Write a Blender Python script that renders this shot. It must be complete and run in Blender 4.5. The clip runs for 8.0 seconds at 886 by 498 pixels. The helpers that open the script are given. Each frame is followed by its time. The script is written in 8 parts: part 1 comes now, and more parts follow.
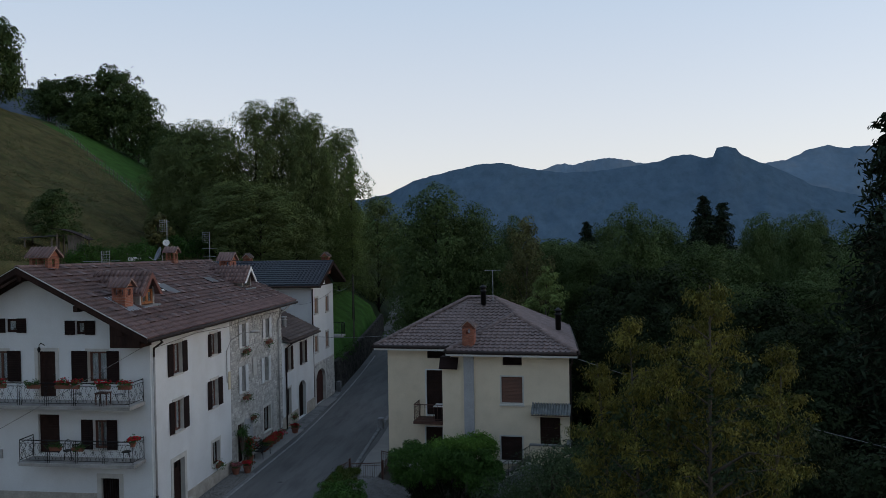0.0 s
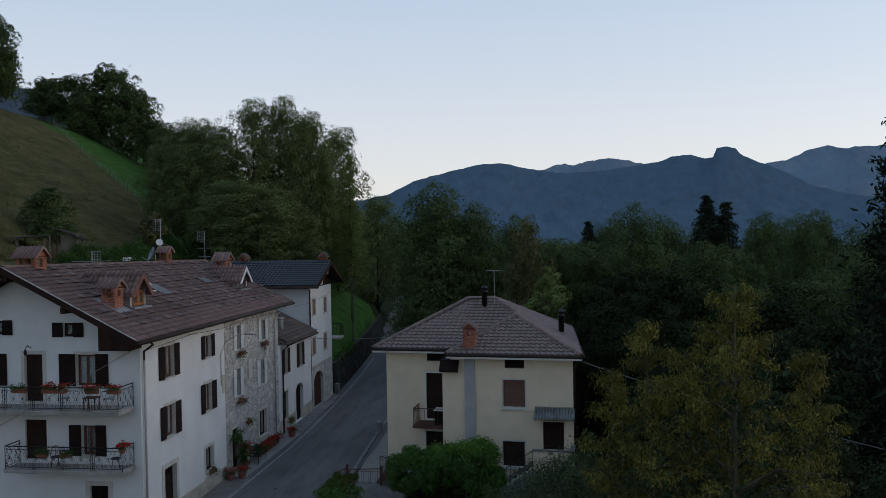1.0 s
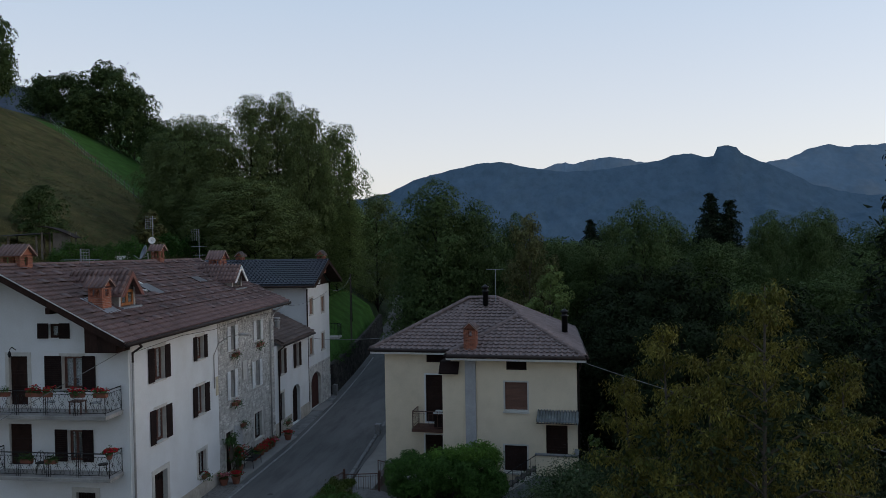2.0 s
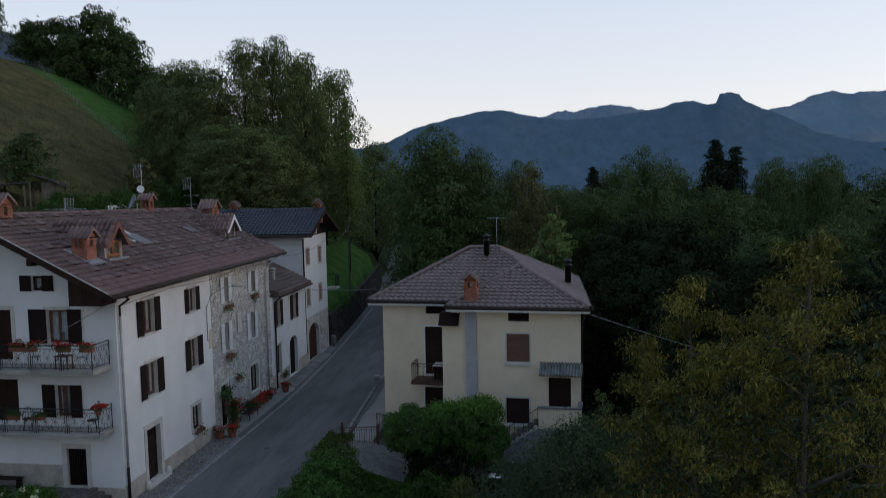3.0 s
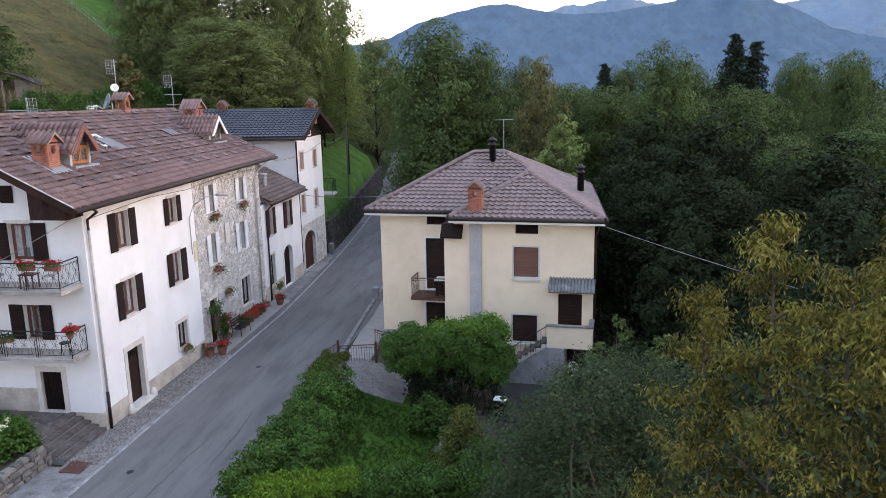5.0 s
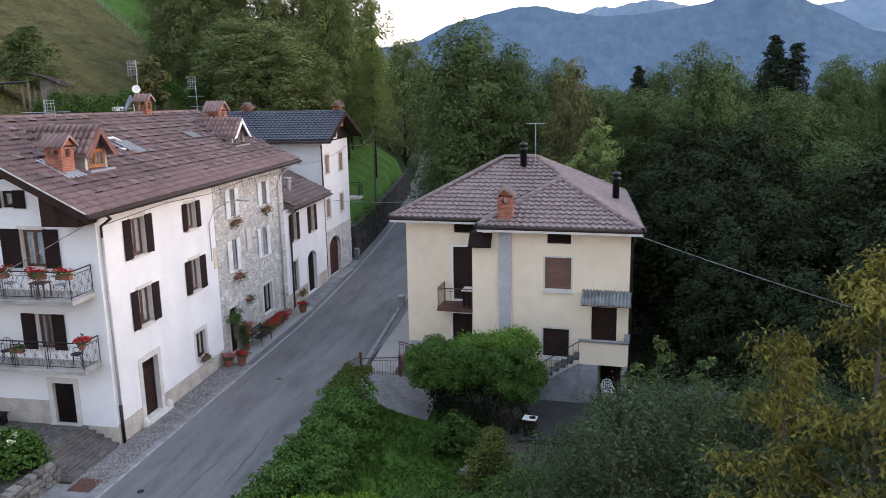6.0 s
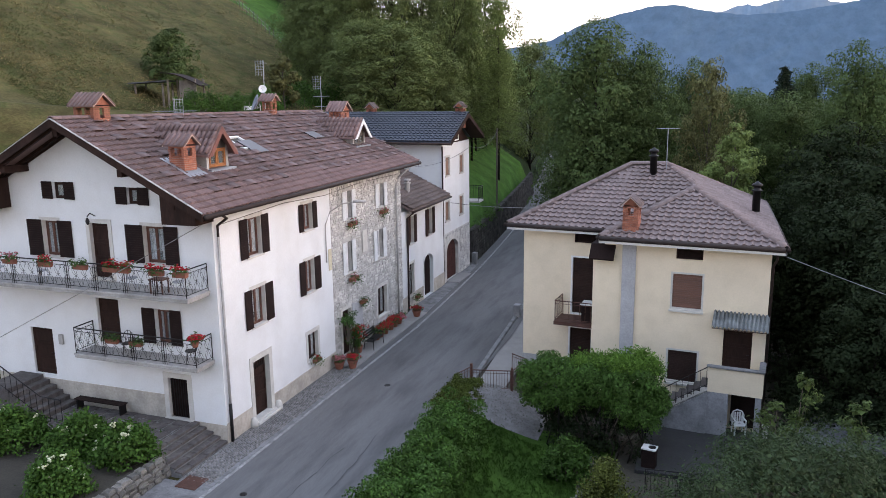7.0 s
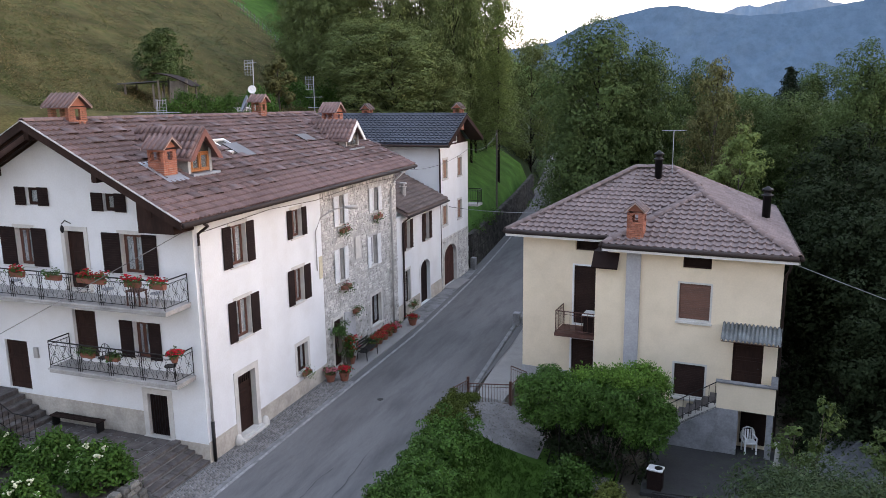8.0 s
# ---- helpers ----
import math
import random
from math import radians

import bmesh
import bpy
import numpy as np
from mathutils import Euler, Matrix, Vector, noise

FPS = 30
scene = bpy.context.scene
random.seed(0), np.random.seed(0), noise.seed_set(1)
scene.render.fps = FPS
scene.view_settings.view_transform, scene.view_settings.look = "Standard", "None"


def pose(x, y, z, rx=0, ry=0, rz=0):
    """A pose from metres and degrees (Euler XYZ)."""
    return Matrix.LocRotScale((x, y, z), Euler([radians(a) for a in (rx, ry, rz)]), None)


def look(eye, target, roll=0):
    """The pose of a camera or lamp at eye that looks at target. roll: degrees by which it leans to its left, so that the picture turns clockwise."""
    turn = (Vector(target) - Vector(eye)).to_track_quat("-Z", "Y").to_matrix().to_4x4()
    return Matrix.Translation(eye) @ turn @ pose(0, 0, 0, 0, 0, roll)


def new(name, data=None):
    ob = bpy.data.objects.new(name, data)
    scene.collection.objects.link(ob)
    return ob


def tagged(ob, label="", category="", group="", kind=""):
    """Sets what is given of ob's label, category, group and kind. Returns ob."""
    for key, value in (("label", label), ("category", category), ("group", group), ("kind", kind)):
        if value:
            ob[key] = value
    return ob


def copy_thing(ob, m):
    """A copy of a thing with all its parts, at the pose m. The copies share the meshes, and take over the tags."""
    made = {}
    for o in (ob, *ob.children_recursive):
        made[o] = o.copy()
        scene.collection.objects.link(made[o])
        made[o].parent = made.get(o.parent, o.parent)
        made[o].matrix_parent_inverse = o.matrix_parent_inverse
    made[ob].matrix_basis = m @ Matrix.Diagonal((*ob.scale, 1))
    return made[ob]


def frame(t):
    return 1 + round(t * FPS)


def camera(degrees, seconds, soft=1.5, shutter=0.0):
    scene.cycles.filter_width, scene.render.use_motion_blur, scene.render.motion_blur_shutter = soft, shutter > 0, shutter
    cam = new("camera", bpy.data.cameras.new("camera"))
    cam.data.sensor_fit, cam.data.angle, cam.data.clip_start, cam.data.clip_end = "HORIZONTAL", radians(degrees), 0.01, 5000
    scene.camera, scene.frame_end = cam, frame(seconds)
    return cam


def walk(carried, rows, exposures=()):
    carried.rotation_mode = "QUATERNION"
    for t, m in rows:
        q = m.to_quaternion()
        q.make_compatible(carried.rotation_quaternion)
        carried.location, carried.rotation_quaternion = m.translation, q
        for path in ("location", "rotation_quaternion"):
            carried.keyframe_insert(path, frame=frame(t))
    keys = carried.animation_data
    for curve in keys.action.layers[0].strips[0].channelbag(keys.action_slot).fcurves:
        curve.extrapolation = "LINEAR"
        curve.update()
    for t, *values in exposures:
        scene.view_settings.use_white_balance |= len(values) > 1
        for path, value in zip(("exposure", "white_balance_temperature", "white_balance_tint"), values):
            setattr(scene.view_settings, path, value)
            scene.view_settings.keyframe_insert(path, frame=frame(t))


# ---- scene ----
# ---- camera and its walk ----
cam = camera(59.66, 8.0, soft=0.8, shutter=0.25)
PATH = [
    (0, (0.726, -2.555, 13.173), (-0.641, 7.350, 13.010), -0.98),
    (0.5, (0.659, -2.006, 13.136), (-0.712, 7.898, 12.975), -0.97),
    (1, (0.551, -1.398, 13.111), (-0.815, 8.507, 12.953), -0.99),
    (1.5, (0.483, -0.813, 13.085), (-0.886, 9.091, 12.923), -0.97),
    (1.7, (0.450, -0.560, 13.075), (-0.919, 9.344, 12.910), -0.97),
    (2.8, (0.272, 1.017, 12.965), (-1.112, 10.911, 12.515), -1.20),
    (3, (0.214, 1.337, 12.948), (-1.162, 11.207, 12.122), -1.19),
    (3.5, (0.138, 2.085, 12.949), (-1.248, 11.832, 11.199), -1.20),
    (4, (0.038, 2.882, 12.967), (-1.349, 12.551, 10.826), -1.18),
    (4.5, (-0.061, 3.689, 12.963), (-1.454, 13.363, 10.845), -1.18),
    (5.8, (-0.340, 5.750, 12.962), (-1.976, 15.393, 10.880), -1.12),
    (6, (-0.388, 6.067, 12.967), (-2.164, 15.688, 10.896), -1.06),
    (6.5, (-0.460, 6.804, 12.990), (-3.133, 16.218, 10.934), -0.85),
    (7, (-0.510, 7.596, 12.990), (-3.810, 16.813, 10.952), -0.74),
    (7.5, (-0.619, 8.373, 12.977), (-3.943, 17.583, 10.944), -0.74),
    (8, (-0.794, 9.152, 12.960), (-4.112, 18.365, 10.934), -0.76),
]
EXPOSURES = [(0, -0.52, 6700, 13), (2.8, -0.5, 6700, 14), (3.2, -0.2, 6900, 20), (3.6, 0.28, 7200, 35), (4.0, 1.17, 7450, 30), (4.4, 1.52, 7530, 28), (6.0, 1.42, 7500, 25), (8.0, 1.34, 7550, 25)]
walk(cam, [(t, look(eye, aim, roll)) for t, eye, aim, roll in PATH], EXPOSURES)

# ---- world, sun, exposure ----
SUN_ELEV, SUN_TURN = radians(16), radians(80)
world = bpy.data.worlds.new("evening_sky")
scene.world = world
world.use_nodes = True
wn, wl = world.node_tree.nodes, world.node_tree.links
sky = wn.new("ShaderNodeTexSky")
sky.sky_type = "NISHITA"
sky.sun_disc = False
sky.sun_elevation, sky.sun_rotation = SUN_ELEV, SUN_TURN
sky.altitude, sky.air_density, sky.dust_density, sky.ozone_density = 600, 1.0, 2.5, 2.0
wn["Background"].inputs["Strength"].default_value = 0.065
wl.new(sky.outputs["Color"], wn["Background"].inputs["Color"])
# the even after-glow of a hazy evening sky, paler towards the horizon all round
glow_at = wn.new("ShaderNodeTexCoord")
glow_xyz = wn.new("ShaderNodeSeparateXYZ")
wl.new(glow_at.outputs["Generated"], glow_xyz.inputs["Vector"])
glow_ramp = wn.new("ShaderNodeValToRGB")
glow_ramp.color_ramp.elements[0].position, glow_ramp.color_ramp.elements[0].color = 0.0, (1.02, 1.0, 0.97, 1)
glow_ramp.color_ramp.elements[1].position, glow_ramp.color_ramp.elements[1].color = 0.42, (0.50, 0.72, 0.97, 1)
wl.new(glow_xyz.outputs["Z"], glow_ramp.inputs["Fac"])
glow = wn.new("ShaderNodeBackground")
glow_side = wn.new("ShaderNodeMapRange")
glow_side.inputs["From Min"].default_value, glow_side.inputs["From Max"].default_value = -0.9, 0.9
glow_side.inputs["To Min"].default_value, glow_side.inputs["To Max"].default_value = 0.58, 0.97
wl.new(glow_xyz.outputs["Y"], glow_side.inputs["Value"])
wl.new(glow_side.outputs["Result"], glow.inputs["Strength"])
wl.new(glow_ramp.outputs["Color"], glow.inputs["Color"])
both = wn.new("ShaderNodeAddShader")
wl.new(wn["Background"].outputs["Background"], both.inputs[0])
wl.new(glow.outputs["Background"], both.inputs[1])
wl.new(both.outputs["Shader"], wn["World Output"].inputs["Surface"])
sun = new("sun", bpy.data.lights.new("sun", "SUN"))
sun.data.energy, sun.data.angle, sun.data.color = 0.2, radians(60), (1.0, 0.93, 0.86)
sun.matrix_world = look((100 * math.sin(SUN_TURN), 100 * math.cos(SUN_TURN), 100 * math.tan(SUN_ELEV)), (0, 0, 0))


# ---- materials ----
def material(name, base, rough=0.8, var=0.25, scale=1.0, fine=12.0, bump=0.15, metal=0.0, island=0.0, stain=None, stain_amount=0.0,
             stretch=(1, 1, 1), piece=0.0, sheen=0.0, through_light=0.0, bump_scale=None, spec=0.5):
    """A procedural surface: coarse and fine noise round a base colour, stains, relief, and change from piece to piece."""
    m = bpy.data.materials.new(name)
    m.use_nodes = True
    n, l = m.node_tree.nodes, m.node_tree.links
    bsdf = n["Principled BSDF"]
    bsdf.inputs["Roughness"].default_value = rough
    bsdf.inputs["Metallic"].default_value = metal
    bsdf.inputs["Specular IOR Level"].default_value = 0.12 if through_light else spec
    co = n.new("ShaderNodeTexCoord")
    mp = n.new("ShaderNodeMapping")
    mp.inputs["Scale"].default_value = stretch
    l.new(co.outputs["Object"], mp.inputs["Vector"])

    def noise_tex(s, detail):
        t = n.new("ShaderNodeTexNoise")
        t.inputs["Scale"].default_value, t.inputs["Detail"].default_value, t.inputs["Roughness"].default_value = s, detail, 0.6
        l.new(mp.outputs["Vector"], t.inputs["Vector"])
        return t

    coarse, grain = noise_tex(scale, 4), noise_tex(scale * fine, 6)

    def mult(a, b, factor_from, low, high):
        r = n.new("ShaderNodeMapRange")
        r.inputs["From Min"].default_value, r.inputs["From Max"].default_value = factor_from
        r.inputs["To Min"].default_value, r.inputs["To Max"].default_value = low, high
        l.new(b, r.inputs["Value"])
        x = n.new("ShaderNodeMix")
        x.data_type, x.blend_type = "RGBA", "MULTIPLY"
        x.inputs["Factor"].default_value = 1.0
        l.new(a, x.inputs["A"])
        l.new(r.outputs["Result"], x.inputs["B"])
        return x.outputs["Result"]

    rgb = n.new("ShaderNodeRGB")
    rgb.outputs[0].default_value = (*base, 1)
    col = rgb.outputs[0]
    if stain:
        st = n.new("ShaderNodeMix")
        st.data_type = "RGBA"
        ramp = n.new("ShaderNodeMapRange")
        ramp.inputs["From Min"].default_value, ramp.inputs["From Max"].default_value = 0.45, 0.72
        ramp.inputs["To Min"].default_value, ramp.inputs["To Max"].default_value = 0.0, stain_amount
        sn = noise_tex(scale * 2.3, 5)
        l.new(sn.outputs["Fac"], ramp.inputs["Value"])
        l.new(ramp.outputs["Result"], st.inputs["Factor"])
        l.new(col, st.inputs["A"])
        st.inputs["B"].default_value = (*stain, 1)
        col = st.outputs["Result"]
    col = mult(col, coarse.outputs["Fac"], (0.3, 0.7), 1 - var, 1 + var)
    col = mult(col, grain.outputs["Fac"], (0.3, 0.7), 1 - var * 0.7, 1 + var * 0.7)
    if island:
        g = n.new("ShaderNodeNewGeometry")
        col = mult(col, g.outputs["Random Per Island"], (0, 1), 1 - island, 1 + island)
    if piece:
        g = n.new("ShaderNodeObjectInfo")
        col = mult(col, g.outputs["Random"], (0, 1), 1 - piece, 1 + piece)
    l.new(col, bsdf.inputs["Base Color"])
    if bump:
        b = n.new("ShaderNodeBump")
        b.inputs["Strength"].default_value, b.inputs["Distance"].default_value = bump, 0.03
        src = grain if bump_scale is None else noise_tex(bump_scale, 6)
        l.new(src.outputs["Fac"], b.inputs["Height"])
        l.new(b.outputs["Normal"], bsdf.inputs["Normal"])
    if through_light:
        tr = n.new("ShaderNodeBsdfTranslucent")
        l.new(col, tr.inputs["Color"])
        mx = n.new("ShaderNodeMixShader")
        mx.inputs["Fac"].default_value = through_light
        l.new(bsdf.outputs["BSDF"], mx.inputs[1])
        l.new(tr.outputs["BSDF"], mx.inputs[2])
        l.new(mx.outputs["Shader"], n["Material Output"].inputs["Surface"])
    return m


def glass_material(name, tint):
    m = bpy.data.materials.new(name)
    m.use_nodes = True
    b = m.node_tree.nodes["Principled BSDF"]
    b.inputs["Base Color"].default_value = (*tint, 1)
    b.inputs["Roughness"].default_value = 0.04
    b.inputs["IOR"].default_value = 1.5
    b.inputs["Transmission Weight"].default_value = 0.9
    return m


M_WHITE = material("white_render", (0.65, 0.66, 0.67), 0.9, 0.06, 0.5, 30, 0.12, stain=(0.55, 0.54, 0.52), stain_amount=0.35)
M_PLINTH = material("beige_plinth", (0.42, 0.38, 0.33), 0.9, 0.18, 0.8, 14, 0.2, stain=(0.25, 0.22, 0.19), stain_amount=0.6)
M_CREAM = material("cream_render", (0.70, 0.592, 0.448), 0.9, 0.06, 0.5, 30, 0.1, stain=(0.55, 0.46, 0.32), stain_amount=0.35)
M_STEP = material("dark_worn_step_stone", (0.072, 0.061, 0.06), 0.9, 0.3, 1.5, 10, 0.4, stain=(0.12, 0.115, 0.11), stain_amount=0.7)
# darker version of the rubble stone, with dark green stains
M_DARKRUBBLE = material("dark_rubble", (0.05, 0.046, 0.044), 0.95, 0.35, 1.0, 10, 0.5, island=0.35, stain=(0.014, 0.02, 0.01), stain_amount=0.7, spec=0.1)
M_CEMENT = material("weathered_cement", (0.17, 0.17, 0.175), 0.95, 0.25, 0.9, 14, 0.3, stain=(0.06, 0.06, 0.06), stain_amount=0.8)
M_STAIRSIDE = material("grey_blue_rendered_stair", (0.25, 0.255, 0.27), 0.95, 0.2, 0.9, 14, 0.25, stain=(0.12, 0.12, 0.125), stain_amount=0.6, spec=0.2)
M_GREY_RENDER = material("grey_cement_render", (0.36, 0.36, 0.37), 0.92, 0.15, 0.9, 16, 0.2)
M_WOOD = material("dark_brown_wood", (0.028, 0.014, 0.011), 0.75, 0.35, 1.5, 10, 0.2, stretch=(1, 1, 0.25), spec=0.15)
M_BLACKWOOD = material("dark_stained_shutter_wood", (0.017, 0.0095, 0.0085), 0.8, 0.3, 2, 10, 0.1, spec=0.12)
M_LIGHTWOOD = material("varnished_orange_wood", (0.30, 0.11, 0.035), 0.45, 0.3, 2, 12, 0.1, stretch=(1, 1, 0.3))
M_REDWOOD = material("reddish_window_wood", (0.088, 0.03, 0.018), 0.5, 0.3, 2, 12, 0.1)
M_STONE = material("pale_limestone", (0.425, 0.41, 0.39), 0.92, 0.25, 2.0, 12, 0.5, piece=0.2, island=0.2)
M_MORTAR = material("lime_mortar", (0.385, 0.372, 0.355), 0.95, 0.2, 2.0, 14, 0.5)
M_ROUGHSTONE = material("mossy_rubble_stone", (0.135, 0.125, 0.118), 0.95, 0.35, 2.0, 10, 0.6, piece=0.35, island=0.35, stain=(0.06, 0.075, 0.035), stain_amount=0.6)
M_TRIM = material("pale_stone_trim", (0.50, 0.48, 0.45), 0.85, 0.12, 2, 14, 0.2)
M_TILE = material("weathered_red_brown_tile", (0.17, 0.105, 0.098), 0.88, 0.22, 0.5, 30, 0.3, piece=0.22, island=0.22, stain=(0.12, 0.085, 0.078), stain_amount=0.7)
M_TILE_R = material("grey_brown_concrete_tile", (0.185, 0.137, 0.132), 0.88, 0.18, 0.5, 30, 0.3, piece=0.13, island=0.13, stain=(0.14, 0.11, 0.105), stain_amount=0.6)
M_TILE_D = material("slate_blue_tile", (0.035, 0.042, 0.06), 0.6, 0.2, 0.6, 20, 0.2, piece=0.12, island=0.12)
M_TILE_B = material("brown_flat_tile", (0.10, 0.075, 0.068), 0.85, 0.22, 0.6, 20, 0.3, piece=0.2, island=0.2)
M_BRICK = material("orange_red_brick", (0.27, 0.098, 0.062), 0.9, 0.2, 3, 10, 0.3, piece=0.2, island=0.2)
M_CAPEDGE = material("pale_pink_mortar_edge", (0.36, 0.25, 0.21), 0.9, 0.2, 3, 10, 0.2)
M_IRON = material("black_wrought_iron", (0.015, 0.014, 0.015), 0.5, 0.2, 4, 8, 0.1, metal=0.6)
M_RUST = material("brown_painted_iron", (0.09, 0.04, 0.03), 0.6, 0.25, 4, 8, 0.15, metal=0.3)
M_CONCRETE = material("worn_concrete", (0.33, 0.32, 0.31), 0.93, 0.2, 0.8, 18, 0.3, stain=(0.2, 0.19, 0.18), stain_amount=0.6)
M_ASPHALT = material("worn_grey_asphalt", (0.118, 0.116, 0.118), 0.95, 0.14, 0.5, 50, 0.35, stain=(0.072, 0.071, 0.073), stain_amount=0.85, stretch=(1.3, 0.22, 1), spec=0.25)
M_PAVE = material("pale_pavement", (0.22, 0.21, 0.205), 0.92, 0.12, 0.8, 25, 0.2)
M_LINE = material("faded_road_paint", (0.24, 0.24, 0.24), 0.9, 0.3, 3, 8, 0.1, stain=(0.11, 0.11, 0.11), stain_amount=1.0)
M_ZINC = material("grey_zinc_flashing", (0.32, 0.34, 0.37), 0.5, 0.15, 2, 10, 0.1, metal=0.6)
M_PIPE = material("brown_copper_gutter", (0.034, 0.024, 0.022), 0.6, 0.2, 3, 10, 0.05, spec=0.2)
M_GREYPIPE = material("grey_pipe", (0.34, 0.33, 0.32), 0.6, 0.15, 3, 10, 0.05)
M_FASCIA = material("white_fascia", (0.68, 0.68, 0.68), 0.6, 0.06, 2, 10, 0.05)
M_GRASS = material("green_lawn", (0.036, 0.088, 0.016), 0.97, 0.35, 0.6, 20, 0.8, spec=0.08)
M_WOODFLOOR = material("wooded_valley_floor", (0.022, 0.034, 0.016), 0.98, 0.4, 0.1, 12, 1.0, spec=0.05)
# garden grass, darker than the bank's: the shade is in its colour
M_LAWN = material("garden_lawn_painted_shade", (0.03, 0.07, 0.012), 0.97, 0.35, 0.6, 20, 0.8, spec=0.08)
M_BLADE = material("green_grass_blades", (0.036, 0.085, 0.015), 0.8, 0.3, 0.6, 8, 0, island=0.4, through_light=0.2)
M_MEADOW = material("dry_mown_meadow", (0.076, 0.066, 0.028), 0.97, 0.42, 0.45, 18, 1.0, stain=(0.040, 0.053, 0.017), stain_amount=1.0, stretch=(0.6, 0.6, 1.8), spec=0.05)
M_EARTH = material("dark_earth", (0.035, 0.03, 0.022), 0.95, 0.3, 0.7, 15, 0.5)
M_GRAVEL = material("pale_gravel", (0.155, 0.15, 0.15), 0.95, 0.25, 1.0, 40, 0.6, stain=(0.085, 0.078, 0.07), stain_amount=0.8)
# darker version of the grey-brown bark
M_BARK_DK = material("dark_bark", (0.022, 0.018, 0.015), 0.95, 0.3, 3, 8, 0.7, stretch=(1, 1, 0.2), spec=0.1)
M_BARK = material("grey_brown_bark", (0.075, 0.06, 0.048), 0.95, 0.3, 3, 8, 0.7, stretch=(1, 1, 0.2))
M_GLASS = glass_material("window_glass", (0.8, 0.85, 0.88))
# plain dark, opaque glass of the skylights
M_DARKGLASS = material("dark_skylight_glass", (0.06, 0.05, 0.05), 0.35, 0.2, 3, 8, 0, spec=0.3)
M_CURTAIN = material("white_lace_curtain", (0.55, 0.55, 0.55), 0.9, 0.25, 3, 8, 0.1)
# room surfaces coloured dark to stand for unlit interiors
M_DARKROOM = material("interior_painted_unlit", (0.05, 0.045, 0.04), 0.95, 0.2, 1, 8, 0)
M_TERRACOTTA = material("terracotta", (0.20, 0.07, 0.045), 0.85, 0.2, 5, 8, 0.1)
M_RED = material("red_petals", (0.42, 0.012, 0.025), 0.7, 0.2, 5, 8, 0, island=0.35, through_light=0.2)
M_PINK = material("pink_petals", (0.45, 0.12, 0.16), 0.7, 0.2, 5, 8, 0, island=0.35, through_light=0.2)
M_BLOOM = material("cream_green_blooms", (0.50, 0.52, 0.36), 0.8, 0.15, 5, 8, 0, island=0.2)
M_LEAF = material("pot_plant_leaves", (0.05, 0.105, 0.03), 0.6, 0.2, 3, 8, 0, island=0.4, through_light=0.25)
M_HYDRANGEA = material("hydrangea_leaves", (0.045, 0.105, 0.02), 0.6, 0.2, 2, 8, 0, island=0.4, through_light=0.25)
M_HEDGE = material("dark_hedge_leaves", (0.042, 0.094, 0.019), 0.6, 0.25, 0.8, 8, 0, island=0.45, through_light=0.25)
M_HEDGE_Y = material("yellow_green_hedge_leaves", (0.105, 0.195, 0.022), 0.6, 0.25, 0.8, 8, 0, island=0.4, through_light=0.3)
M_MOSSY = material("olive_brown_clipped_leaves", (0.064, 0.086, 0.018), 0.7, 0.3, 0.8, 8, 0, island=0.4, through_light=0.25)
M_WISTERIA = material("wisteria_leaves", (0.052, 0.115, 0.024), 0.6, 0.25, 0.8, 8, 0, island=0.45, through_light=0.3)
# lighter copy of the wisteria leaves, with the top light in its colour
M_WISTERIA_TOP = material("wisteria_leaves_painted_lit", (0.09, 0.18, 0.032), 0.6, 0.25, 0.8, 8, 0, island=0.4, through_light=0.3)
M_TREE = material("broad_leaf_foliage", (0.062, 0.096, 0.032), 0.7, 0.25, 0.25, 8, 0, island=0.2, through_light=0.2)
M_TREE_B = material("grey_green_foliage", (0.112, 0.145, 0.052), 0.7, 0.25, 0.25, 8, 0, island=0.2, through_light=0.2)
M_TREE_L = material("light_larch_foliage", (0.14, 0.19, 0.06), 0.7, 0.25, 0.25, 8, 0, island=0.25, through_light=0.25)
M_TREE_O = material("olive_foliage", (0.11, 0.112, 0.045), 0.7, 0.25, 0.25, 8, 0, island=0.35, through_light=0.2)
# bank and undergrowth leaves: the dense wood's shade is put into their colour
M_TREE_DK = material("deep_green_foliage_painted_shade", (0.018, 0.028, 0.012), 0.9, 0.25, 0.25, 8, 0, island=0.25, through_light=0.08)
M_SHUTTER_PALE = material("pale_grey_painted_shutters", (0.52, 0.53, 0.54), 0.7, 0.15, 2, 10, 0.1)
M_FIR = material("dark_fir_needles", (0.022, 0.034, 0.02), 0.9, 0.3, 0.3, 8, 0, island=0.4, spec=0.1)
M_WALNUT = material("yellowing_walnut_leaves", (0.165, 0.145, 0.032), 0.55, 0.42, 1.1, 8, 0, island=0.45, stain=(0.03, 0.056, 0.015), stain_amount=1.0, through_light=0.2)
# inner walnut leaves: green, darkened in colour for the shade inside the crown
M_WALNUT_IN = material("inner_walnut_leaves_painted_shade", (0.028, 0.042, 0.02), 0.7, 0.3, 0.5, 8, 0, island=0.4, through_light=0.2)
M_SHRUB = material("blue_green_shrub_leaves", (0.034, 0.058, 0.026), 0.65, 0.3, 0.6, 8, 0, island=0.35, stain=(0.055, 0.066, 0.022), stain_amount=0.6, through_light=0.25)
M_WHITEPLASTIC = material("white_plastic", (0.65, 0.66, 0.66), 0.4, 0.05, 3, 8, 0)
M_CORRUGATED = material("corrugated_translucent_sheet", (0.17, 0.185, 0.19), 0.7, 0.3, 3, 10, 0.1, spec=0.2)
M_ETERNIT = material("grey_corrugated_sheet", (0.085, 0.09, 0.10), 0.9, 0.3, 1, 12, 0.2, spec=0.2)
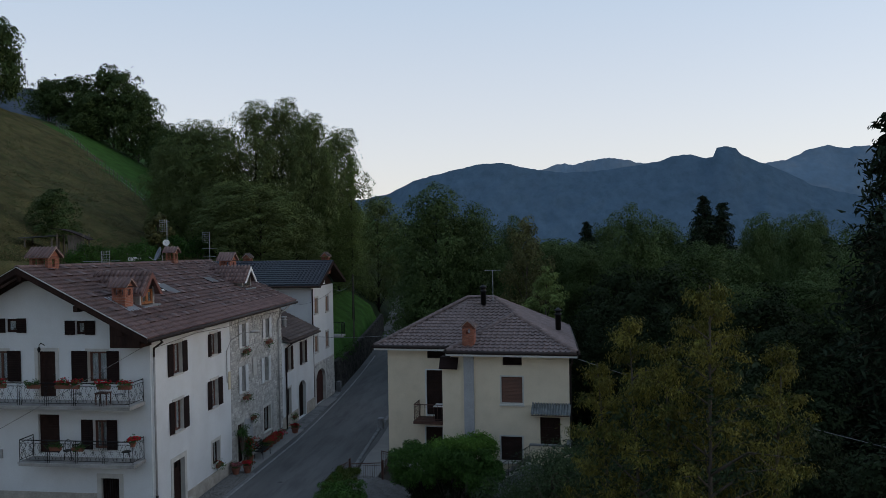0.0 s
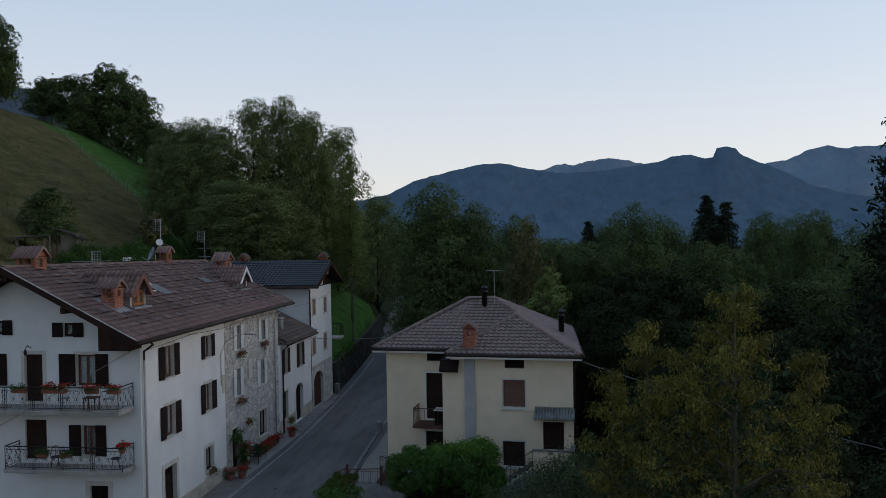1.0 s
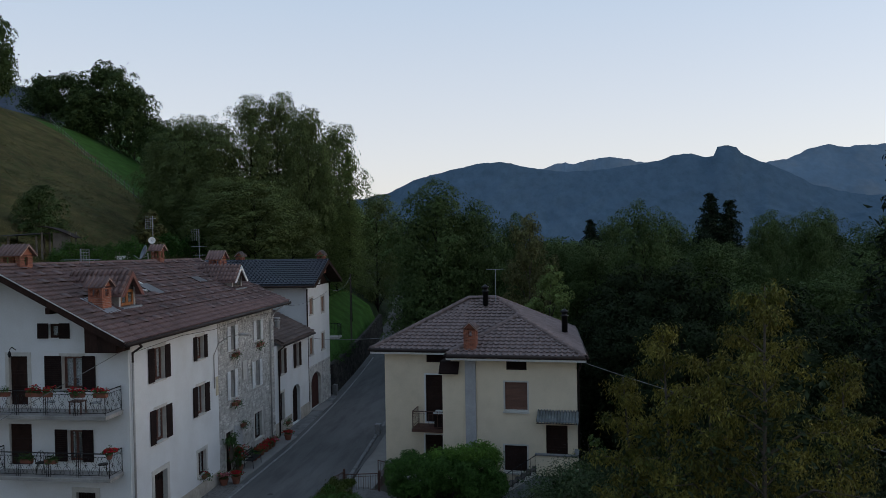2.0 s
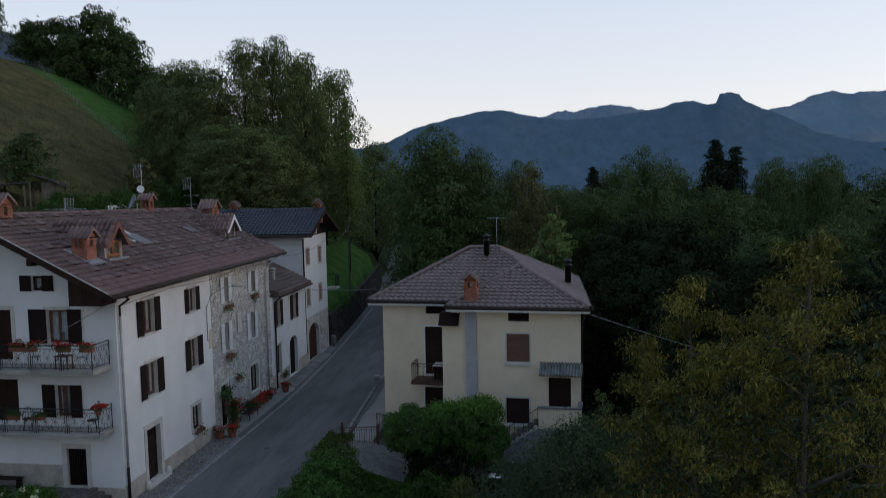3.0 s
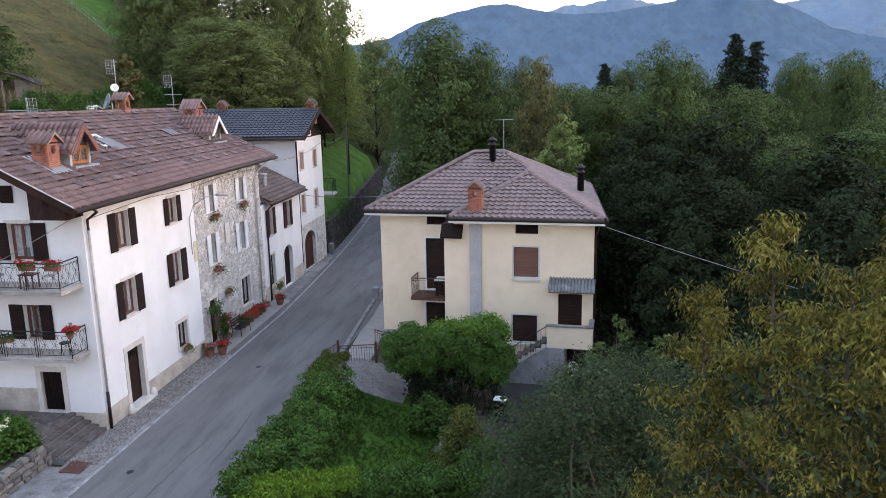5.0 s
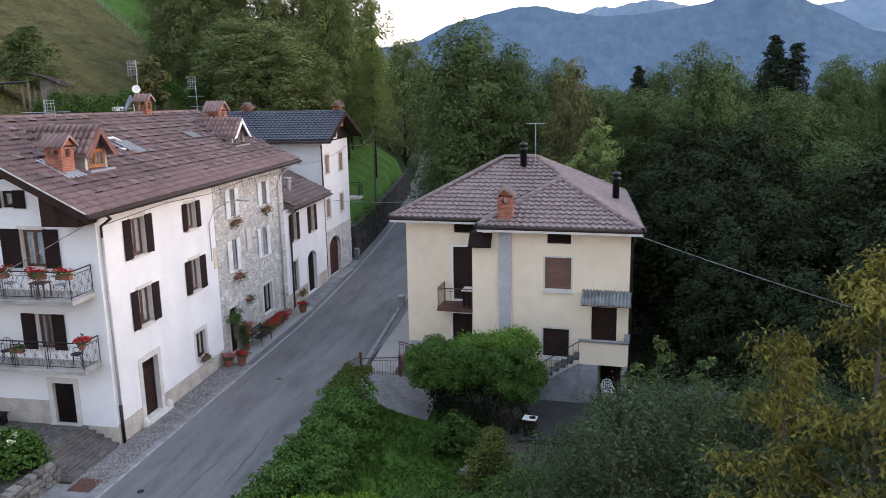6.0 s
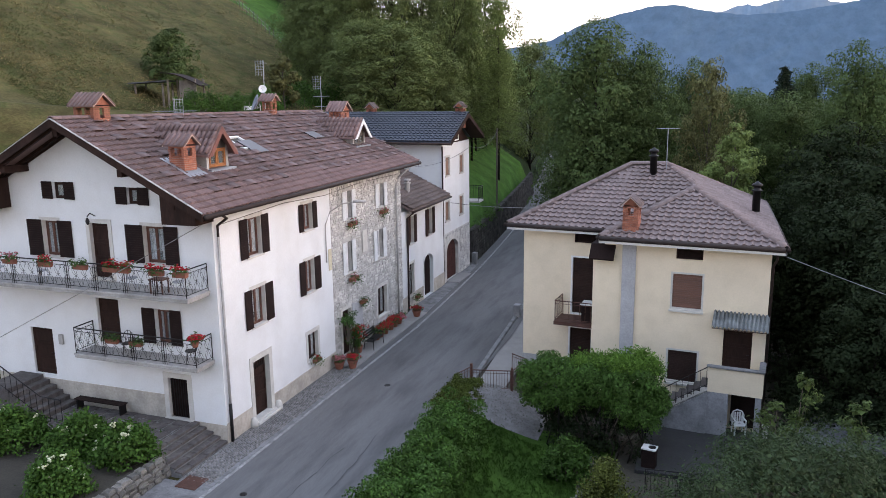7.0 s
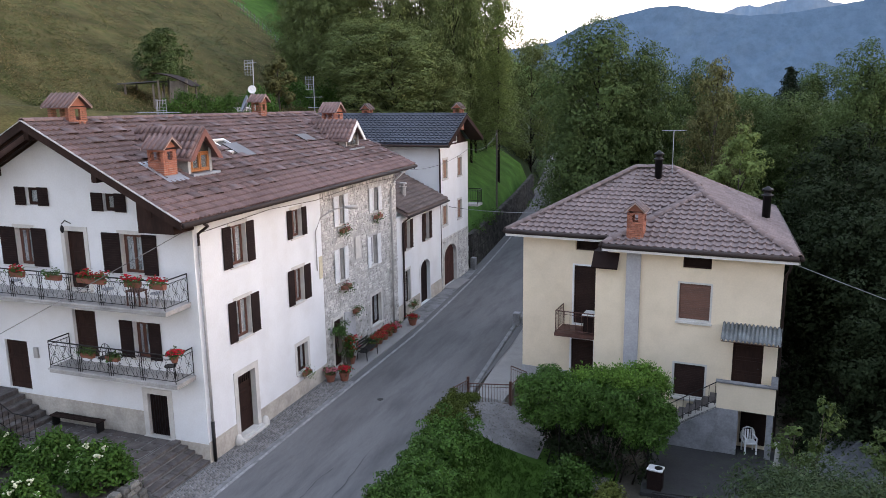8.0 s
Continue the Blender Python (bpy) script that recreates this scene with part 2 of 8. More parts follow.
M_SHEDWOOD = material("weathered_shed_boards", (0.13, 0.11, 0.095), 0.9, 0.3, 2, 10, 0.4)
# mountain colours carry the blue haze of distance, there being no air volume
M_ROCK_FAR = material("far_forested_rock_painted_haze", (0.078, 0.124, 0.174), 1.0, 0.1, 0.02, 14, 0.0, stain=(0.054, 0.096, 0.13), stain_amount=0.6, stretch=(1, 0.2, 1), spec=0.0)
M_ROCK_PALE = material("pale_far_rock_painted_haze", (0.125, 0.185, 0.25), 1.0, 0.12, 0.004, 11, 0.0, stain=(0.2, 0.23, 0.26), stain_amount=0.6, stretch=(1, 0.2, 1), spec=0.0)
M_ROCK_NEAR = material("near_forested_slope_painted_haze", (0.03, 0.046, 0.07), 1.0, 0.3, 0.01, 9, 0.0)


# ---- mesh helpers ----
class Shape:
    """Collects faces for one mesh."""

    def __init__(self, lay=None):
        self.v, self.f, self.lay = [], [], lay

    def add(self, verts, faces):
        k = len(self.v)
        if self.lay is not None:
            verts, faces = [self.lay(*v) for v in verts], [tuple(reversed(f)) for f in faces]
        self.v += [tuple(p) for p in verts]
        self.f += [tuple(i + k for i in f) for f in faces]
        return self

    def box(self, x0, x1, y0, y1, z0, z1, m=None):
        p = [Vector(c) for c in ((x0, y0, z0), (x1, y0, z0), (x1, y1, z0), (x0, y1, z0), (x0, y0, z1), (x1, y0, z1), (x1, y1, z1), (x0, y1, z1))]
        if m is not None:
            p = [m @ c for c in p]
        return self.add(p, [(3, 2, 1, 0), (4, 5, 6, 7), (0, 1, 5, 4), (1, 2, 6, 5), (2, 3, 7, 6), (3, 0, 4, 7)])

    def prism(self, poly, lo, hi, axis):
        """A polygon of (a, b) swept along an axis: 'x' -> (y, z), 'y' -> (x, z), 'z' -> (x, y)."""
        def put(a, b, c):
            return {"x": (c, a, b), "y": (a, c, b), "z": (a, b, c)}[axis]
        n = len(poly)
        vs = [put(a, b, lo) for a, b in poly] + [put(a, b, hi) for a, b in poly]
        fs = [tuple(range(n))[::-1], tuple(range(n, 2 * n))] + [(i, (i + 1) % n, n + (i + 1) % n, n + i) for i in range(n)]
        return self.add(vs, fs)

    def tube(self, pts, r, sides=6, r1=None, cap=True):
        pts = [Vector(p) for p in pts]
        r1 = r if r1 is None else r1
        rings = []
        for i, p in enumerate(pts):
            d = (pts[min(i + 1, len(pts) - 1)] - pts[max(i - 1, 0)]).normalized()
            side = d.cross(Vector((0, 0, 1))) if abs(d.z) < 0.95 else d.cross(Vector((0, 1, 0)))
            side.normalize()
            up = side.cross(d)
            rad = r + (r1 - r) * i / max(1, len(pts) - 1)
            rings.append([p + rad * (math.cos(a) * side + math.sin(a) * up) for a in (2 * math.pi * k / sides for k in range(sides))])
        vs = [q for ring in rings for q in ring]
        fs = [(i * sides + k, i * sides + (k + 1) % sides, (i + 1) * sides + (k + 1) % sides, (i + 1) * sides + k)
              for i in range(len(pts) - 1) for k in range(sides)]
        if cap:
            fs += [tuple(range(sides))[::-1], tuple(range(len(vs) - sides, len(vs)))]
        return self.add(vs, fs)

    def lathe(self, profile, centre, sides=14):
        """A profile of (radius, height) turned round a vertical axis."""
        cx, cy, cz = centre
        vs = [(cx + r * math.cos(2 * math.pi * k / sides), cy + r * math.sin(2 * math.pi * k / sides), cz + h) for r, h in profile for k in range(sides)]
        fs = [(i * sides + k, i * sides + (k + 1) % sides, (i + 1) * sides + (k + 1) % sides, (i + 1) * sides + k)
              for i in range(len(profile) - 1) for k in range(sides)]
        fs += [tuple(range(sides))[::-1], tuple(range(len(vs) - sides, len(vs)))]
        return self.add(vs, fs)

    def weld(self):
        """Joins corners that meet and drops the faces between touching blocks."""
        seen, order, at = {}, [], []
        for p in self.v:
            key = tuple(round(c, 4) for c in p)
            if key not in seen:
                seen[key] = len(order)
                order.append(p)
            at.append(seen[key])
        count = {}
        for f in self.f:
            g = tuple(at[i] for i in f)
            count.setdefault(frozenset(g), []).append(g)
        self.v, self.f = order, [g[0] for g in count.values() if len(g) == 1]
        return self

    def ring(self, a0, a1, z0, z1, w, d0, d1):
        """A rectangular frame in one piece."""
        out, inn = [(a0, z0), (a1, z0), (a1, z1), (a0, z1)], [(a0 + w, z0 + w), (a1 - w, z0 + w), (a1 - w, z1 - w), (a0 + w, z1 - w)]
        vs = [(a, d, z) for d in (d0, d1) for ring_ in (out, inn) for a, z in ring_]
        fs = []
        for k in range(4):
            n = (k + 1) % 4
            fs += [(k, n, 4 + n, 4 + k), (8 + n, 8 + k, 12 + k, 12 + n), (n, k, 8 + k, 8 + n), (4 + k, 4 + n, 12 + n, 12 + k)]
        return self.add(vs, fs)

    def louvre(self, a0, a1, z0, z1, d0, d1, pitch):
        """A slatted panel in one piece: a saw-toothed board."""
        n = max(3, round((z1 - z0) / pitch))
        poly = [(d0, z0), (d0, z1)]
        for k in range(n, 0, -1):
            poly += [(d0 + (d1 - d0) * 0.35, z0 + (z1 - z0) * k / n), (d1, z0 + (z1 - z0) * (k - 0.85) / n)]
        m = len(poly)
        return self.add([(a0, d, z) for d, z in poly] + [(a1, d, z) for d, z in poly], [tuple(range(m)), tuple(range(m, 2 * m))[::-1]] + [(k, m + k, m + (k + 1) % m, (k + 1) % m) for k in range(m)])

    def mesh(self, name, mat, smooth=False):
        me = bpy.data.meshes.new(name)
        me.from_pydata(self.v, [], self.f)
        me.materials.append(mat)
        if smooth:
            me.shade_smooth()
        me.update()
        return me


def part(name, shape, mat, parent=None, label="", bevel=0.0, smooth=False):
    """Links a shape as one mesh under a thing or a part."""
    ob = new(name, shape.mesh(name, mat, smooth) if isinstance(shape, Shape) else shape)
    if parent is not None:
        ob.parent = parent
    if label:
        ob["label"] = label
    if bevel:
        b = ob.modifiers.new("bevel", "BEVEL")
        b.width, b.segments, b.limit_method = bevel, 1, "ANGLE"
    return ob


def thing(name, at=(0, 0, 0), turn=0.0, label="", category="", group="", kind=""):
    ob = new(name)
    ob.matrix_basis = pose(*at, 0, 0, turn)
    ob.empty_display_size = 0.1
    return tagged(ob, label, category, group, kind)


def single(name, shape, mat, label, category, group="", kind="", bevel=0.0, smooth=False):
    return tagged(part(name, shape, mat, None, "", bevel, smooth), label, category, group, kind)


def wall_cells(shape, a0, a1, z0, z1, holes, put):
    """A wall face cut round its holes (a0, a1, z0, z1); put(a0, a1, z0, z1) adds a block."""
    zs = sorted(z for z in {z0, z1, *[h[2] for h in holes], *[h[3] for h in holes]} if z0 <= z <= z1)
    xs = sorted(a for a in {a0, a1, *[h[0] for h in holes], *[h[1] for h in holes]} if a0 <= a <= a1)
    for lo, hi in zip(zs, zs[1:]):
        for p, q in zip(xs, xs[1:]):
            if not any(h[0] < q - 1e-6 and h[1] > p + 1e-6 and h[2] < hi - 1e-6 and h[3] > lo + 1e-6 for h in holes):
                put(p, q, lo, hi)
    shape.weld()


# ---- foliage ----
def leaf_mesh(name, centres, spread, count, size, mat, rng, droop=0.0, narrow=0.55, outward=None, shell=False):
    """Leaves, each a bent pair of triangles, in clumps round the given centres with radii spread."""
    centres, spread = np.asarray(centres, float), np.asarray(spread, float)
    n = len(centres) * count
    at = np.repeat(centres, count, 0)
    off = rng.normal(0, 0.5, (n, 3))
    if shell:
        # leaves lie like shingles on the outer and upper side of each clump
        off = rng.normal(0, 0.6, (n, 3)) + np.array([0, 0, 0.35])
        if outward is not None:
            off += np.repeat(np.asarray(outward), count, 0) * 0.45
        off /= np.linalg.norm(off, axis=1)[:, None] + 1e-9
        off *= rng.uniform(0.45, 1.0, (n, 1)) ** 0.6
        face = off * 1.3 + rng.normal(0, 0.32, (n, 3)) + np.array([0, 0, 0.35])
    else:
        face = off * 0.8 + rng.normal(0, 0.55, (n, 3)) + np.array([0, 0, 0.62])
    at = at + off * np.repeat(spread, count)[:, None] * np.array([1, 1, 0.75])
    # leaf blades face outwards and upwards from their clump, with scatter
    if outward is not None:
        face += np.repeat(np.asarray(outward), count, 0) * 0.7
    face /= np.linalg.norm(face, axis=1)[:, None] + 1e-9
    d = np.cross(face, rng.normal(0, 1, (n, 3)))
    d /= np.linalg.norm(d, axis=1)[:, None] + 1e-9
    d += off * 0.5
    d[:, 2] -= droop
    d /= np.linalg.norm(d, axis=1)[:, None] + 1e-9
    s = np.cross(d, face)
    s /= np.linalg.norm(s, axis=1)[:, None] + 1e-9
    up = np.cross(s, d)
    sz = (size * rng.uniform(0.6, 1.3, n))[:, None]
    a, b = at - d * sz * 0.5, at + d * sz * 0.5
    m1, m2 = at + s * sz * narrow * 0.5 + up * sz * 0.12, at - s * sz * narrow * 0.5 + up * sz * 0.12
    v = np.stack([a, m1, b, m2], 1).reshape(-1, 3)
    me = bpy.data.meshes.new(name)
    me.vertices.add(4 * n)
    me.vertices.foreach_set("co", v.ravel())
    tri = np.array([[0, 1, 2], [0, 2, 3]])
    idx = (np.arange(n)[:, None, None] * 4 + tri[None]).reshape(-1)
    me.loops.add(len(idx))
    me.loops.foreach_set("vertex_index", idx.astype(np.int32))
    me.polygons.add(2 * n)
    me.polygons.foreach_set("loop_start", np.arange(0, 6 * n, 3, dtype=np.int32))
    me.materials.append(mat)
    me.update(calc_edges=True)
    return me


def broad_tree(label, height, radius, mat, seed, leaf=0.32, clumps=170, per=46, trunk_share=0.28, lobes=7, narrow=0.6, droop=0.1, twigs=0, bark=None, inner=230, shell=True):
    """A tree with a tapered trunk, limbs and a crown of leaf clumps on several uneven lobes."""
    rng = np.random.default_rng(seed)
    tree = thing("tree", label=label, category="tree")
    base = height * trunk_share
    centre_z = base + (height - base) * 0.5
    lob = []
    span = height - base
    for k in range(lobes):
        a = 2.4 * k + rng.uniform(-0.4, 0.4)
        q = (k + 0.5) / lobes
        zz = base + span * (0.08 + 0.84 * q)
        girth = math.sqrt(max(0.05, 1 - ((q - 0.42) / 0.62) ** 2))
        r = radius * girth * rng.uniform(0.45, 0.74)
        size = radius * rng.uniform(0.3, 0.46) * (0.6 + 0.4 * girth)
        lob.append((math.cos(a) * r, math.sin(a) * r, zz, size, min(size * rng.uniform(0.75, 1.0), span * 0.2)))
    lob.append((rng.uniform(-.1, .1) * radius, rng.uniform(-.1, .1) * radius, height - radius * 0.22, radius * 0.26, radius * 0.26))
    lob.append((0, 0, centre_z, radius * 0.56, span * 0.38))
    cs, sp, outward = [], [], []
    weight = np.array([l[3] ** 1.2 for l in lob])
    weight /= weight.sum()
    while len(cs) < clumps:
        x, y, z, rr, rz = lob[rng.choice(len(lob), p=weight)]
        u = rng.normal(0, 1, 3)
        u[2] += 0.35
        u /= np.linalg.norm(u)
        q = rng.uniform(0.78, 1.04)
        p = np.array([x + u[0] * rr * q, y + u[1] * rr * q, z + u[2] * rz * q])
        if p[2] < base * 0.6:
            continue
        cs.append(p)
        outward.append(u)
        sp.append(radius * rng.uniform(0.12, 0.21))
    part("crown", leaf_mesh("crown", cs, sp, per, leaf, mat, rng, droop, narrow, outward, shell), mat, tree)
    # coarser foliage closes the heart of each lobe
    heart = [(x, y, z) for x, y, z, rr, rz in lob]
    part("inner_foliage", leaf_mesh("inner_foliage", heart, [0.72 * l[3] for l in lob], inner, 1.5 * leaf, mat, rng, 0.2, 0.7), mat, tree)
    t = Shape()
    r0 = min(max(0.1, height * 0.014), radius * 0.06)
    t.tube([(0, 0, -1.0), (0.05, 0.02, base), (-0.1, 0.1, base + (height - base) * 0.45), (0.0, 0.0, height * 0.9)], r0, 8, r0 * 0.2)
    for x, y, z, rr, rz in lob[:-1]:
        fork = max(base * rng.uniform(0.7, 1.2), z - 0.9 * math.hypot(x, y) - 0.06 * height)
        t.tube([(0, 0, fork), (x * 0.5, y * 0.5, (fork + z) / 2 + 0.2), (x, y, z)], r0 * 0.32, 5, r0 * 0.08)
    for k in range(twigs):
        x, y, z, rr, rz = lob[rng.integers(len(lob) - 1)]
        c = cs[rng.integers(len(cs))]
        if (c[0] - x) ** 2 + (c[1] - y) ** 2 < (radius * 0.9) ** 2:
            t.tube([(x * 0.7, y * 0.7, z - rz * 0.4), ((x + c[0]) / 2, (y + c[1]) / 2, (z + c[2]) / 2 + 0.25), tuple(c + np.array([c[0] * 0.06, c[1] * 0.06, 0.05]))], 0.035, 4, 0.01)
    part("trunk", t, bark or M_BARK, tree, smooth=True)
    return tree


def conifer(label, height, radius, mat, seed, leaf=0.42, tiers=44, per=11, bare=0.1, bark=None, taper=0.6, uneven=(0.99, 1.01), thin=0):
    """A conifer with drooping whorls of needles on a straight trunk, bare for a share of its height."""
    rng = np.random.default_rng(seed)
    tree = thing("fir_tree", label=label, category="tree")
    cs, sp = [], []
    t = Shape()
    t.tube([(0, 0, -1), (0, 0, height * 0.5), (0, 0, height)], height * (0.018 if thin == 0 else 0.009), 8, 0.02)
    for k in range(tiers):
        z = height * (bare + (0.99 - bare) * k / tiers)
        r = radius * (1 - k / tiers) ** taper * rng.uniform(*uneven) + 0.12
        arms = (11 if k < tiers * 0.6 else 7) - thin
        for j in range(arms):
            a = 2 * math.pi * (j + rng.uniform(-.4, .4)) / arms + k * 2.4
            rr = r * rng.uniform(0.6, 1.12)
            zz = z + rng.uniform(-0.5, 0.5) * height / tiers * 2
            tip = (math.cos(a) * rr, math.sin(a) * rr, zz - rr * rng.uniform(0.1, 0.4))
            t.tube([(0, 0, zz), tip], 0.03, 3, 0.01, cap=False)
            for q in (0.3, 0.65, 0.98):
                cs.append((tip[0] * q, tip[1] * q, zz + (tip[2] - zz) * q - 0.05))
                sp.append(0.18 + rr * 0.16)
    part("crown", leaf_mesh("crown", cs, sp, per, leaf * 1.25, mat, rng, 0.35, 0.3), mat, tree)
    part("trunk", t, bark or M_BARK, tree, smooth=True)
    return tree


# ---- ground, road, mountains ----
def smooth01(x):
    x = min(1.0, max(0.0, x))
    return x * x * (3 - 2 * x)


def road_centre(y):
    """The road runs straight, then bears gently away to the left past the houses."""
    k = max(0.0, y - 46.0)
    return -13.6 - 0.045 * k - (0.0009 * k * k if k < 90 else 7.29 + 0.162 * (k - 90))


def road_height(y):
    return 0.0 if y < 60 else 0.012 * (y - 60) if y < 140 else 0.96


def hill_plane(x, y):
    """The meadow, a long slope that eases off at its top."""
    d = (-39.0 - x) * 0.55 - (y - 56.0) * 0.08
    return 11.5 + (d if d < 26 else 26 + (d - 26) * 0.25)


def ground_height(x, y):
    """The lie of the land: a level road, a hill on one side and a falling garden and wooded bank on the other."""
    rh = road_height(y)
    veer = road_centre(y) + 13.6
    edge = -17.9 + min(0.0, veer + 0.6)
    if x < -9.2 + veer:
        k = edge - x
        top = hill_plane(min(x, -39.0), y) - 0.1 * max(0.0, x + 39.0)
        behind = top * smooth01((k - 10.8) / 7.0)
        behind *= 0.12 + 0.88 * smooth01((y - 22) / 12)
        bank = min(2.3 * smooth01((k - 0.2) / 1.0) + max(0.0, k - 0.5) * 0.68, max(top, 11.0))
        if k > 14:
            bank = max(bank, top)
        q = smooth01((y - 61.6) / 3.0)
        h = rh + (behind * (1 - q) + bank * q if k > 0 else 0.0)
        return h + 0.4 * noise.noise((x * 0.06, y * 0.06, 0)) * smooth01((k - 16) / 10)
    k = x + 10.0 - veer
    fall = 0.26 if y < 60 else 0.12
    h = rh - 1.0 * smooth01((k - 0.6) / 3.5) - max(0.0, k - 13.5) * fall
    return max(h, -14.0) + 0.3 * noise.noise((x * 0.08, y * 0.08, 3)) * smooth01((k - 12) / 8)


def steps_between(lo, hi, fine_lo, fine_hi, fine, coarse):
    out, v = [], lo
    while v < hi:
        out.append(v)
        inside = fine_lo <= v < fine_hi
        gap = 0.0 if inside else min(abs(v - fine_lo), abs(v - fine_hi))
        v += fine if inside else min(coarse, fine + gap * 0.25)
    return out + [hi]


def build_ground():
    xs = steps_between(-900, 900, -60, 40, 1.0, 120)
    ys = steps_between(-300, 1500, 5, 110, 1.0, 120)
    s = Shape()
    for y in ys:
        for x in xs:
            h = ground_height(x, y)
            if abs(x - road_centre(y) + 0.3) < 4.4 and -60 < y < 200:
                h -= 0.06
            s.v.append((x, y, h))
    w = len(xs)
    s.f = [(j * w + i, j * w + i + 1, (j + 1) * w + i + 1, (j + 1) * w + i) for j in range(len(ys) - 1) for i in range(w - 1)]
    g = single("ground", s, M_MEADOW, "dry mown hillside meadow falling to a shaded valley", "ground", kind="structure", smooth=True)
    g.data.materials.append(M_GRASS)
    g.data.materials.append(M_EARTH)
    g.data.materials.append(M_LAWN)
    g.data.materials.append(M_WOODFLOOR)
    for p in g.data.polygons:
        c = p.center
        if c.x > -10.5 + road_centre(c.y) + 13.6:
            p.material_index = 3 if (c.x < -3.5 and c.y < 37) else 2 if c.y < 60 else 4
        elif c.y > 105 and c.x > -60:
            p.material_index = 4
        elif c.y > 58 and c.x > -26 or c.y > 80 and c.x > min(-0.5 * c.y - 4, 58 - 1.115 * c.y):
            p.material_index = 1
    return g


build_ground()


def build_road():
    s = Shape()
    ys = [-60 + 2 * i for i in range(110)]
    for y in ys:
        c, h = road_centre(y), road_height(y)
        wide = -2.8 - 0.55 * smooth01((y - 59) / 3)
        for u, dz in ((wide, 0.0), (0, 0.03), (3.2, 0.0)):
            s.v.append((c + u, y, h + dz))
    s.f = [(3 * i + j, 3 * i + j + 1, 3 * i + j + 4, 3 * i + j + 3) for i in range(len(ys) - 1) for j in range(2)]
    single("road", s, M_ASPHALT, "worn grey asphalt village road with cracks and patches", "road", kind="structure", smooth=True)


build_road()


def ridge_line(name, dist, crest, mat, label, seed, depth, rough):
    """A mountain range whose crest passes through (azimuth in degrees to the right, height), with spurs and gullies running down."""
    s = Shape()
    rows, n = 40, 420
    az = [c[0] for c in crest]
    for j in range(rows):
        q = j / (rows - 1)
        for i in range(n + 1):
            a = az[0] + (az[-1] - az[0]) * i / n
            top = float(np.interp(a, az, [c[1] for c in crest]))
            r = dist - depth * (1 - q)
            an = radians(a)
            spur = abs(noise.noise((a * 0.33 + seed + q * 1.2, q * 2.2, seed))) + 0.5 * abs(noise.noise((a * 0.9 + seed - q * 2, q * 5, 1.3)))
            f = noise.fractal((a * 0.8 + seed, q * 9, 0.0), 0.9, 2.1, 6)
            jag = rough * noise.fractal((a * 1.7, seed, 0.0), 0.8, 2.2, 7)
            z = -60 + (top + 60) * q ** 0.85 + (f * 16 - spur * 34) * 4 * q * (1 - q) * 0.6 + jag * q
            s.v.append((r * math.sin(an), r * math.cos(an), z))
    s.f = [(j * (n + 1) + i, j * (n + 1) + i + 1, (j + 1) * (n + 1) + i + 1, (j + 1) * (n + 1) + i) for j in range(rows - 1) for i in range(n)]
    return single(name, s, mat, label, "mountains", kind="structure", smooth=True)


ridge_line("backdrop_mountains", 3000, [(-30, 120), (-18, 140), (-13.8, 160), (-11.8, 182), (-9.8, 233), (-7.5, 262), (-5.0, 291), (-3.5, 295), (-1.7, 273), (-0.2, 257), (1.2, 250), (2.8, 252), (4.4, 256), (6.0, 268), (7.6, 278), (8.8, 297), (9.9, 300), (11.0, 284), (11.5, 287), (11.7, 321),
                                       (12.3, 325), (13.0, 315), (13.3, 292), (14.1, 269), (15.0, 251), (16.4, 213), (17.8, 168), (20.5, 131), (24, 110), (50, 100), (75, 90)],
           M_ROCK_FAR, "forested mountain range with a rocky knob, blue haze in its colour", 1.7, 600, 4)
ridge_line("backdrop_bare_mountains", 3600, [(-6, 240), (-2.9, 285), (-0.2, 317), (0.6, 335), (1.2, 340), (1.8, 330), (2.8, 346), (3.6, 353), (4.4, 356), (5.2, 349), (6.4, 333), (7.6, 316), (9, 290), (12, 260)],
           M_ROCK_PALE, "pale bare summits behind the forested range, haze in their colour", 3.3, 500, 5)
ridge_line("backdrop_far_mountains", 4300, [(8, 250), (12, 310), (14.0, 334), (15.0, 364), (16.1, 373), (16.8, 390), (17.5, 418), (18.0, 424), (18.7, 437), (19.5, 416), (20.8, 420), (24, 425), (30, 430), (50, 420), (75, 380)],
           M_ROCK_PALE, "pale bare mountain ridge farther off, haze in its colour", 6.2, 700, 6)
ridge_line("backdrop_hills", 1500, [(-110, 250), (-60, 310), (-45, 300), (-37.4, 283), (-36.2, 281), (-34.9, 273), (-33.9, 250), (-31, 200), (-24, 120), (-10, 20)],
           M_ROCK_NEAR, "wooded mountain behind the meadow, dark blue haze in its colour", 4.1, 500, 4)
# ---- building kit ----
def facing_street(x0):
    return lambda a, d, z: (x0 + d, a, z)


def Facade(lay):
    """A shape drawn as (along the wall, out of the wall, up) and laid onto a wall."""
    return Shape(lay)


def on_wall(name, lay, blocks, mat, parent, label="", bevel=0.0):
    s = Facade(lay)
    for b in blocks:
        if b[0] == "ring":
            s.ring(*b[1:])
        elif b[0] == "louvre":
            s.louvre(*b[1:])
        else:
            s.box(*b)
    return part(name, s, mat, parent, label, bevel)


def frame_blocks(a0, a1, z0, z1, w, d0, d1):
    return [("ring", a0, a1, z0, z1, w, d0, d1)]


def shutter_blocks(a0, a1, z0, z1, d0, d1):
    return [("louvre", a0, a1, z0, z1, d0, d1, 0.085)]


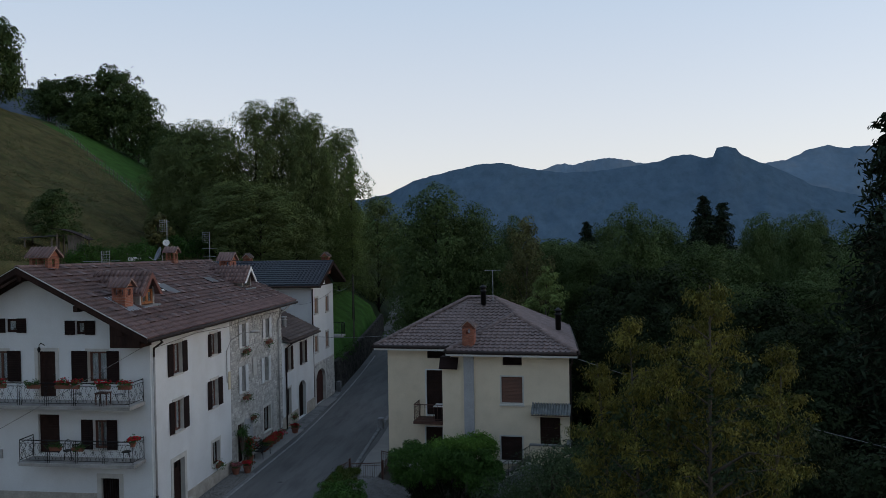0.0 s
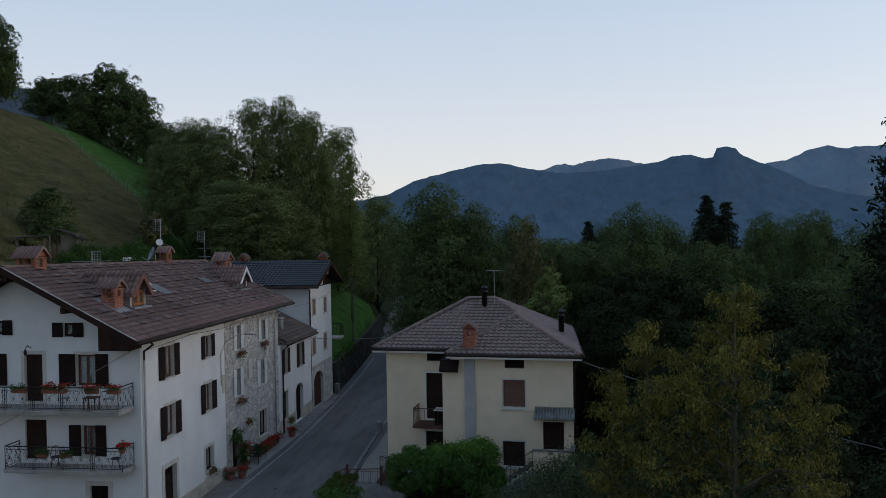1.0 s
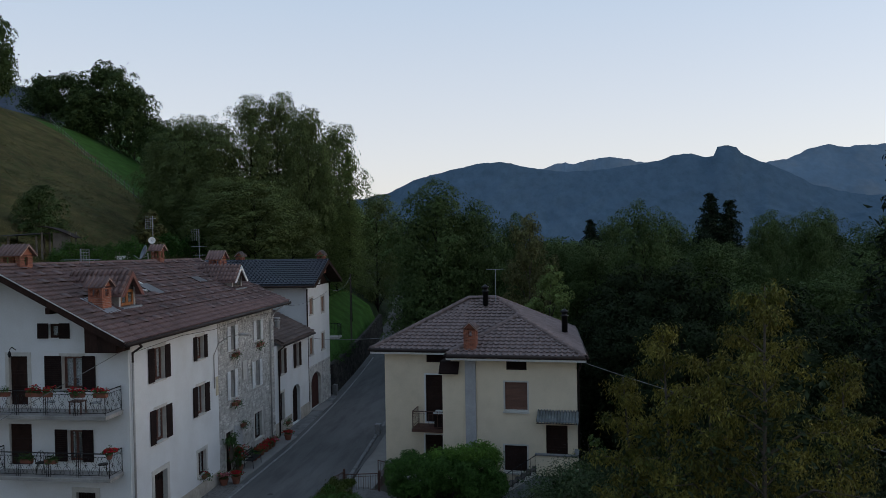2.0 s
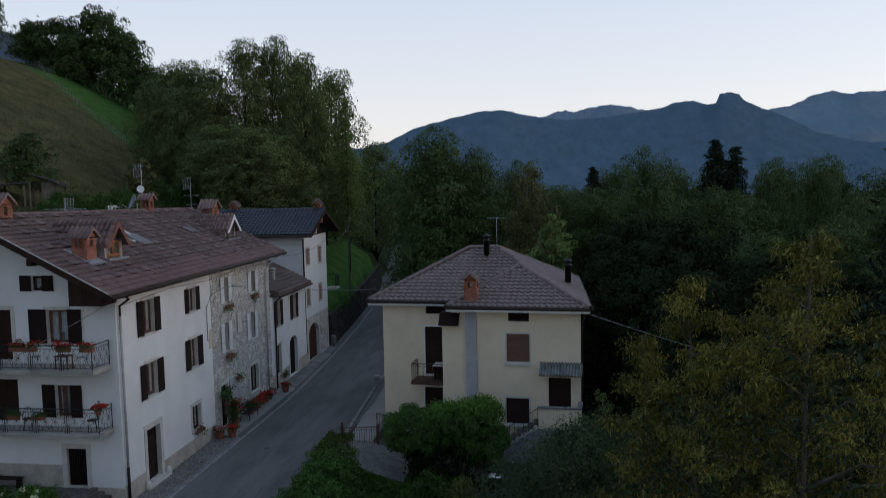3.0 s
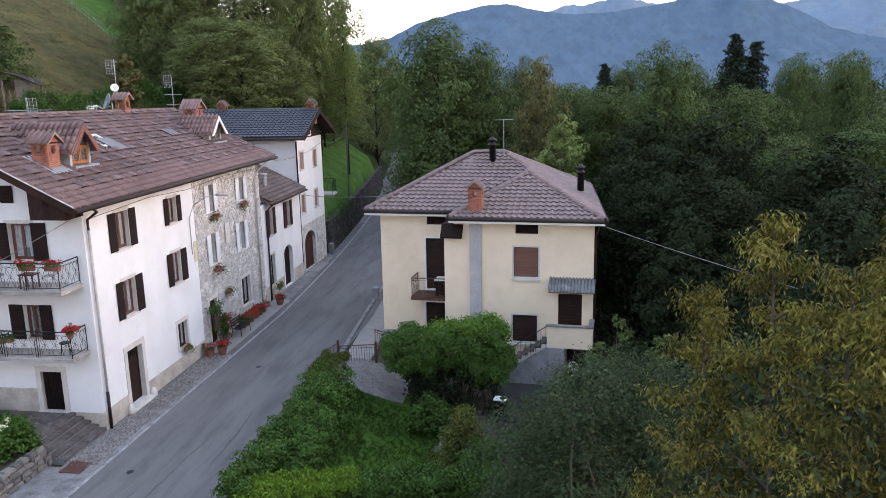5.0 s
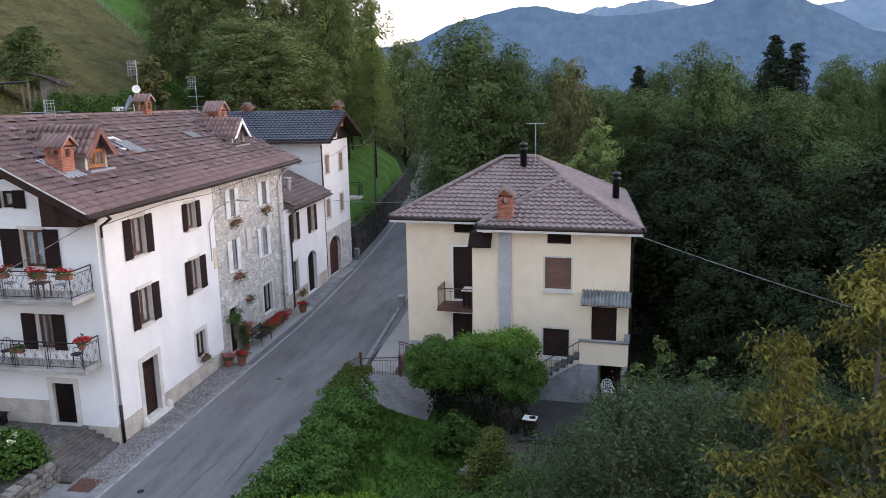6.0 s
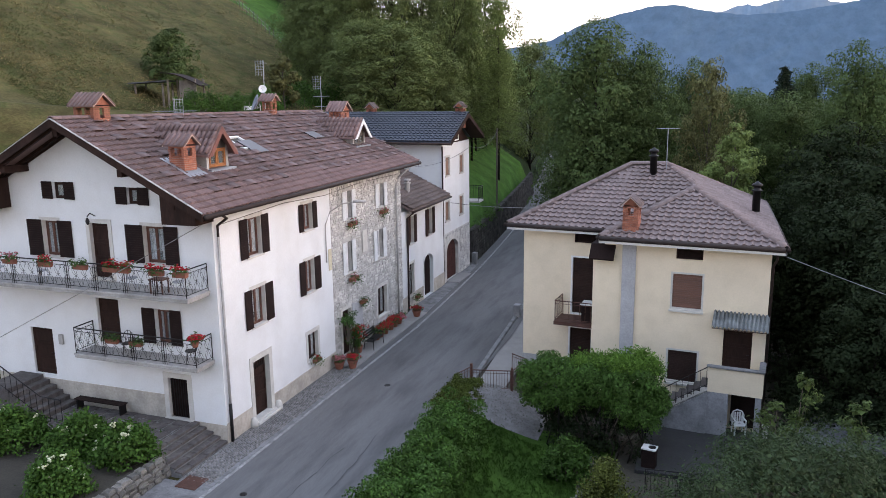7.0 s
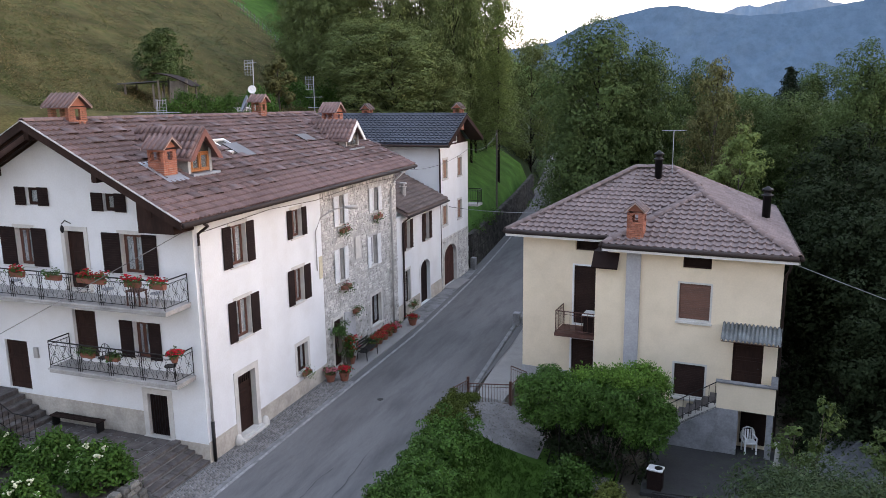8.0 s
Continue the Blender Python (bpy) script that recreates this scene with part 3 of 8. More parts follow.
def window(parent, lay, a0, a1, z0, z1, frame_mat, shutters=None, shutter_mat=None, trim_mat=None, curtain=True, sill_mat=None, trim_w=0.13, leafs=2, deep=0.16, shutter_out=0.03):
    """A window in its opening: frame, panes, mullion, sill, stone trim, and open shutters of the given widths."""
    win = on_wall("window", lay, frame_blocks(a0, a1, z0, z1, 0.06, -deep - 0.06, -deep), frame_mat, parent)
    step = (a1 - a0 - 0.12) / leafs
    for k in range(leafs):
        p0, p1 = a0 + 0.06 + k * step, a0 + 0.06 + (k + 1) * step
        on_wall("casement", lay, frame_blocks(p0, p1, z0 + 0.06, z1 - 0.06, 0.05, -deep - 0.05, -deep + 0.012), frame_mat, win)
        pane = on_wall("pane", lay, [(p0 + 0.05, p1 - 0.05, -deep - 0.03, -deep - 0.022, z0 + 0.11, z1 - 0.11)], M_GLASS, win)
        pane.visible_shadow = False
    if curtain:
        s = Facade(lay)
        n = 16
        for k in range(n):
            b0, b1 = a0 + (a1 - a0) * k / n, a0 + (a1 - a0) * (k + 1) / n
            d = -deep - 0.12 - 0.02 * (k % 2)
            s.box(b0, b1, d - 0.006, d, z0 + (0.3 if 5 < k < 10 else 0.05) * (z1 - z0), z1)
        part("curtain", s, M_CURTAIN, win, "white lace curtain")
    if sill_mat:
        on_wall("sill", lay, [(a0 - 0.12, a1 + 0.12, -deep, 0.07, z0 - 0.08, z0 + 0.005)], sill_mat, win, bevel=0.01)
    if trim_mat:
        t = trim_w
        on_wall("trim", lay, [(a0 - t, a0 + 0.005, -0.2, 0.022, z0, z1), (a1 - 0.005, a1 + t, -0.2, 0.022, z0, z1), (a0 - t, a1 + t, -0.2, 0.026, z1 - 0.005, z1 + t)], trim_mat, win)
    if shutters:
        wl_, wr_ = shutters
        if wl_:
            on_wall("shutter", lay, shutter_blocks(a0 - wl_ - 0.02, a0 - 0.02, z0 - 0.02, z1 + 0.02, shutter_out, shutter_out + 0.045), shutter_mat, win)
        if wr_:
            on_wall("shutter", lay, shutter_blocks(a1 + 0.02, a1 + wr_ + 0.02, z0 - 0.02, z1 + 0.02, shutter_out, shutter_out + 0.045), shutter_mat, win)
    return win


def door(parent, lay, a0, a1, z0, z1, mat, trim_mat=None, trim_w=0.16, deep=0.14, label="", handle=True, panels=3):
    blocks = [(a0, a1, -deep - 0.06, -deep, z0, z1)]
    s = 0.09
    for k in range(panels):
        q0 = z0 + 0.1 + (z1 - z0 - 0.2) * k / panels
        q1 = z0 + 0.1 + (z1 - z0 - 0.2) * (k + 1) / panels
        blocks += frame_blocks(a0 + 0.04, a1 - 0.04, q0, q1 - 0.04, s, -deep, -deep + 0.022)
    dr = on_wall("door", lay, blocks[:1], mat, parent, label)
    for b in blocks[1:]:
        on_wall("panel", lay, [b], mat, dr)
    if handle:
        s = Facade(lay)
        s.box(a1 - 0.12, a1 - 0.10, -deep, -deep + 0.07, (z0 + z1) / 2 - 0.06, (z0 + z1) / 2 - 0.03)
        s.box(a1 - 0.20, a1 - 0.10, -deep + 0.05, -deep + 0.07, (z0 + z1) / 2 - 0.06, (z0 + z1) / 2 - 0.03)
        part("handle", s, M_IRON, dr, "dark metal handle")
    if trim_mat:
        t = trim_w
        on_wall("trim", lay, [(a0 - t, a0 + 0.005, -0.2, 0.03, z0, z1), (a1 - 0.005, a1 + t, -0.2, 0.03, z0, z1), (a0 - t, a1 + t, -0.2, 0.034, z1 - 0.005, z1 + t), (a0 - t, a1 + t, -0.2, 0.12, z0 - 0.07, z0 + 0.005)], trim_mat, dr)
    return dr


def facade(name, lay, a0, a1, z0, z1, holes, thick, mat, parent, label=""):
    s = Facade(lay)
    wall_cells(s, a0, a1, z0, z1, holes, lambda p, q, lo, hi: s.box(p, q, -thick, 0, lo, hi))
    return part(name, s, mat, parent, label)


def tile_shape(width, length, lift=0.075):
    """One interlocking tile, lying along +x and running up +y; its low edge at y = 0."""
    s = Shape()
    prof = [(0, 0.02), (0.22, 0.0), (0.52, 0.0), (0.66, 0.028), (0.80, 0.046), (0.93, 0.032), (1.0, 0.014)]
    n = len(prof)
    lo = [(p * width, 0, h * 1.5 + lift) for p, h in prof]
    hi = [(p * width, length * 1.08, h * 1.5 + 0.006) for p, h in prof]
    lip = [(p * width, 0.012, h * 1.2 + lift - 0.055) for p, h in prof]
    s.add(lo + hi, [(i, i + 1, n + i + 1, n + i) for i in range(n - 1)])
    s.add(lip + lo, [(i, i + 1, n + i + 1, n + i) for i in range(n - 1)])
    return s


def inside(p, poly):
    hit = False
    for (x0, y0), (x1, y1) in zip(poly, poly[1:] + poly[:1]):
        if (y0 > p[1]) != (y1 > p[1]) and p[0] < (x1 - x0) * (p[1] - y0) / (y1 - y0) + x0:
            hit = not hit
    return hit


TILE_JOBS = []


def tile_roof_plane(parent, corners, mat, width, length, singles=0, skip=None, guards=False):
    """Remembers a roof plane to be tiled; the first two corners are its eave, from left to right seen from outside."""
    TILE_JOBS.append((parent, [Vector(c) for c in corners], mat, width, length, singles, skip or [], guards))


def lay_tiles():
    for parent, corners, mat, width, length, singles, skip, guards in TILE_JOBS:
        o = corners[0]
        ax = (corners[1] - o).normalized()
        nrm = ax.cross(corners[2] - o).normalized()
        up = nrm.cross(ax)
        poly = [((c - o).dot(ax), (c - o).dot(up)) for c in corners]
        skips = [[((Vector(c) - o).dot(ax), (Vector(c) - o).dot(up)) for c in q] for q in skip]
        a_lo, a_hi = min(p[0] for p in poly), max(p[0] for p in poly)
        u_hi = max(p[1] for p in poly)
        spots = []
        for j in range(int(u_hi / length) + 1):
            for i in range(int((a_hi - a_lo) / width) + 1):
                a, u = a_lo + i * width, j * length
                mid = (a + width * 0.5, u + length * 0.5)
                if inside(mid, poly) and not any(inside(mid, q) for q in skips):
                    spots.append((a, u, i, j))
        one = tile_shape(width, length)
        turn = Matrix((ax, up, nrm)).transposed().to_4x4()
        mesh = one.mesh("tile", mat, True)
        rest, edge_shade = Shape(), Shape()
        rng = random.Random(len(spots))
        for k, (a, u, i, j) in enumerate(spots):
            m = Matrix.Translation(o + ax * a + up * u + nrm * (0.012 + rng.uniform(-0.004, 0.004))) @ turn @ Matrix.Rotation(rng.uniform(-0.012, 0.012), 4, "Z")
            if k < singles:
                t = new("tile", mesh)
                t.parent, t.matrix_basis = parent, m
            else:
                rest.add([m @ Vector(v) for v in one.v], one.f)
            if guards and j % 2 == 1 and j > 1 and i > 3 and i % 5 == (j // 2 * 3) % 5 and rng.random() < 0.9:
                w2, back_ = width * 1.9, length * 0.92
                q = ((0.0, -0.05, 0.07), (w2, -0.05, 0.07), (w2, back_, 0.10), (0.0, back_, 0.10), (0.0, -0.03, 0.142), (w2, -0.03, 0.142), (w2, back_, 0.128), (0.0, back_, 0.128))
                rest.add([m @ Vector(v) for v in q], [(4, 5, 6, 7), (0, 4, 7, 3), (1, 2, 6, 5), (2, 3, 7, 6)])
                # dark strip painted for the shade at the raised tile's front edge
                edge_shade.add([m @ Vector(v) for v in ((0.0, -0.034, 0.10), (w2, -0.034, 0.10), (w2, -0.034, 0.13), (0.0, -0.034, 0.13))], [(0, 1, 2, 3)])
        if edge_shade.v:
            part("tile_vents", edge_shade, M_WOOD, parent, "dark strips painted for the shade at raised guard tiles")["kind"] = "stuff"
        if rest.v:
            ob = part("tiles", rest, mat, parent, smooth=True)
            ob["kind"] = "stuff"


def ridge_caps(parent, p0, p1, mat, r=0.13, step=0.38):
    """Overlapping half-round ridge tiles from p0 to p1, each a piece of its own."""
    p0, p1 = Vector(p0), Vector(p1)
    d = p1 - p0
    n = max(1, int(d.length / step))
    s = Shape()
    vs, fs = [], []
    k = 7
    for e, (x, rr) in enumerate(((0, r), (d.length / n * 1.12, r * 0.86))):
        for i in range(k):
            a = math.pi * i / (k - 1)
            vs.append((x, -rr * math.cos(a), rr * math.sin(a) * 0.8))
    for i in range(k):
        a = math.pi * i / (k - 1)
        vs.append((0, -(r - 0.03) * math.cos(a), (r - 0.03) * math.sin(a) * 0.8))
    fs = [(i, i + 1, k + i + 1, k + i) for i in range(k - 1)] + [(2 * k + i, 2 * k + i + 1, i + 1, i) for i in range(k - 1)]
    s.add(vs, fs)
    me = s.mesh("ridge_tile", mat, True)
    turn = d.to_track_quat("X", "Z").to_matrix().to_4x4()
    for i in range(n):
        t = new("ridge_tile", me)
        t.parent, t.matrix_basis = parent, Matrix.Translation(p0 + d * (i / n) + Vector((0, 0, 0.02))) @ turn


def brick_courses(x0, x1, y0, y1, z0, z1, seed, gaps=()):
    """Bricks of a square stack with open joints, laid round a core; gaps are openings (side, from, to, z0, z1)."""
    s = Shape()
    rng = random.Random(seed)
    course, joint, t = 0.075, 0.012, 0.09
    n = int((z1 - z0) / course)
    for k in range(n):
        za, zb = z0 + k * course, z0 + (k + 1) * course - joint
        for side in range(4):
            horizontal = side % 2 == 0
            lo, hi = (x0, x1) if horizontal else (y0 + t, y1 - t)
            cnt = max(2, round((hi - lo) / 0.24))
            off = 0.5 * (k % 2) / cnt
            cuts = [0.0] + [min(1, max(0, (i + 1) / cnt - off)) for i in range(cnt)] + [1.0]
            for f0, f1 in zip(cuts, cuts[1:]):
                if f1 - f0 < 0.04:
                    continue
                b0, b1 = lo + (hi - lo) * f0 + joint / 2, lo + (hi - lo) * f1 - joint / 2
                j = rng.uniform(-0.004, 0.006)
                bits = [(b0, b1)]
                for g in gaps:
                    if g[0] == side and zb > g[3] and za < g[4]:
                        bits = [q for p in bits for q in ((p[0], min(p[1], g[1])), (max(p[0], g[2]), p[1])) if q[1] - q[0] > 0.02]
                for c0, c1 in bits:
                    if side == 0:
                        s.box(c0, c1, y0 - j, y0 + t, za, zb)
                    elif side == 2:
                        s.box(c0, c1, y1 - t, y1 + j, za, zb)
                    elif side == 1:
                        s.box(x1 - t, x1 + j, c0, c1, za, zb)
                    else:
                        s.box(x0 - j, x0 + t, c0, c1, za, zb)
    return s


def gabled_chimney(parent, lay, x, y, z, w, d, h, mat_tile, seed, along="x", drop=0.8):
    """A brick chimney with smoke holes and a small tiled saddle roof whose ridge runs along x or y."""
    def L(s):
        s.v = [lay(*v) for v in s.v]
        return s
    x0, x1, y0, y1 = x - w / 2, x + w / 2, y - d / 2, y + d / 2
    wide = 0.11 if along == "y" else w * 0.34
    gaps = [(0, x - wide, x + wide, z + h - 0.42, z + h - 0.14), (2, x - wide, x + wide, z + h - 0.42, z + h - 0.14),
            (1, y - 0.11, y + 0.11, z + h - 0.42, z + h - 0.17), (3, y - 0.11, y + 0.11, z + h - 0.42, z + h - 0.17)]
    ch = part("chimney", L(brick_courses(x0, x1, y0, y1, z - drop, z + h, seed, gaps)), M_BRICK, parent, "orange-red brick chimney")
    part("core", L(Shape().box(x0 + 0.06, x1 - 0.06, y0 + 0.06, y1 - 0.06, z - drop, z + h - 0.5).box(x0 + 0.02, x1 - 0.02, y0 + 0.02, y1 - 0.02, z - drop, z + h * 0.3)), M_MORTAR, ch)
    o, rise = (0.13 if along == "x" else 0.08), 0.5 * (w if along == "y" else d) * 0.85 + 0.1
    c0, c1, e0, e1 = (y0, y1, x0, x1) if along == "x" else (x0, x1, y0, y1)
    for q in (e0, e1 - 0.1):
        part("gable", L(Shape().prism([(c0, z + h), (c1, z + h), ((c0 + c1) / 2, z + h + rise * 0.8)], q, q + 0.1, along)), M_BRICK, ch)
    r = Shape()
    e = z + h - 0.06
    half = (d if along == "x" else w) / 2 + o
    c = y if along == "x" else x
    lo, hi = (x0 - o, x1 + o) if along == "x" else (y0 - o, y1 + o)
    r.prism([(c - half, e), (c, e + rise), (c + half, e), (c + half, e + 0.05), (c, e + rise + 0.06), (c - half, e + 0.05)], lo, hi, along)
    n = max(3, int((hi - lo) / 0.19))
    rolls = []
    for k in range(n + 1):
        q = lo + (hi - lo) * k / n
        for sgn in (-1, 1):
            p0 = (q, c + sgn * half, e + 0.055) if along == "x" else (c + sgn * half, q, e + 0.055)
            p1 = (q, c, e + rise + 0.065) if along == "x" else (c, q, e + rise + 0.065)
            rolls.append(L(Shape().tube([p0, p1], 0.045, 6, 0.04)))
    part("cap", L(r), mat_tile, ch, "small tiled saddle roof")
    for q in (lo - 0.03, hi):
        part("cap_edge", L(Shape().prism([(c - half, e - 0.02), (c, e + rise - 0.02), (c + half, e - 0.02), (c + half, e + 0.07), (c, e + rise + 0.08), (c - half, e + 0.07)], q, q + 0.03, along)), M_CAPEDGE, ch, "pale pinkish verge edge")
    for q in rolls:
        part("cap_tile", q, mat_tile, ch, smooth=True)
    return ch


def rail_panel(lay3, p0, p1, height, mat, parent, name="railing", curls=True, gap=0.42):
    """An iron railing from p0 to p1: posts, two rails, bars and scrolls between them."""
    p0, p1 = Vector(p0), Vector(p1)
    d = p1 - p0
    n = max(1, round(d.length / 1.25))
    s = Shape()
    s.tube([p0 + Vector((0, 0, height)), p1 + Vector((0, 0, height))], 0.024, 6)
    s.tube([p0 + Vector((0, 0, 0.12)), p1 + Vector((0, 0, 0.12))], 0.014, 5)
    s.tube([p0 + Vector((0, 0, height - 0.13)), p1 + Vector((0, 0, height - 0.13))], 0.011, 5)
    for k in range(n + 1):
        q = p0 + d * (k / n)
        s.tube([q, q + Vector((0, 0, height))], 0.017, 6)
        if 0 < k < n:
            for o in (-0.09, 0.09):
                qq = q + d.normalized() * o
                s.tube([qq + Vector((0, 0, 0.02)), qq + Vector((0, 0, height))], 0.011, 5)
    step = d.length / max(1, round(d.length / gap))
    e = d.normalized()
    m = round(d.length / step)
    for k in range(m):
        c = p0 + e * (step * (k + 0.5))
        if curls:
            for z0, r0, sg in ((0.12 + 0.19, 0.17, 1), (height - 0.13 - 0.19, 0.17, -1)):
                ring = [c + e * (r0 * math.cos(a)) + Vector((0, 0, z0 + sg * 0.18 * math.sin(a))) for a in [math.pi * (i / 8) * 1.6 - 0.95 * sg for i in range(9)]]
                s.tube(ring, 0.008, 4, cap=False)
            s.tube([c - e * 0.17 + Vector((0, 0, 0.12)), c + e * 0.02 + Vector((0, 0, height * 0.5)), c - e * 0.17 + Vector((0, 0, height - 0.13))], 0.008, 4)
            s.tube([c + e * 0.17 + Vector((0, 0, 0.12)), c - e * 0.02 + Vector((0, 0, height * 0.5)), c + e * 0.17 + Vector((0, 0, height - 0.13))], 0.008, 4)
        else:
            s.tube([c + Vector((0, 0, 0.12)), c + Vector((0, 0, height))], 0.009, 4)
    s.v = [lay3(*v) for v in s.v]
    return part(name, s, mat, parent)


# ---- white house ----
WX, GY, MID, BACK, WL = -17.3, 30.25, 39.05, 47.5, -28.4
RIDGE_X, RIDGE_Z, EAVE_X, EAVE_Z = -22.9, 12.03, -16.75, 8.87
ROOF0, ROOF1 = 29.05, 49.0
SLOPE = (RIDGE_Z - EAVE_Z) / (EAVE_X - RIDGE_X)
white_house = thing("house", (WX, GY, 0), 0, "three-storey white rendered house with brown tiled roof and flowered balconies", "house")


def wlay(x, y, z):
    return (x - WX, y - GY, z)


def roof_z(x):
    return EAVE_Z + (EAVE_X - x) * SLOPE


street = facing_street(0.0)
def street_w(a, d, z):
    return (d, a - GY, z)
def gable_w(a, d, z):
    return (a - WX, -d, z)


street_holes = [(32.34, 33.28, 6.72, 8.22), (32.36, 33.3, 3.93, 5.43), (36.58, 37.36, 7.0, 8.16), (36.53, 37.33, 4.2, 5.66), (32.15, 33.3, 0.16, 2.55), (36.48, 37.38, 1.08, 2.32)]
facade("wall", street_w, GY, MID, -0.4, 8.75, street_holes, 0.45, M_WHITE, white_house)
gable_holes = [(-24.4, -23.86, 9.05, 9.69), (-20.9, -20.43, 8.96, 9.58), (-25.14, -24.38, 6.78, 8.18), (-20.33, -19.41, 6.78, 8.18), (-22.83, -21.94, 6.05, 8.18),
               (-22.9, -21.84, 3.45, 5.24), (-20.14, -19.48, 3.68, 5.02), (-26.43, -25.3, 1.79, 3.75), (-19.82, -18.93, 0.73, 2.36)]
facade("wall", gable_w, WL, WX - 0.45, -0.4, 8.75, gable_holes[2:], 0.45, M_WHITE, white_house)
s = Facade(gable_w)
def gable_block(p, q, lo, hi):
    s.box(p, q, -0.45, 0, lo, hi)
wall_cells(s, -25.2, -19.6, 8.75, 9.75, gable_holes[:2], gable_block)
s.lay = lambda a, d, z: gable_w(a, d, z)
for poly in ([(WL, 8.75), (-25.2, 8.75), (-25.2, roof_z(2 * RIDGE_X + 25.2) - 0.32), (WL, roof_z(2 * RIDGE_X - WL) - 0.3)],
             [(-19.6, 8.75), (WX - 0.45, 8.75), (WX - 0.45, roof_z(WX - 0.45) - 0.32), (-19.6, roof_z(-19.6) - 0.32)],
             [(-25.2, 9.75), (-19.6, 9.75), (-19.6, roof_z(-19.6) - 0.32), (RIDGE_X, RIDGE_Z - 0.32), (-25.2, roof_z(2 * RIDGE_X + 25.2) - 0.32)]):
    n = len(poly)
    piece = Facade(gable_w)
    piece.add([(a, 0, z) for a, z in poly] + [(a, -0.45, z) for a, z in poly], [tuple(range(n))[::-1], tuple(range(n, 2 * n))] + [(i, (i + 1) % n, n + (i + 1) % n, n + i) for i in range(n)])
    part("wall", piece, M_WHITE, white_house)
part("wall", s, M_WHITE, white_house)
part("wall", Shape(wlay).box(WL, WL + 0.4, GY + 0.45, BACK - 0.4, -0.4, 9.0), M_WHITE, white_house)
part("wall", Shape(wlay).prism([(WL, -0.4), (WX - 0.45, -0.4), (WX - 0.45, 8.7), (RIDGE_X, RIDGE_Z - 0.35), (WL, 8.7)], BACK - 0.4, BACK, "y"), M_WHITE, white_house)
for z in (3.25, 5.85, 8.72):
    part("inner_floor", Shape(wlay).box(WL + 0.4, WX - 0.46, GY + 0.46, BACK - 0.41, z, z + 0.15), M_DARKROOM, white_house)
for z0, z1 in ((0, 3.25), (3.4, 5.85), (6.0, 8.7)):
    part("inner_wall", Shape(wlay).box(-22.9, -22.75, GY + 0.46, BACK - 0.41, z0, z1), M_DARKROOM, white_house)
for b in ((GY + 0.0, 31.93, 0, 0.03, -0.4, 0.79), (33.52, MID, 0, 0.03, -0.4, 0.7)):
    on_wall("plinth", street_w, [b], M_PLINTH, white_house, "beige rendered plinth")
for b in ((WL, -20.0, 0, 0.025, -0.4, 1.64), (-18.75, WX + 0.03, 0, 0.025, -0.4, 0.72)):
    on_wall("plinth", gable_w, [b], M_PLINTH, white_house, "beige rendered plinth")
window(white_house, street_w, 32.34, 33.28, 6.72, 8.22, M_REDWOOD, (0.5, 0.5), M_BLACKWOOD, M_TRIM, True, M_TRIM)
window(white_house, street_w, 32.36, 33.3, 3.93, 5.43, M_REDWOOD, (0.46, 0.54), M_BLACKWOOD, M_TRIM, True, M_TRIM)
window(white_house, street_w, 36.58, 37.36, 7.0, 8.16, M_REDWOOD, (0.36, 0.38), M_BLACKWOOD, M_TRIM, True, M_TRIM)
window(white_house, street_w, 36.53, 37.33, 4.2, 5.66, M_REDWOOD, (0.46, 0.54), M_BLACKWOOD, M_TRIM, True, M_TRIM)
window(white_house, street_w, 36.48, 37.38, 1.08, 2.32, M_WOOD, None, None, M_TRIM, False, M_TRIM, 0.16)
dr = door(white_house, street_w, 32.15, 33.3, 0.16, 2.55, M_WOOD, M_TRIM, 0.22, 0.2, "dark wooden street door with glazed transom")
s = Facade(street_w)
for k in range(7):
    s.box(32.3 + 0.14 * k, 32.32 + 0.14 * k, -0.2, -0.16, 2.12, 2.5)
part("grille", s, M_IRON, dr, "black iron transom grille")
on_wall("doorstep", street_w, [(31.95, 33.6, 0.0, 0.28, -0.05, 0.13)], M_TRIM, white_house, "worn stone doorstep", 0.02)
for y in (31.85, 33.65):
    part("guard_stone", Shape().lathe([(0.17, 0), (0.16, 0.25), (0.1, 0.42), (0.03, 0.46)], (0.12, y - GY, -0.05), 10), M_TRIM, white_house, "rounded stone bollard against wheels", smooth=True)
for a0, a1, z0, z1 in gable_holes[:2]:
    window(white_house, gable_w, a0, a1, z0, z1, M_WOOD, (0.5, 0.48), M_BLACKWOOD, None, True, None, leafs=1, deep=0.1)
window(white_house, gable_w, -25.14, -24.38, 6.78, 8.18, M_REDWOOD, (0.72, 0.68), M_BLACKWOOD, M_TRIM, True, M_TRIM)
window(white_house, gable_w, -20.33, -19.41, 6.78, 8.18, M_REDWOOD, (0.78, 0.6), M_BLACKWOOD, M_TRIM, True, M_TRIM)
door(white_house, gable_w, -22.83, -21.94, 6.05, 8.18, M_WOOD, M_TRIM, 0.16)
door(white_house, gable_w, -22.9, -21.84, 3.45, 5.24, M_WOOD)
window(white_house, gable_w, -20.14, -19.48, 3.68, 5.02, M_REDWOOD, (0.57, 0.5), M_BLACKWOOD, None, False, M_TRIM)
door(white_house, gable_w, -26.43, -25.3, 1.79, 3.75, M_WOOD, None, 0.1, 0.1, "plain brown plank door")
door(white_house, gable_w, -19.82, -18.93, 0.73, 2.36, M_BLACKWOOD, M_TRIM, 0.2, 0.14, "black iron-barred cellar door")
for k in range(8):
    on_wall("door_bar", gable_w, [(-19.78 + 0.11 * k, -19.76 + 0.11 * k, -0.12, -0.09, 0.75, 2.34)], M_IRON, white_house)
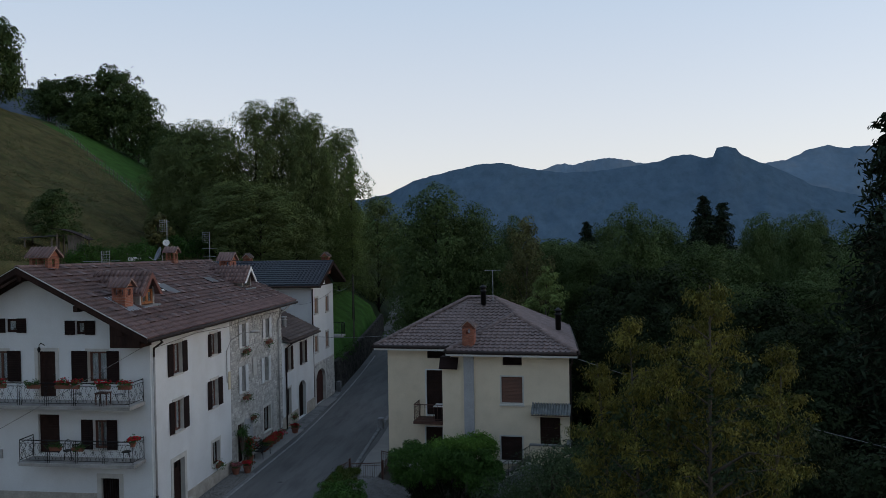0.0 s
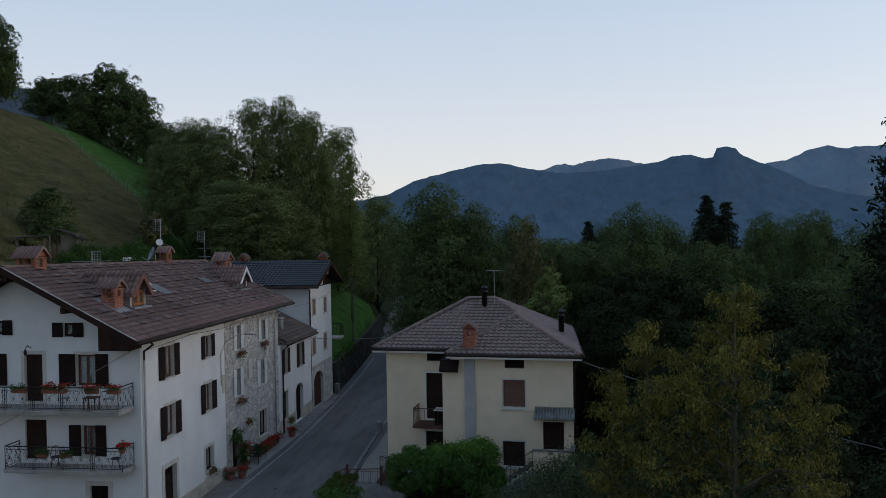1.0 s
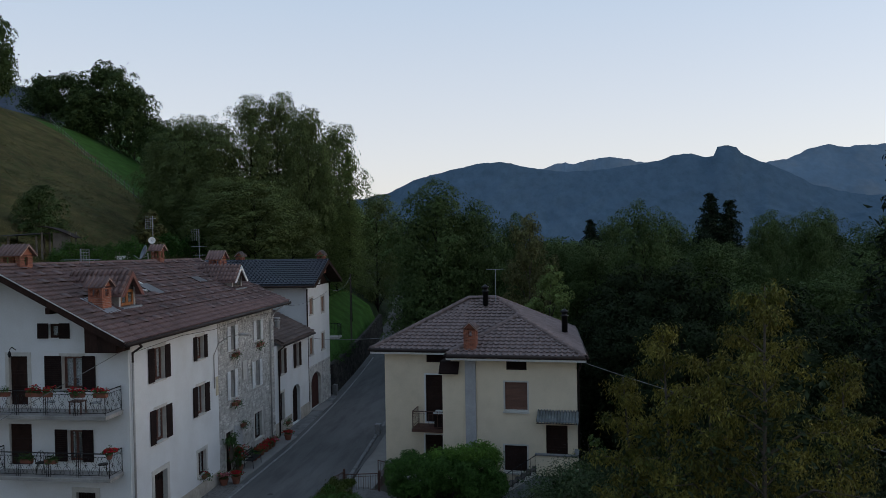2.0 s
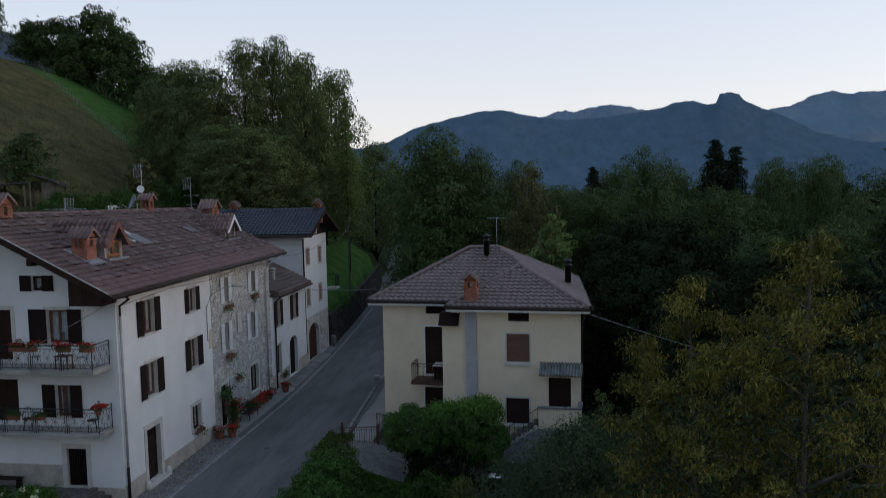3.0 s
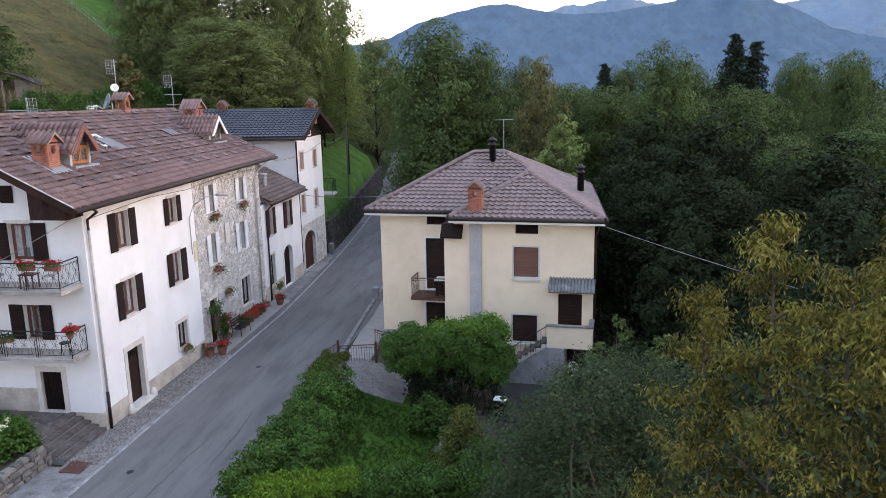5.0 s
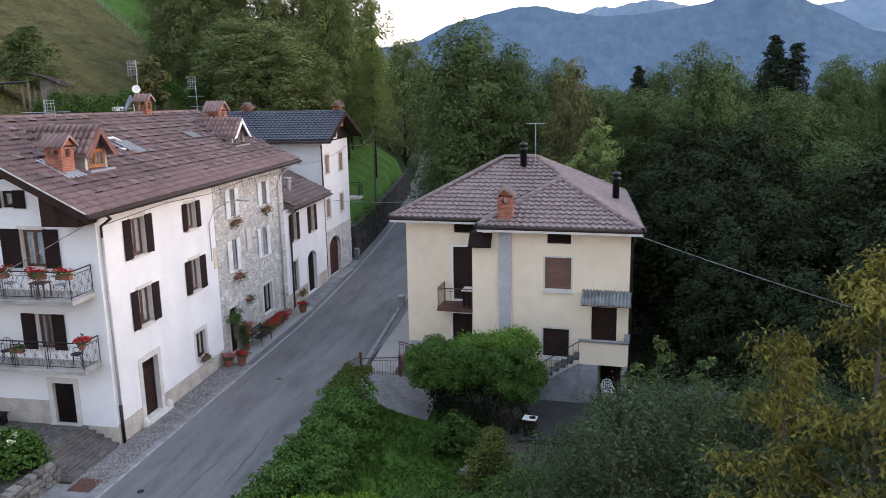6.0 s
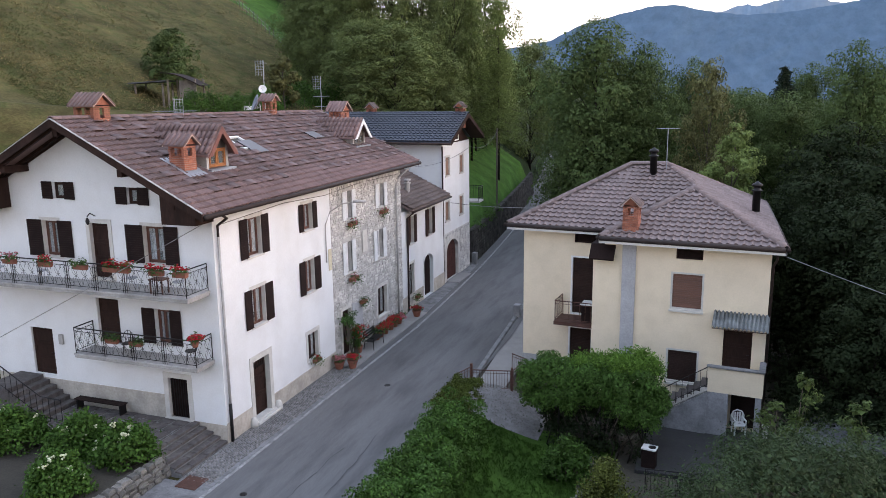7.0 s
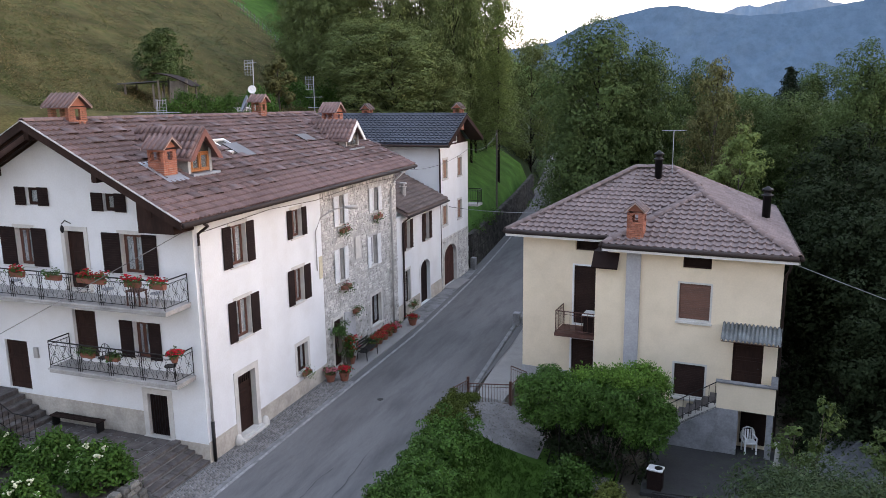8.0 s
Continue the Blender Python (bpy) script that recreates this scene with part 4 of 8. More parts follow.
on_wall("meter_box", gable_w, [(-24.93, -24.73, 0, 0.1, 3.17, 3.58)], M_GREYPIPE, white_house, "grey meter box", 0.01)

# stone-faced middle part
stone_holes = [(40.62, 41.2, 6.85, 8.2), (44.4, 45.05, 6.9, 8.1), (40.5, 41.05, 4.2, 5.73), (44.05, 44.8, 4.15, 5.68), (39.85, 40.75, 0.15, 2.45), (44.0, 45.2, 0.95, 2.55), (42.3, 42.85, 4.9, 6.0)]
facade("wall", street_w, MID, BACK, -0.4, 8.75, stone_holes[:6], 0.45, M_MORTAR, white_house, "rough limestone masonry wall")
stone_wall = white_house.children[-1]
for a0, a1, z0, z1 in stone_holes[:4]:
    window(white_house, street_w, a0, a1, z0, z1, M_FASCIA, (0.40, 0.40), M_SHUTTER_PALE, None, False, M_TRIM, shutter_out=0.06)
window(white_house, street_w, 44.0, 45.2, 0.95, 2.55, M_WOOD, None, None, M_TRIM, False, M_TRIM, 0.16)
door(white_house, street_w, 39.85, 40.75, 0.15, 2.45, M_WOOD, M_TRIM, 0.15)
arch = [(40.85, 0.3), (42.0, 0.3), (42.0, 1.75)] + [(40.85 + 1.15 * math.cos(math.pi / 2 * k / 8), 1.75 + 0.85 * math.sin(math.pi / 2 * k / 8)) for k in range(1, 9)]
part("doorway_panel", Shape(lambda a, z, d: street_w(a, d, z)).prism(arch, 0.0, 0.075, "z"), M_GREY_RENDER, white_house, "grey rendered half of the old arched doorway")
on_wall("niche_picture", street_w, stone_holes[6:] and [(42.3, 42.85, 0.03, 0.07, 4.9, 6.0)], M_TRIM, white_house, "faded painted wall shrine panel", 0.01)
on_wall("wall_sign", street_w, [(38.72, 39.0, 0.0, 0.03, 4.75, 5.75)], material("cream_sign", (0.52, 0.46, 0.33), 0.8, 0.15, 4, 6, 0.05), white_house, "faded cream wall panel")

# roof
roof = part("roof", Shape().prism([(x - WX, z) for x, z in [(EAVE_X, EAVE_Z), (RIDGE_X, RIDGE_Z), (2 * RIDGE_X - EAVE_X, EAVE_Z), (2 * RIDGE_X - EAVE_X, EAVE_Z - .14), (RIDGE_X, RIDGE_Z - .14), (EAVE_X, EAVE_Z - .14)]],
                                 ROOF0 - GY, ROOF1 - GY, "y"), M_TILE, white_house, "brown tile roof with lines of snow guards")
under = Shape()
for k in range(26):
    y = ROOF0 + 0.12 + k * (ROOF1 - ROOF0 - 0.3) / 25
    for sg in (1, -1):
        xe, xr = RIDGE_X + sg * (EAVE_X - 0.4 - RIDGE_X), RIDGE_X
        under.prism([(xe - WX, EAVE_Z + 0.03), (xr - WX, RIDGE_Z - 0.145), (xr - WX, RIDGE_Z - 0.27), (xe - WX, EAVE_Z - 0.1)], y - GY, y - GY + 0.1, "y")
part("rafters", under, M_WOOD, roof, "dark stained rafters")
for x, drop in ((-27.6, 0.4), (-25.6, 0.45), (RIDGE_X, 0.45), (-20.2, 0.45), (-18.1, 0.42)):
    zt = roof_z(x if x > RIDGE_X else 2 * RIDGE_X - x) - 0.28
    part("purlin", Shape().box(x - 0.11 - WX, x + 0.11 - WX, ROOF0 + 0.12 - GY, 0.3, zt - 0.28, zt), M_WOOD, roof, bevel=0.01)
for x0, x1 in ((-18.6, -17.2), (-28.3, -26.6)):
    zt = roof_z(x1 if x1 > RIDGE_X else 2 * RIDGE_X - x1) - 0.3
    zs = roof_z(x0 if x0 > RIDGE_X else 2 * RIDGE_X - x0) - 0.3
    part("eave_bracket", Shape().prism([(x0 - WX, min(zt, zs) - 0.32), (x1 - WX, min(zt, zs) - 0.32), (x1 - WX, zt), (x0 - WX, zs)], -1.05, -0.02, "y"), M_WOOD, roof, "dark boarded eave end")
for sg in (1, -1):
    xe = RIDGE_X + sg * (EAVE_X - RIDGE_X)
    for y0 in (ROOF0 - 0.035, ROOF1):
        part("verge_board", Shape().prism([(xe - WX, EAVE_Z + 0.07), (RIDGE_X - WX, RIDGE_Z + 0.07), (RIDGE_X - WX, RIDGE_Z - 0.22), (xe - WX, EAVE_Z - 0.22)], y0 - GY, y0 - GY + 0.035, "y"), M_WOOD, roof, "dark brown verge board")
        part("verge_strip", Shape().prism([(xe - WX, EAVE_Z + 0.1), (RIDGE_X - WX, RIDGE_Z + 0.1), (RIDGE_X - WX, RIDGE_Z + 0.072), (xe - WX, EAVE_Z + 0.072)], y0 - GY - 0.02, y0 - GY + 0.06, "y"), M_GREYPIPE, roof, "pale verge strip")
gut = Shape()
gut.tube([wlay(EAVE_X + 0.09, ROOF0, EAVE_Z - 0.05), wlay(EAVE_X + 0.09, ROOF1, EAVE_Z - 0.05)], 0.095, 8)
part("gutter", gut, M_PIPE, white_house, "brown metal gutter", smooth=True)
dp = Shape()
dp.tube([wlay(*p) for p in ((EAVE_X + 0.06, 30.1, 8.72), (EAVE_X + 0.02, 30.35, 8.6), (WX + 0.1, 30.42, 8.3), (WX + 0.1, 30.42, 7.9))], 0.05, 8)
part("downpipe_bend", dp, M_PIPE, white_house, "brown gutter bend", smooth=True)
part("downpipe", Shape().tube([wlay(WX + 0.1, 30.42, 7.9), wlay(WX + 0.1, 30.42, 1.5)], 0.05, 8), M_GREYPIPE, white_house, "pale grey downpipe", smooth=True)
part("downpipe_foot", Shape().tube([wlay(WX + 0.1, 30.42, 1.55), wlay(WX + 0.1, 30.42, 0.0)], 0.062, 8), M_IRON, white_house, "black cast-iron downpipe foot", smooth=True)
dp = Shape()
dp.tube([wlay(*p) for p in ((EAVE_X + 0.06, 47.6, 8.72), (WX + 0.12, 47.0, 8.2), (WX + 0.12, 46.6, 7.8), (WX + 0.12, 46.6, 0.0))], 0.05, 8)
part("downpipe", dp, M_GREYPIPE, white_house, "grey downpipe", smooth=True)


def rp(x, y, dz=0.0):
    """A place on the street-side roof slope, in the house's own measure."""
    return Vector(wlay(x, y, roof_z(x) + dz))


E0, E1 = rp(EAVE_X, ROOF0), rp(EAVE_X, ROOF1)
tile_roof_plane(roof, [E0, E1, rp(RIDGE_X, ROOF1), rp(RIDGE_X, ROOF0)], M_TILE, 0.235, 0.345, 300,
                [[rp(-18.9, 32.45), rp(-18.9, 33.95), rp(-21.5, 33.95), rp(-21.5, 32.45)], [rp(-18.9, 31.1), rp(-18.9, 31.9), rp(-19.7, 31.9), rp(-19.7, 31.1)],
                 [rp(-19.95, 36.35), rp(-19.95, 37.45), rp(-21, 37.45), rp(-21, 36.35)]], True)
lx = 2 * RIDGE_X - EAVE_X
tile_roof_plane(roof, [wlay(lx, ROOF1, EAVE_Z), wlay(lx, ROOF0, EAVE_Z), wlay(RIDGE_X, ROOF0, RIDGE_Z), wlay(RIDGE_X, ROOF1, RIDGE_Z)], M_TILE, 0.47, 0.345, 0)
ridge_caps(roof, wlay(RIDGE_X, ROOF0, RIDGE_Z + 0.04), wlay(RIDGE_X, ROOF1, RIDGE_Z + 0.04), M_TILE, 0.15, 0.42)

gabled_chimney(white_house, wlay, -19.3, 31.5, roof_z(-19.3) - 0.05, 0.68, 0.7, 0.98, M_TILE, 1, "x")
flash = Shape()
flash.add([rp(-18.6, 30.95, 0.13), rp(-18.6, 32.05, 0.13), rp(-19.9, 32.05, 0.13), rp(-19.9, 30.95, 0.13)], [(0, 1, 2, 3)])
part("flashing", flash, M_ZINC, white_house, "grey zinc flashing")
gabled_chimney(white_house, wlay, -23.05, 31.2, 11.85, 0.95, 0.85, 0.72, M_TILE, 2, "x")
gabled_chimney(white_house, wlay, -22.9, 43.4, 11.9, 0.55, 0.55, 0.85, M_TILE, 3, "x")
gabled_chimney(white_house, wlay, -21.2, 48.0, roof_z(-21.2) - 0.05, 0.8, 1.0, 1.05, M_TILE, 4, "x")


def dormer(y0, y1, x_face, wall_h, rise, mat_gable, mat_frame, label, cheek_mat):
    """A small gabled roof window that looks over the street."""
    zb = roof_z(x_face)
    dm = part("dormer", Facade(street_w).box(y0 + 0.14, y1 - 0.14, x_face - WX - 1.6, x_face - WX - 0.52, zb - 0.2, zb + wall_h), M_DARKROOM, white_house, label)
    for q in (y0, y1 - 0.14):
        part("cheek", Facade(street_w).box(q, q + 0.14, x_face - WX - 1.6, x_face - WX, zb - 0.2, zb + wall_h), cheek_mat, dm, "grey dormer cheek")
    c, top = (y0 + y1) / 2, zb + wall_h + rise
    back = EAVE_X - (top - EAVE_Z) / SLOPE
    o = 0.28
    half = (y1 - y0) / 2 + o
    ze = zb + wall_h - rise * o / ((y1 - y0) / 2)
    back_e = EAVE_X - (ze - EAVE_Z) / SLOPE
    r = Shape()
    f = x_face + 0.3
    pts = [(f, c - half, ze), (f, c, top), (f, c + half, ze), (back_e, c - half, ze), (back, c, top), (back_e, c + half, ze)]
    th = 0.1
    r.add([wlay(*p) for p in pts] + [wlay(p[0], p[1], p[2] - th) for p in pts], [(0, 1, 4, 3), (1, 2, 5, 4), (6, 9, 10, 7), (7, 10, 11, 8), (0, 6, 7, 1), (1, 7, 8, 2), (0, 3, 9, 6), (2, 8, 11, 5)])
    part("roof", r, M_TILE, dm)
    t = Shape()
    for sg in (-1, 1):
        rows = int((x_face + 0.3 - back) / 0.235)
        for k in range(rows):
            xa = f - k * 0.235
            for j in range(4):
                q0, q1 = j / 4, (j + 1) / 4
                limit0 = back_e + (back - back_e) * q0
                if xa - 0.2 < limit0:
                    continue
                pa = (xa - 0.11, c + sg * half * (1 - q0), ze + (top - ze) * q0 + 0.06)
                pb = (xa - 0.11, c + sg * half * (1 - q1), ze + (top - ze) * q1 + 0.035)
                t.tube([wlay(*pa), wlay(*pb)], 0.075, 6, 0.07)
    part("tiles", t, M_TILE, dm, smooth=True)["kind"] = "stuff"
    g = Facade(street_w)
    d0 = x_face - WX
    fw = 0.16
    for sg in (-1, 1):
        a_out, a_in = c + sg * half, c + sg * (half - 0.26)
        poly = [(a_out, ze - 0.12), (c, top - 0.02), (c, top - 0.30), (a_in, ze - 0.08)]
        g.add([(a, d0 + 0.27, z) for a, z in poly] + [(a, d0 + 0.33, z) for a, z in poly], [(0, 1, 2, 3), (7, 6, 5, 4), (0, 4, 5, 1), (1, 5, 6, 2), (2, 6, 7, 3), (3, 7, 4, 0)])
    part("barge_board", g, mat_gable, dm)
    g = Facade(street_w)
    poly = [(y0, zb + wall_h - 0.12), (y1, zb + wall_h - 0.12), (c, top - 0.12)]
    g.add([(a, d0 - 0.02, z) for a, z in poly] + [(a, d0 - 0.1, z) for a, z in poly], [(2, 1, 0), (3, 4, 5), (0, 1, 4, 3), (1, 2, 5, 4), (2, 0, 3, 5)])
    part("gable_pane", g, M_DARKROOM if mat_frame is M_LIGHTWOOD else M_SHEDWOOD, dm)
    on_wall("window", street_w, frame_blocks(y0 + 0.14, y1 - 0.14, zb + 0.1, zb + wall_h - 0.12, 0.07, d0 - 0.1, d0 - 0.02), mat_frame, dm)
    on_wall("casement", street_w, frame_blocks(c + 0.02, y1 - 0.22, zb + 0.18, zb + wall_h - 0.2, 0.05, d0 - 0.09, d0 - 0.005), mat_frame, dm)
    on_wall("casement", street_w, frame_blocks(y0 + 0.22, c - 0.02, zb + 0.18, zb + wall_h - 0.2, 0.05, d0 - 0.09, d0 - 0.005), mat_frame, dm)
    on_wall("pane", street_w, [(y0 + 0.22, y1 - 0.22, d0 - 0.07, d0 - 0.06, zb + 0.18, zb + wall_h - 0.2)], M_GLASS, dm)
    on_wall("flashing", street_w, [(y0 - 0.1, y1 + 0.1, d0 - 0.05, d0 + 0.3, zb + 0.02 - 0.06, zb + 0.05)], M_ZINC, dm)
    return dm


M_REDBOARD = material("red_brown_boards", (0.17, 0.06, 0.045), 0.6, 0.2, 2, 10, 0.1)
dormer(32.5, 33.9, -19.0, 0.95, 0.78, M_REDBOARD, M_LIGHTWOOD, "dormer with orange wooden window and red-brown gable boards", M_CONCRETE)
dormer(45.35, 46.9, -19.1, 0.85, 0.8, M_FASCIA, M_SHEDWOOD, "dormer with white gable boards", M_CONCRETE)


def skylight(y0, y1, x0, x1, opened):
    fr = Shape()
    for a0, a1, b0, b1 in ((y0, y1, x0, x0 - 0.09), (y0, y1, x1 + 0.09, x1), (y0, y0 + 0.09, x0, x1), (y1 - 0.09, y1, x0, x1)):
        c = [rp(b0, a0), rp(b0, a1), rp(b1, a1), rp(b1, a0)]
        up = Vector((SLOPE, 0, 1)).normalized() * 0.12
        fr.add(c + [p + up for p in c], [(0, 1, 2, 3), (4, 5, 6, 7), (0, 1, 5, 4), (1, 2, 6, 5), (2, 3, 7, 6), (3, 0, 4, 7)])
    sk = part("skylight", fr, M_FASCIA if opened else M_PIPE, white_house, "grey framed skylight" + (" propped open" if opened else ""))
    up = Vector((SLOPE, 0, 1)).normalized()
    g = Shape()
    lift = -0.02 if opened else 0.0
    c = [rp(x0, y0) + up * (0.1 + lift), rp(x0, y1) + up * (0.1 + lift), rp(x1, y1) + up * (0.1 + lift), rp(x1, y0) + up * (0.1 + lift)]
    if opened:
        c = [p + Vector((0.42, 0.3, -0.2)) for p in c]
    g.add(c + [p + up * 0.05 for p in c], [(0, 1, 2, 3), (4, 5, 6, 7), (0, 1, 5, 4), (1, 2, 6, 5), (2, 3, 7, 6), (3, 0, 4, 7)])
    part("pane", g, M_DARKGLASS, sk)
    # flat dark sheet on the slope stands for the unlit shaft
    d = Shape().add([rp(x0, y0, 0.05), rp(x0, y1, 0.05), rp(x1, y1, 0.05), rp(x1, y0, 0.05)], [(0, 1, 2, 3)])
    part("shaft", d, M_DARKROOM, sk)


skylight(36.4, 37.4, -19.95, -20.95, True)
skylight(43.0, 44.0, -20.1, -20.75, False)

# balconies
def balcony(x0, x1, z, out, label):
    b = part("balcony", Shape().box(x0 - WX, x1 - WX, -out, 0.02, z - 0.16, z).box(x0 - WX - 0.03, x1 - WX + 0.03, -out - 0.03, 0, z - 0.05, z + 0.015), M_CONCRETE, white_house, label, bevel=0.01)
    idn = lambda x, y, zz: (x, y, zz)
    rail_panel(idn, (x0 - WX + 0.05, -out + 0.04, z), (x1 - WX - 0.05, -out + 0.04, z), 1.02, M_IRON, b)
    rail_panel(idn, (x1 - WX - 0.05, -out + 0.04, z), (x1 - WX - 0.05, -0.03, z), 1.02, M_IRON, b)
    rail_panel(idn, (x0 - WX + 0.05, -0.03, z), (x0 - WX + 0.05, -out + 0.04, z), 1.02, M_IRON, b)
    return b


balcony(-28.2, -17.6, 5.92, 1.28, "concrete balcony with black scrolled iron railing")
balcony(-23.2, -17.63, 3.28, 1.02, "short concrete balcony with black scrolled iron railing")
lantern = part("wall_lantern", Shape().tube([wlay(-22.45, 30.2, 8.45), wlay(-22.45, 29.95, 8.6), wlay(-22.45, 29.8, 8.5)], 0.02, 6).lathe([(0.02, 0.24), (0.06, 0.16), (0.075, 0.1), (0.05, 0), (0.02, -0.04)], wlay(-22.45, 29.8, 8.22), 8), M_IRON, white_house, "black wrought-iron wall lantern")

# ---- yellow house ----
yellow_house = thing("house", (1.66, 39.62, 0), math.degrees(-0.084), "two-storey cream rendered house with hipped tile roof", "house")
front_y = lambda a, d, z: (a, -d, z)
recess_y = lambda a, d, z: (a, 1.65 - d, z)
fr_holes = [(-7.1, -6.55, 5.86, 6.8), (-3.61, -2.55, 6.02, 6.48), (-3.7, -2.53, 3.88, 5.4), (-3.76, -2.58, 0.69, 2.1), (-1.6, -0.5, 1.3, 3.22)]
facade("wall", front_y, -7.03, 0, -1.8, 6.72, fr_holes, 0.35, M_CREAM, yellow_house)
re_holes = [(-8.3, -7.2, 6.06, 6.5), (-8.36, -7.4, 2.75, 5.38), (-8.43, -7.43, 0.2, 2.05)]
facade("wall", recess_y, -10.7, -6.2, -0.6, 6.72, re_holes, 0.35, M_CREAM, yellow_house)
for b in ((-6.55, -6.2, 0.36, 1.65, -1.8, 6.72), (-10.7, -10.35, 2.0, 10.2, -1.2, 6.72), (-10.35, -1.3, 9.85, 10.2, -1.8, 6.72)):
    part("wall", Shape().box(*b), M_CREAM, yellow_house)
part("wall", Shape().prism([(-0.35, 0.35), (0, 0.35), (-0.95, 10.2), (-1.3, 10.2)], -1.8, 6.72, "z"), M_CREAM, yellow_house)
for z in (0.15, 3.3, 6.55):
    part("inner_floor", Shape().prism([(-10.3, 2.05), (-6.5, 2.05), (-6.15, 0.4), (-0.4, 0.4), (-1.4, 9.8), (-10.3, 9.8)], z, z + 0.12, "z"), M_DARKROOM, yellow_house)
part("side_bay", Shape().box(-7.03, -6.56, 0.352, 1.64, -1.0, 5.86), M_CREAM, yellow_house, "narrow cream rendered closet beside the balcony")
on_wall("flue_breast", front_y, [(-5.78, -5.22, 0, 0.12, -1.8, 6.7)], M_GREY_RENDER, yellow_house, "grey cement flue breast")
on_wall("plinth", recess_y, [(-10.72, -8.6, 0, 0.03, -0.6, 0.5)], M_GREY_RENDER, yellow_house, "grey rendered plinth")
part("plinth", Shape().box(-10.73, -10.7, 1.62, 10.2, -1.2, 0.5), M_GREY_RENDER, yellow_house, "grey rendered plinth")


def roller(parent, lay, a0, a1, z0, z1, mat, sill=True):
    """A window closed by a slatted roller blind."""
    s = Facade(lay).louvre(a0, a1, z0, z1, -0.12, -0.09, 0.075)
    ro = part("roller_blind", s, mat, parent, "closed brown slatted roller blind")
    on_wall("frame", lay, frame_blocks(a0 - 0.07, a1 + 0.07, z0 - (0.0 if sill else 0.07), z1 + 0.07, 0.075, -0.09, 0.012), M_FASCIA if not sill else M_TRIM, ro)
    on_wall("box", lay, [(a0, a1, -0.3, -0.13, z0, z1)], M_DARKROOM, ro)
    if sill:
        on_wall("sill", lay, [(a0 - 0.1, a1 + 0.1, -0.1, 0.09, z0 - 0.09, z0 - 0.002)], M_TRIM, ro)
    return ro


M_ROLLER = material("faded_brown_blind", (0.12, 0.048, 0.028), 0.6, 0.25, 1.5, 12, 0.1, stretch=(0.3, 1, 3))
M_ROLLER_DK = material("dark_brown_blind", (0.03, 0.017, 0.014), 0.8, 0.25, 1.5, 12, 0.1, spec=0.12)
roller(yellow_house, front_y, -3.7, -2.53, 3.88, 5.4, M_ROLLER)
roller(yellow_house, front_y, -3.76, -2.58, 0.69, 2.1, M_ROLLER_DK)
roller(yellow_house, recess_y, -8.36, -7.4, 2.75, 5.38, M_ROLLER_DK, False)
roller(yellow_house, recess_y, -8.43, -7.43, 0.2, 2.05, M_ROLLER_DK, False)
for lay, hole in ((front_y, fr_holes[1]), (recess_y, re_holes[0])):
    v = on_wall("attic_vent", lay, frame_blocks(*hole, 0.04, -0.2, -0.1), M_WOOD, yellow_house, "dark attic opening")
    on_wall("louvre", lay, [(hole[0], hole[1], -0.3, -0.22, hole[2], hole[3])], M_BLACKWOOD, v)
door(yellow_house, front_y, -1.6, -0.5, 1.3, 3.22, M_WOOD, None, 0.1, 0.15, "dark wooden entrance door")
# hipped roof
EZ, RZ = 6.8, 9.2
P = {"a": (-11.35, 1.2), "b": (-6.66, 1.2), "c": (-3.62, 5.0), "d": (-5.12, 6.75), "e": (-6.76, 6.4), "f": (-11.3, 11.7), "g": (-0.72, 11.7), "h": (0.48, -0.52), "i": (-3.42, 3.5), "j": (-6.66, -0.52)}
HZ = {"a": EZ, "b": EZ, "c": EZ + 1.68, "d": RZ, "e": RZ, "f": EZ, "g": EZ, "h": EZ, "i": EZ + 1.68, "j": EZ}
def hp(k, dz=0.0):
    return Vector((P[k][0], P[k][1], HZ[k] + dz))
r = Shape()
for poly in ("abcde", "fae", "hgdci", "gfed", "jhi", "bjic"):
    k = len(r.v)
    r.v += [tuple(hp(q)) for q in poly]
    r.f.append(tuple(range(k, k + len(poly))))
k = len(r.v)
r.v += [tuple(hp(q, -0.1)) for q in "abjhgf"]
r.f.append(tuple(range(k, k + 6))[::-1])
yroof = part("roof", r, M_TILE_R, yellow_house, "grey-brown hipped tile roof")
for poly, n in (("abcde", 160), ("jhi", 140), ("bjic", 0), ("hgdci", 0), ("fae", 0), ("gfed", 0)):
    tile_roof_plane(yroof, [hp(q) for q in poly], M_TILE_R, 0.30, 0.36, n)
for p0, p1 in (("a", "e"), ("e", "d"), ("c", "d"), ("i", "c"), ("h", "i"), ("j", "i"), ("f", "e"), ("g", "d")):
    ridge_caps(yroof, hp(p0, 0.03), hp(p1, 0.03), M_TILE_R, 0.16, 0.42)
sf = Shape()
outer = [P[q] for q in "abjhgf"]
for (x0, y0), (x1, y1) in zip(outer, outer[1:] + outer[:1]):
    dx, dy = x1 - x0, y1 - y0
    ln = math.hypot(dx, dy)
    nx, ny = dy / ln * 0.05, -dx / ln * 0.05
    sf.add([(x0, y0, EZ - 0.23), (x1, y1, EZ - 0.23), (x1, y1, EZ - 0.1), (x0, y0, EZ - 0.1), (x0 + nx, y0 + ny, EZ - 0.23), (x1 + nx, y1 + ny, EZ - 0.23), (x1 + nx, y1 + ny, EZ - 0.1), (x0 + nx, y0 + ny, EZ - 0.1)],
           [(0, 1, 2, 3), (7, 6, 5, 4), (0, 4, 5, 1), (2, 6, 7, 3)])
part("fascia", sf, M_FASCIA, yroof, "white fascia under the eaves")
sf = Shape()
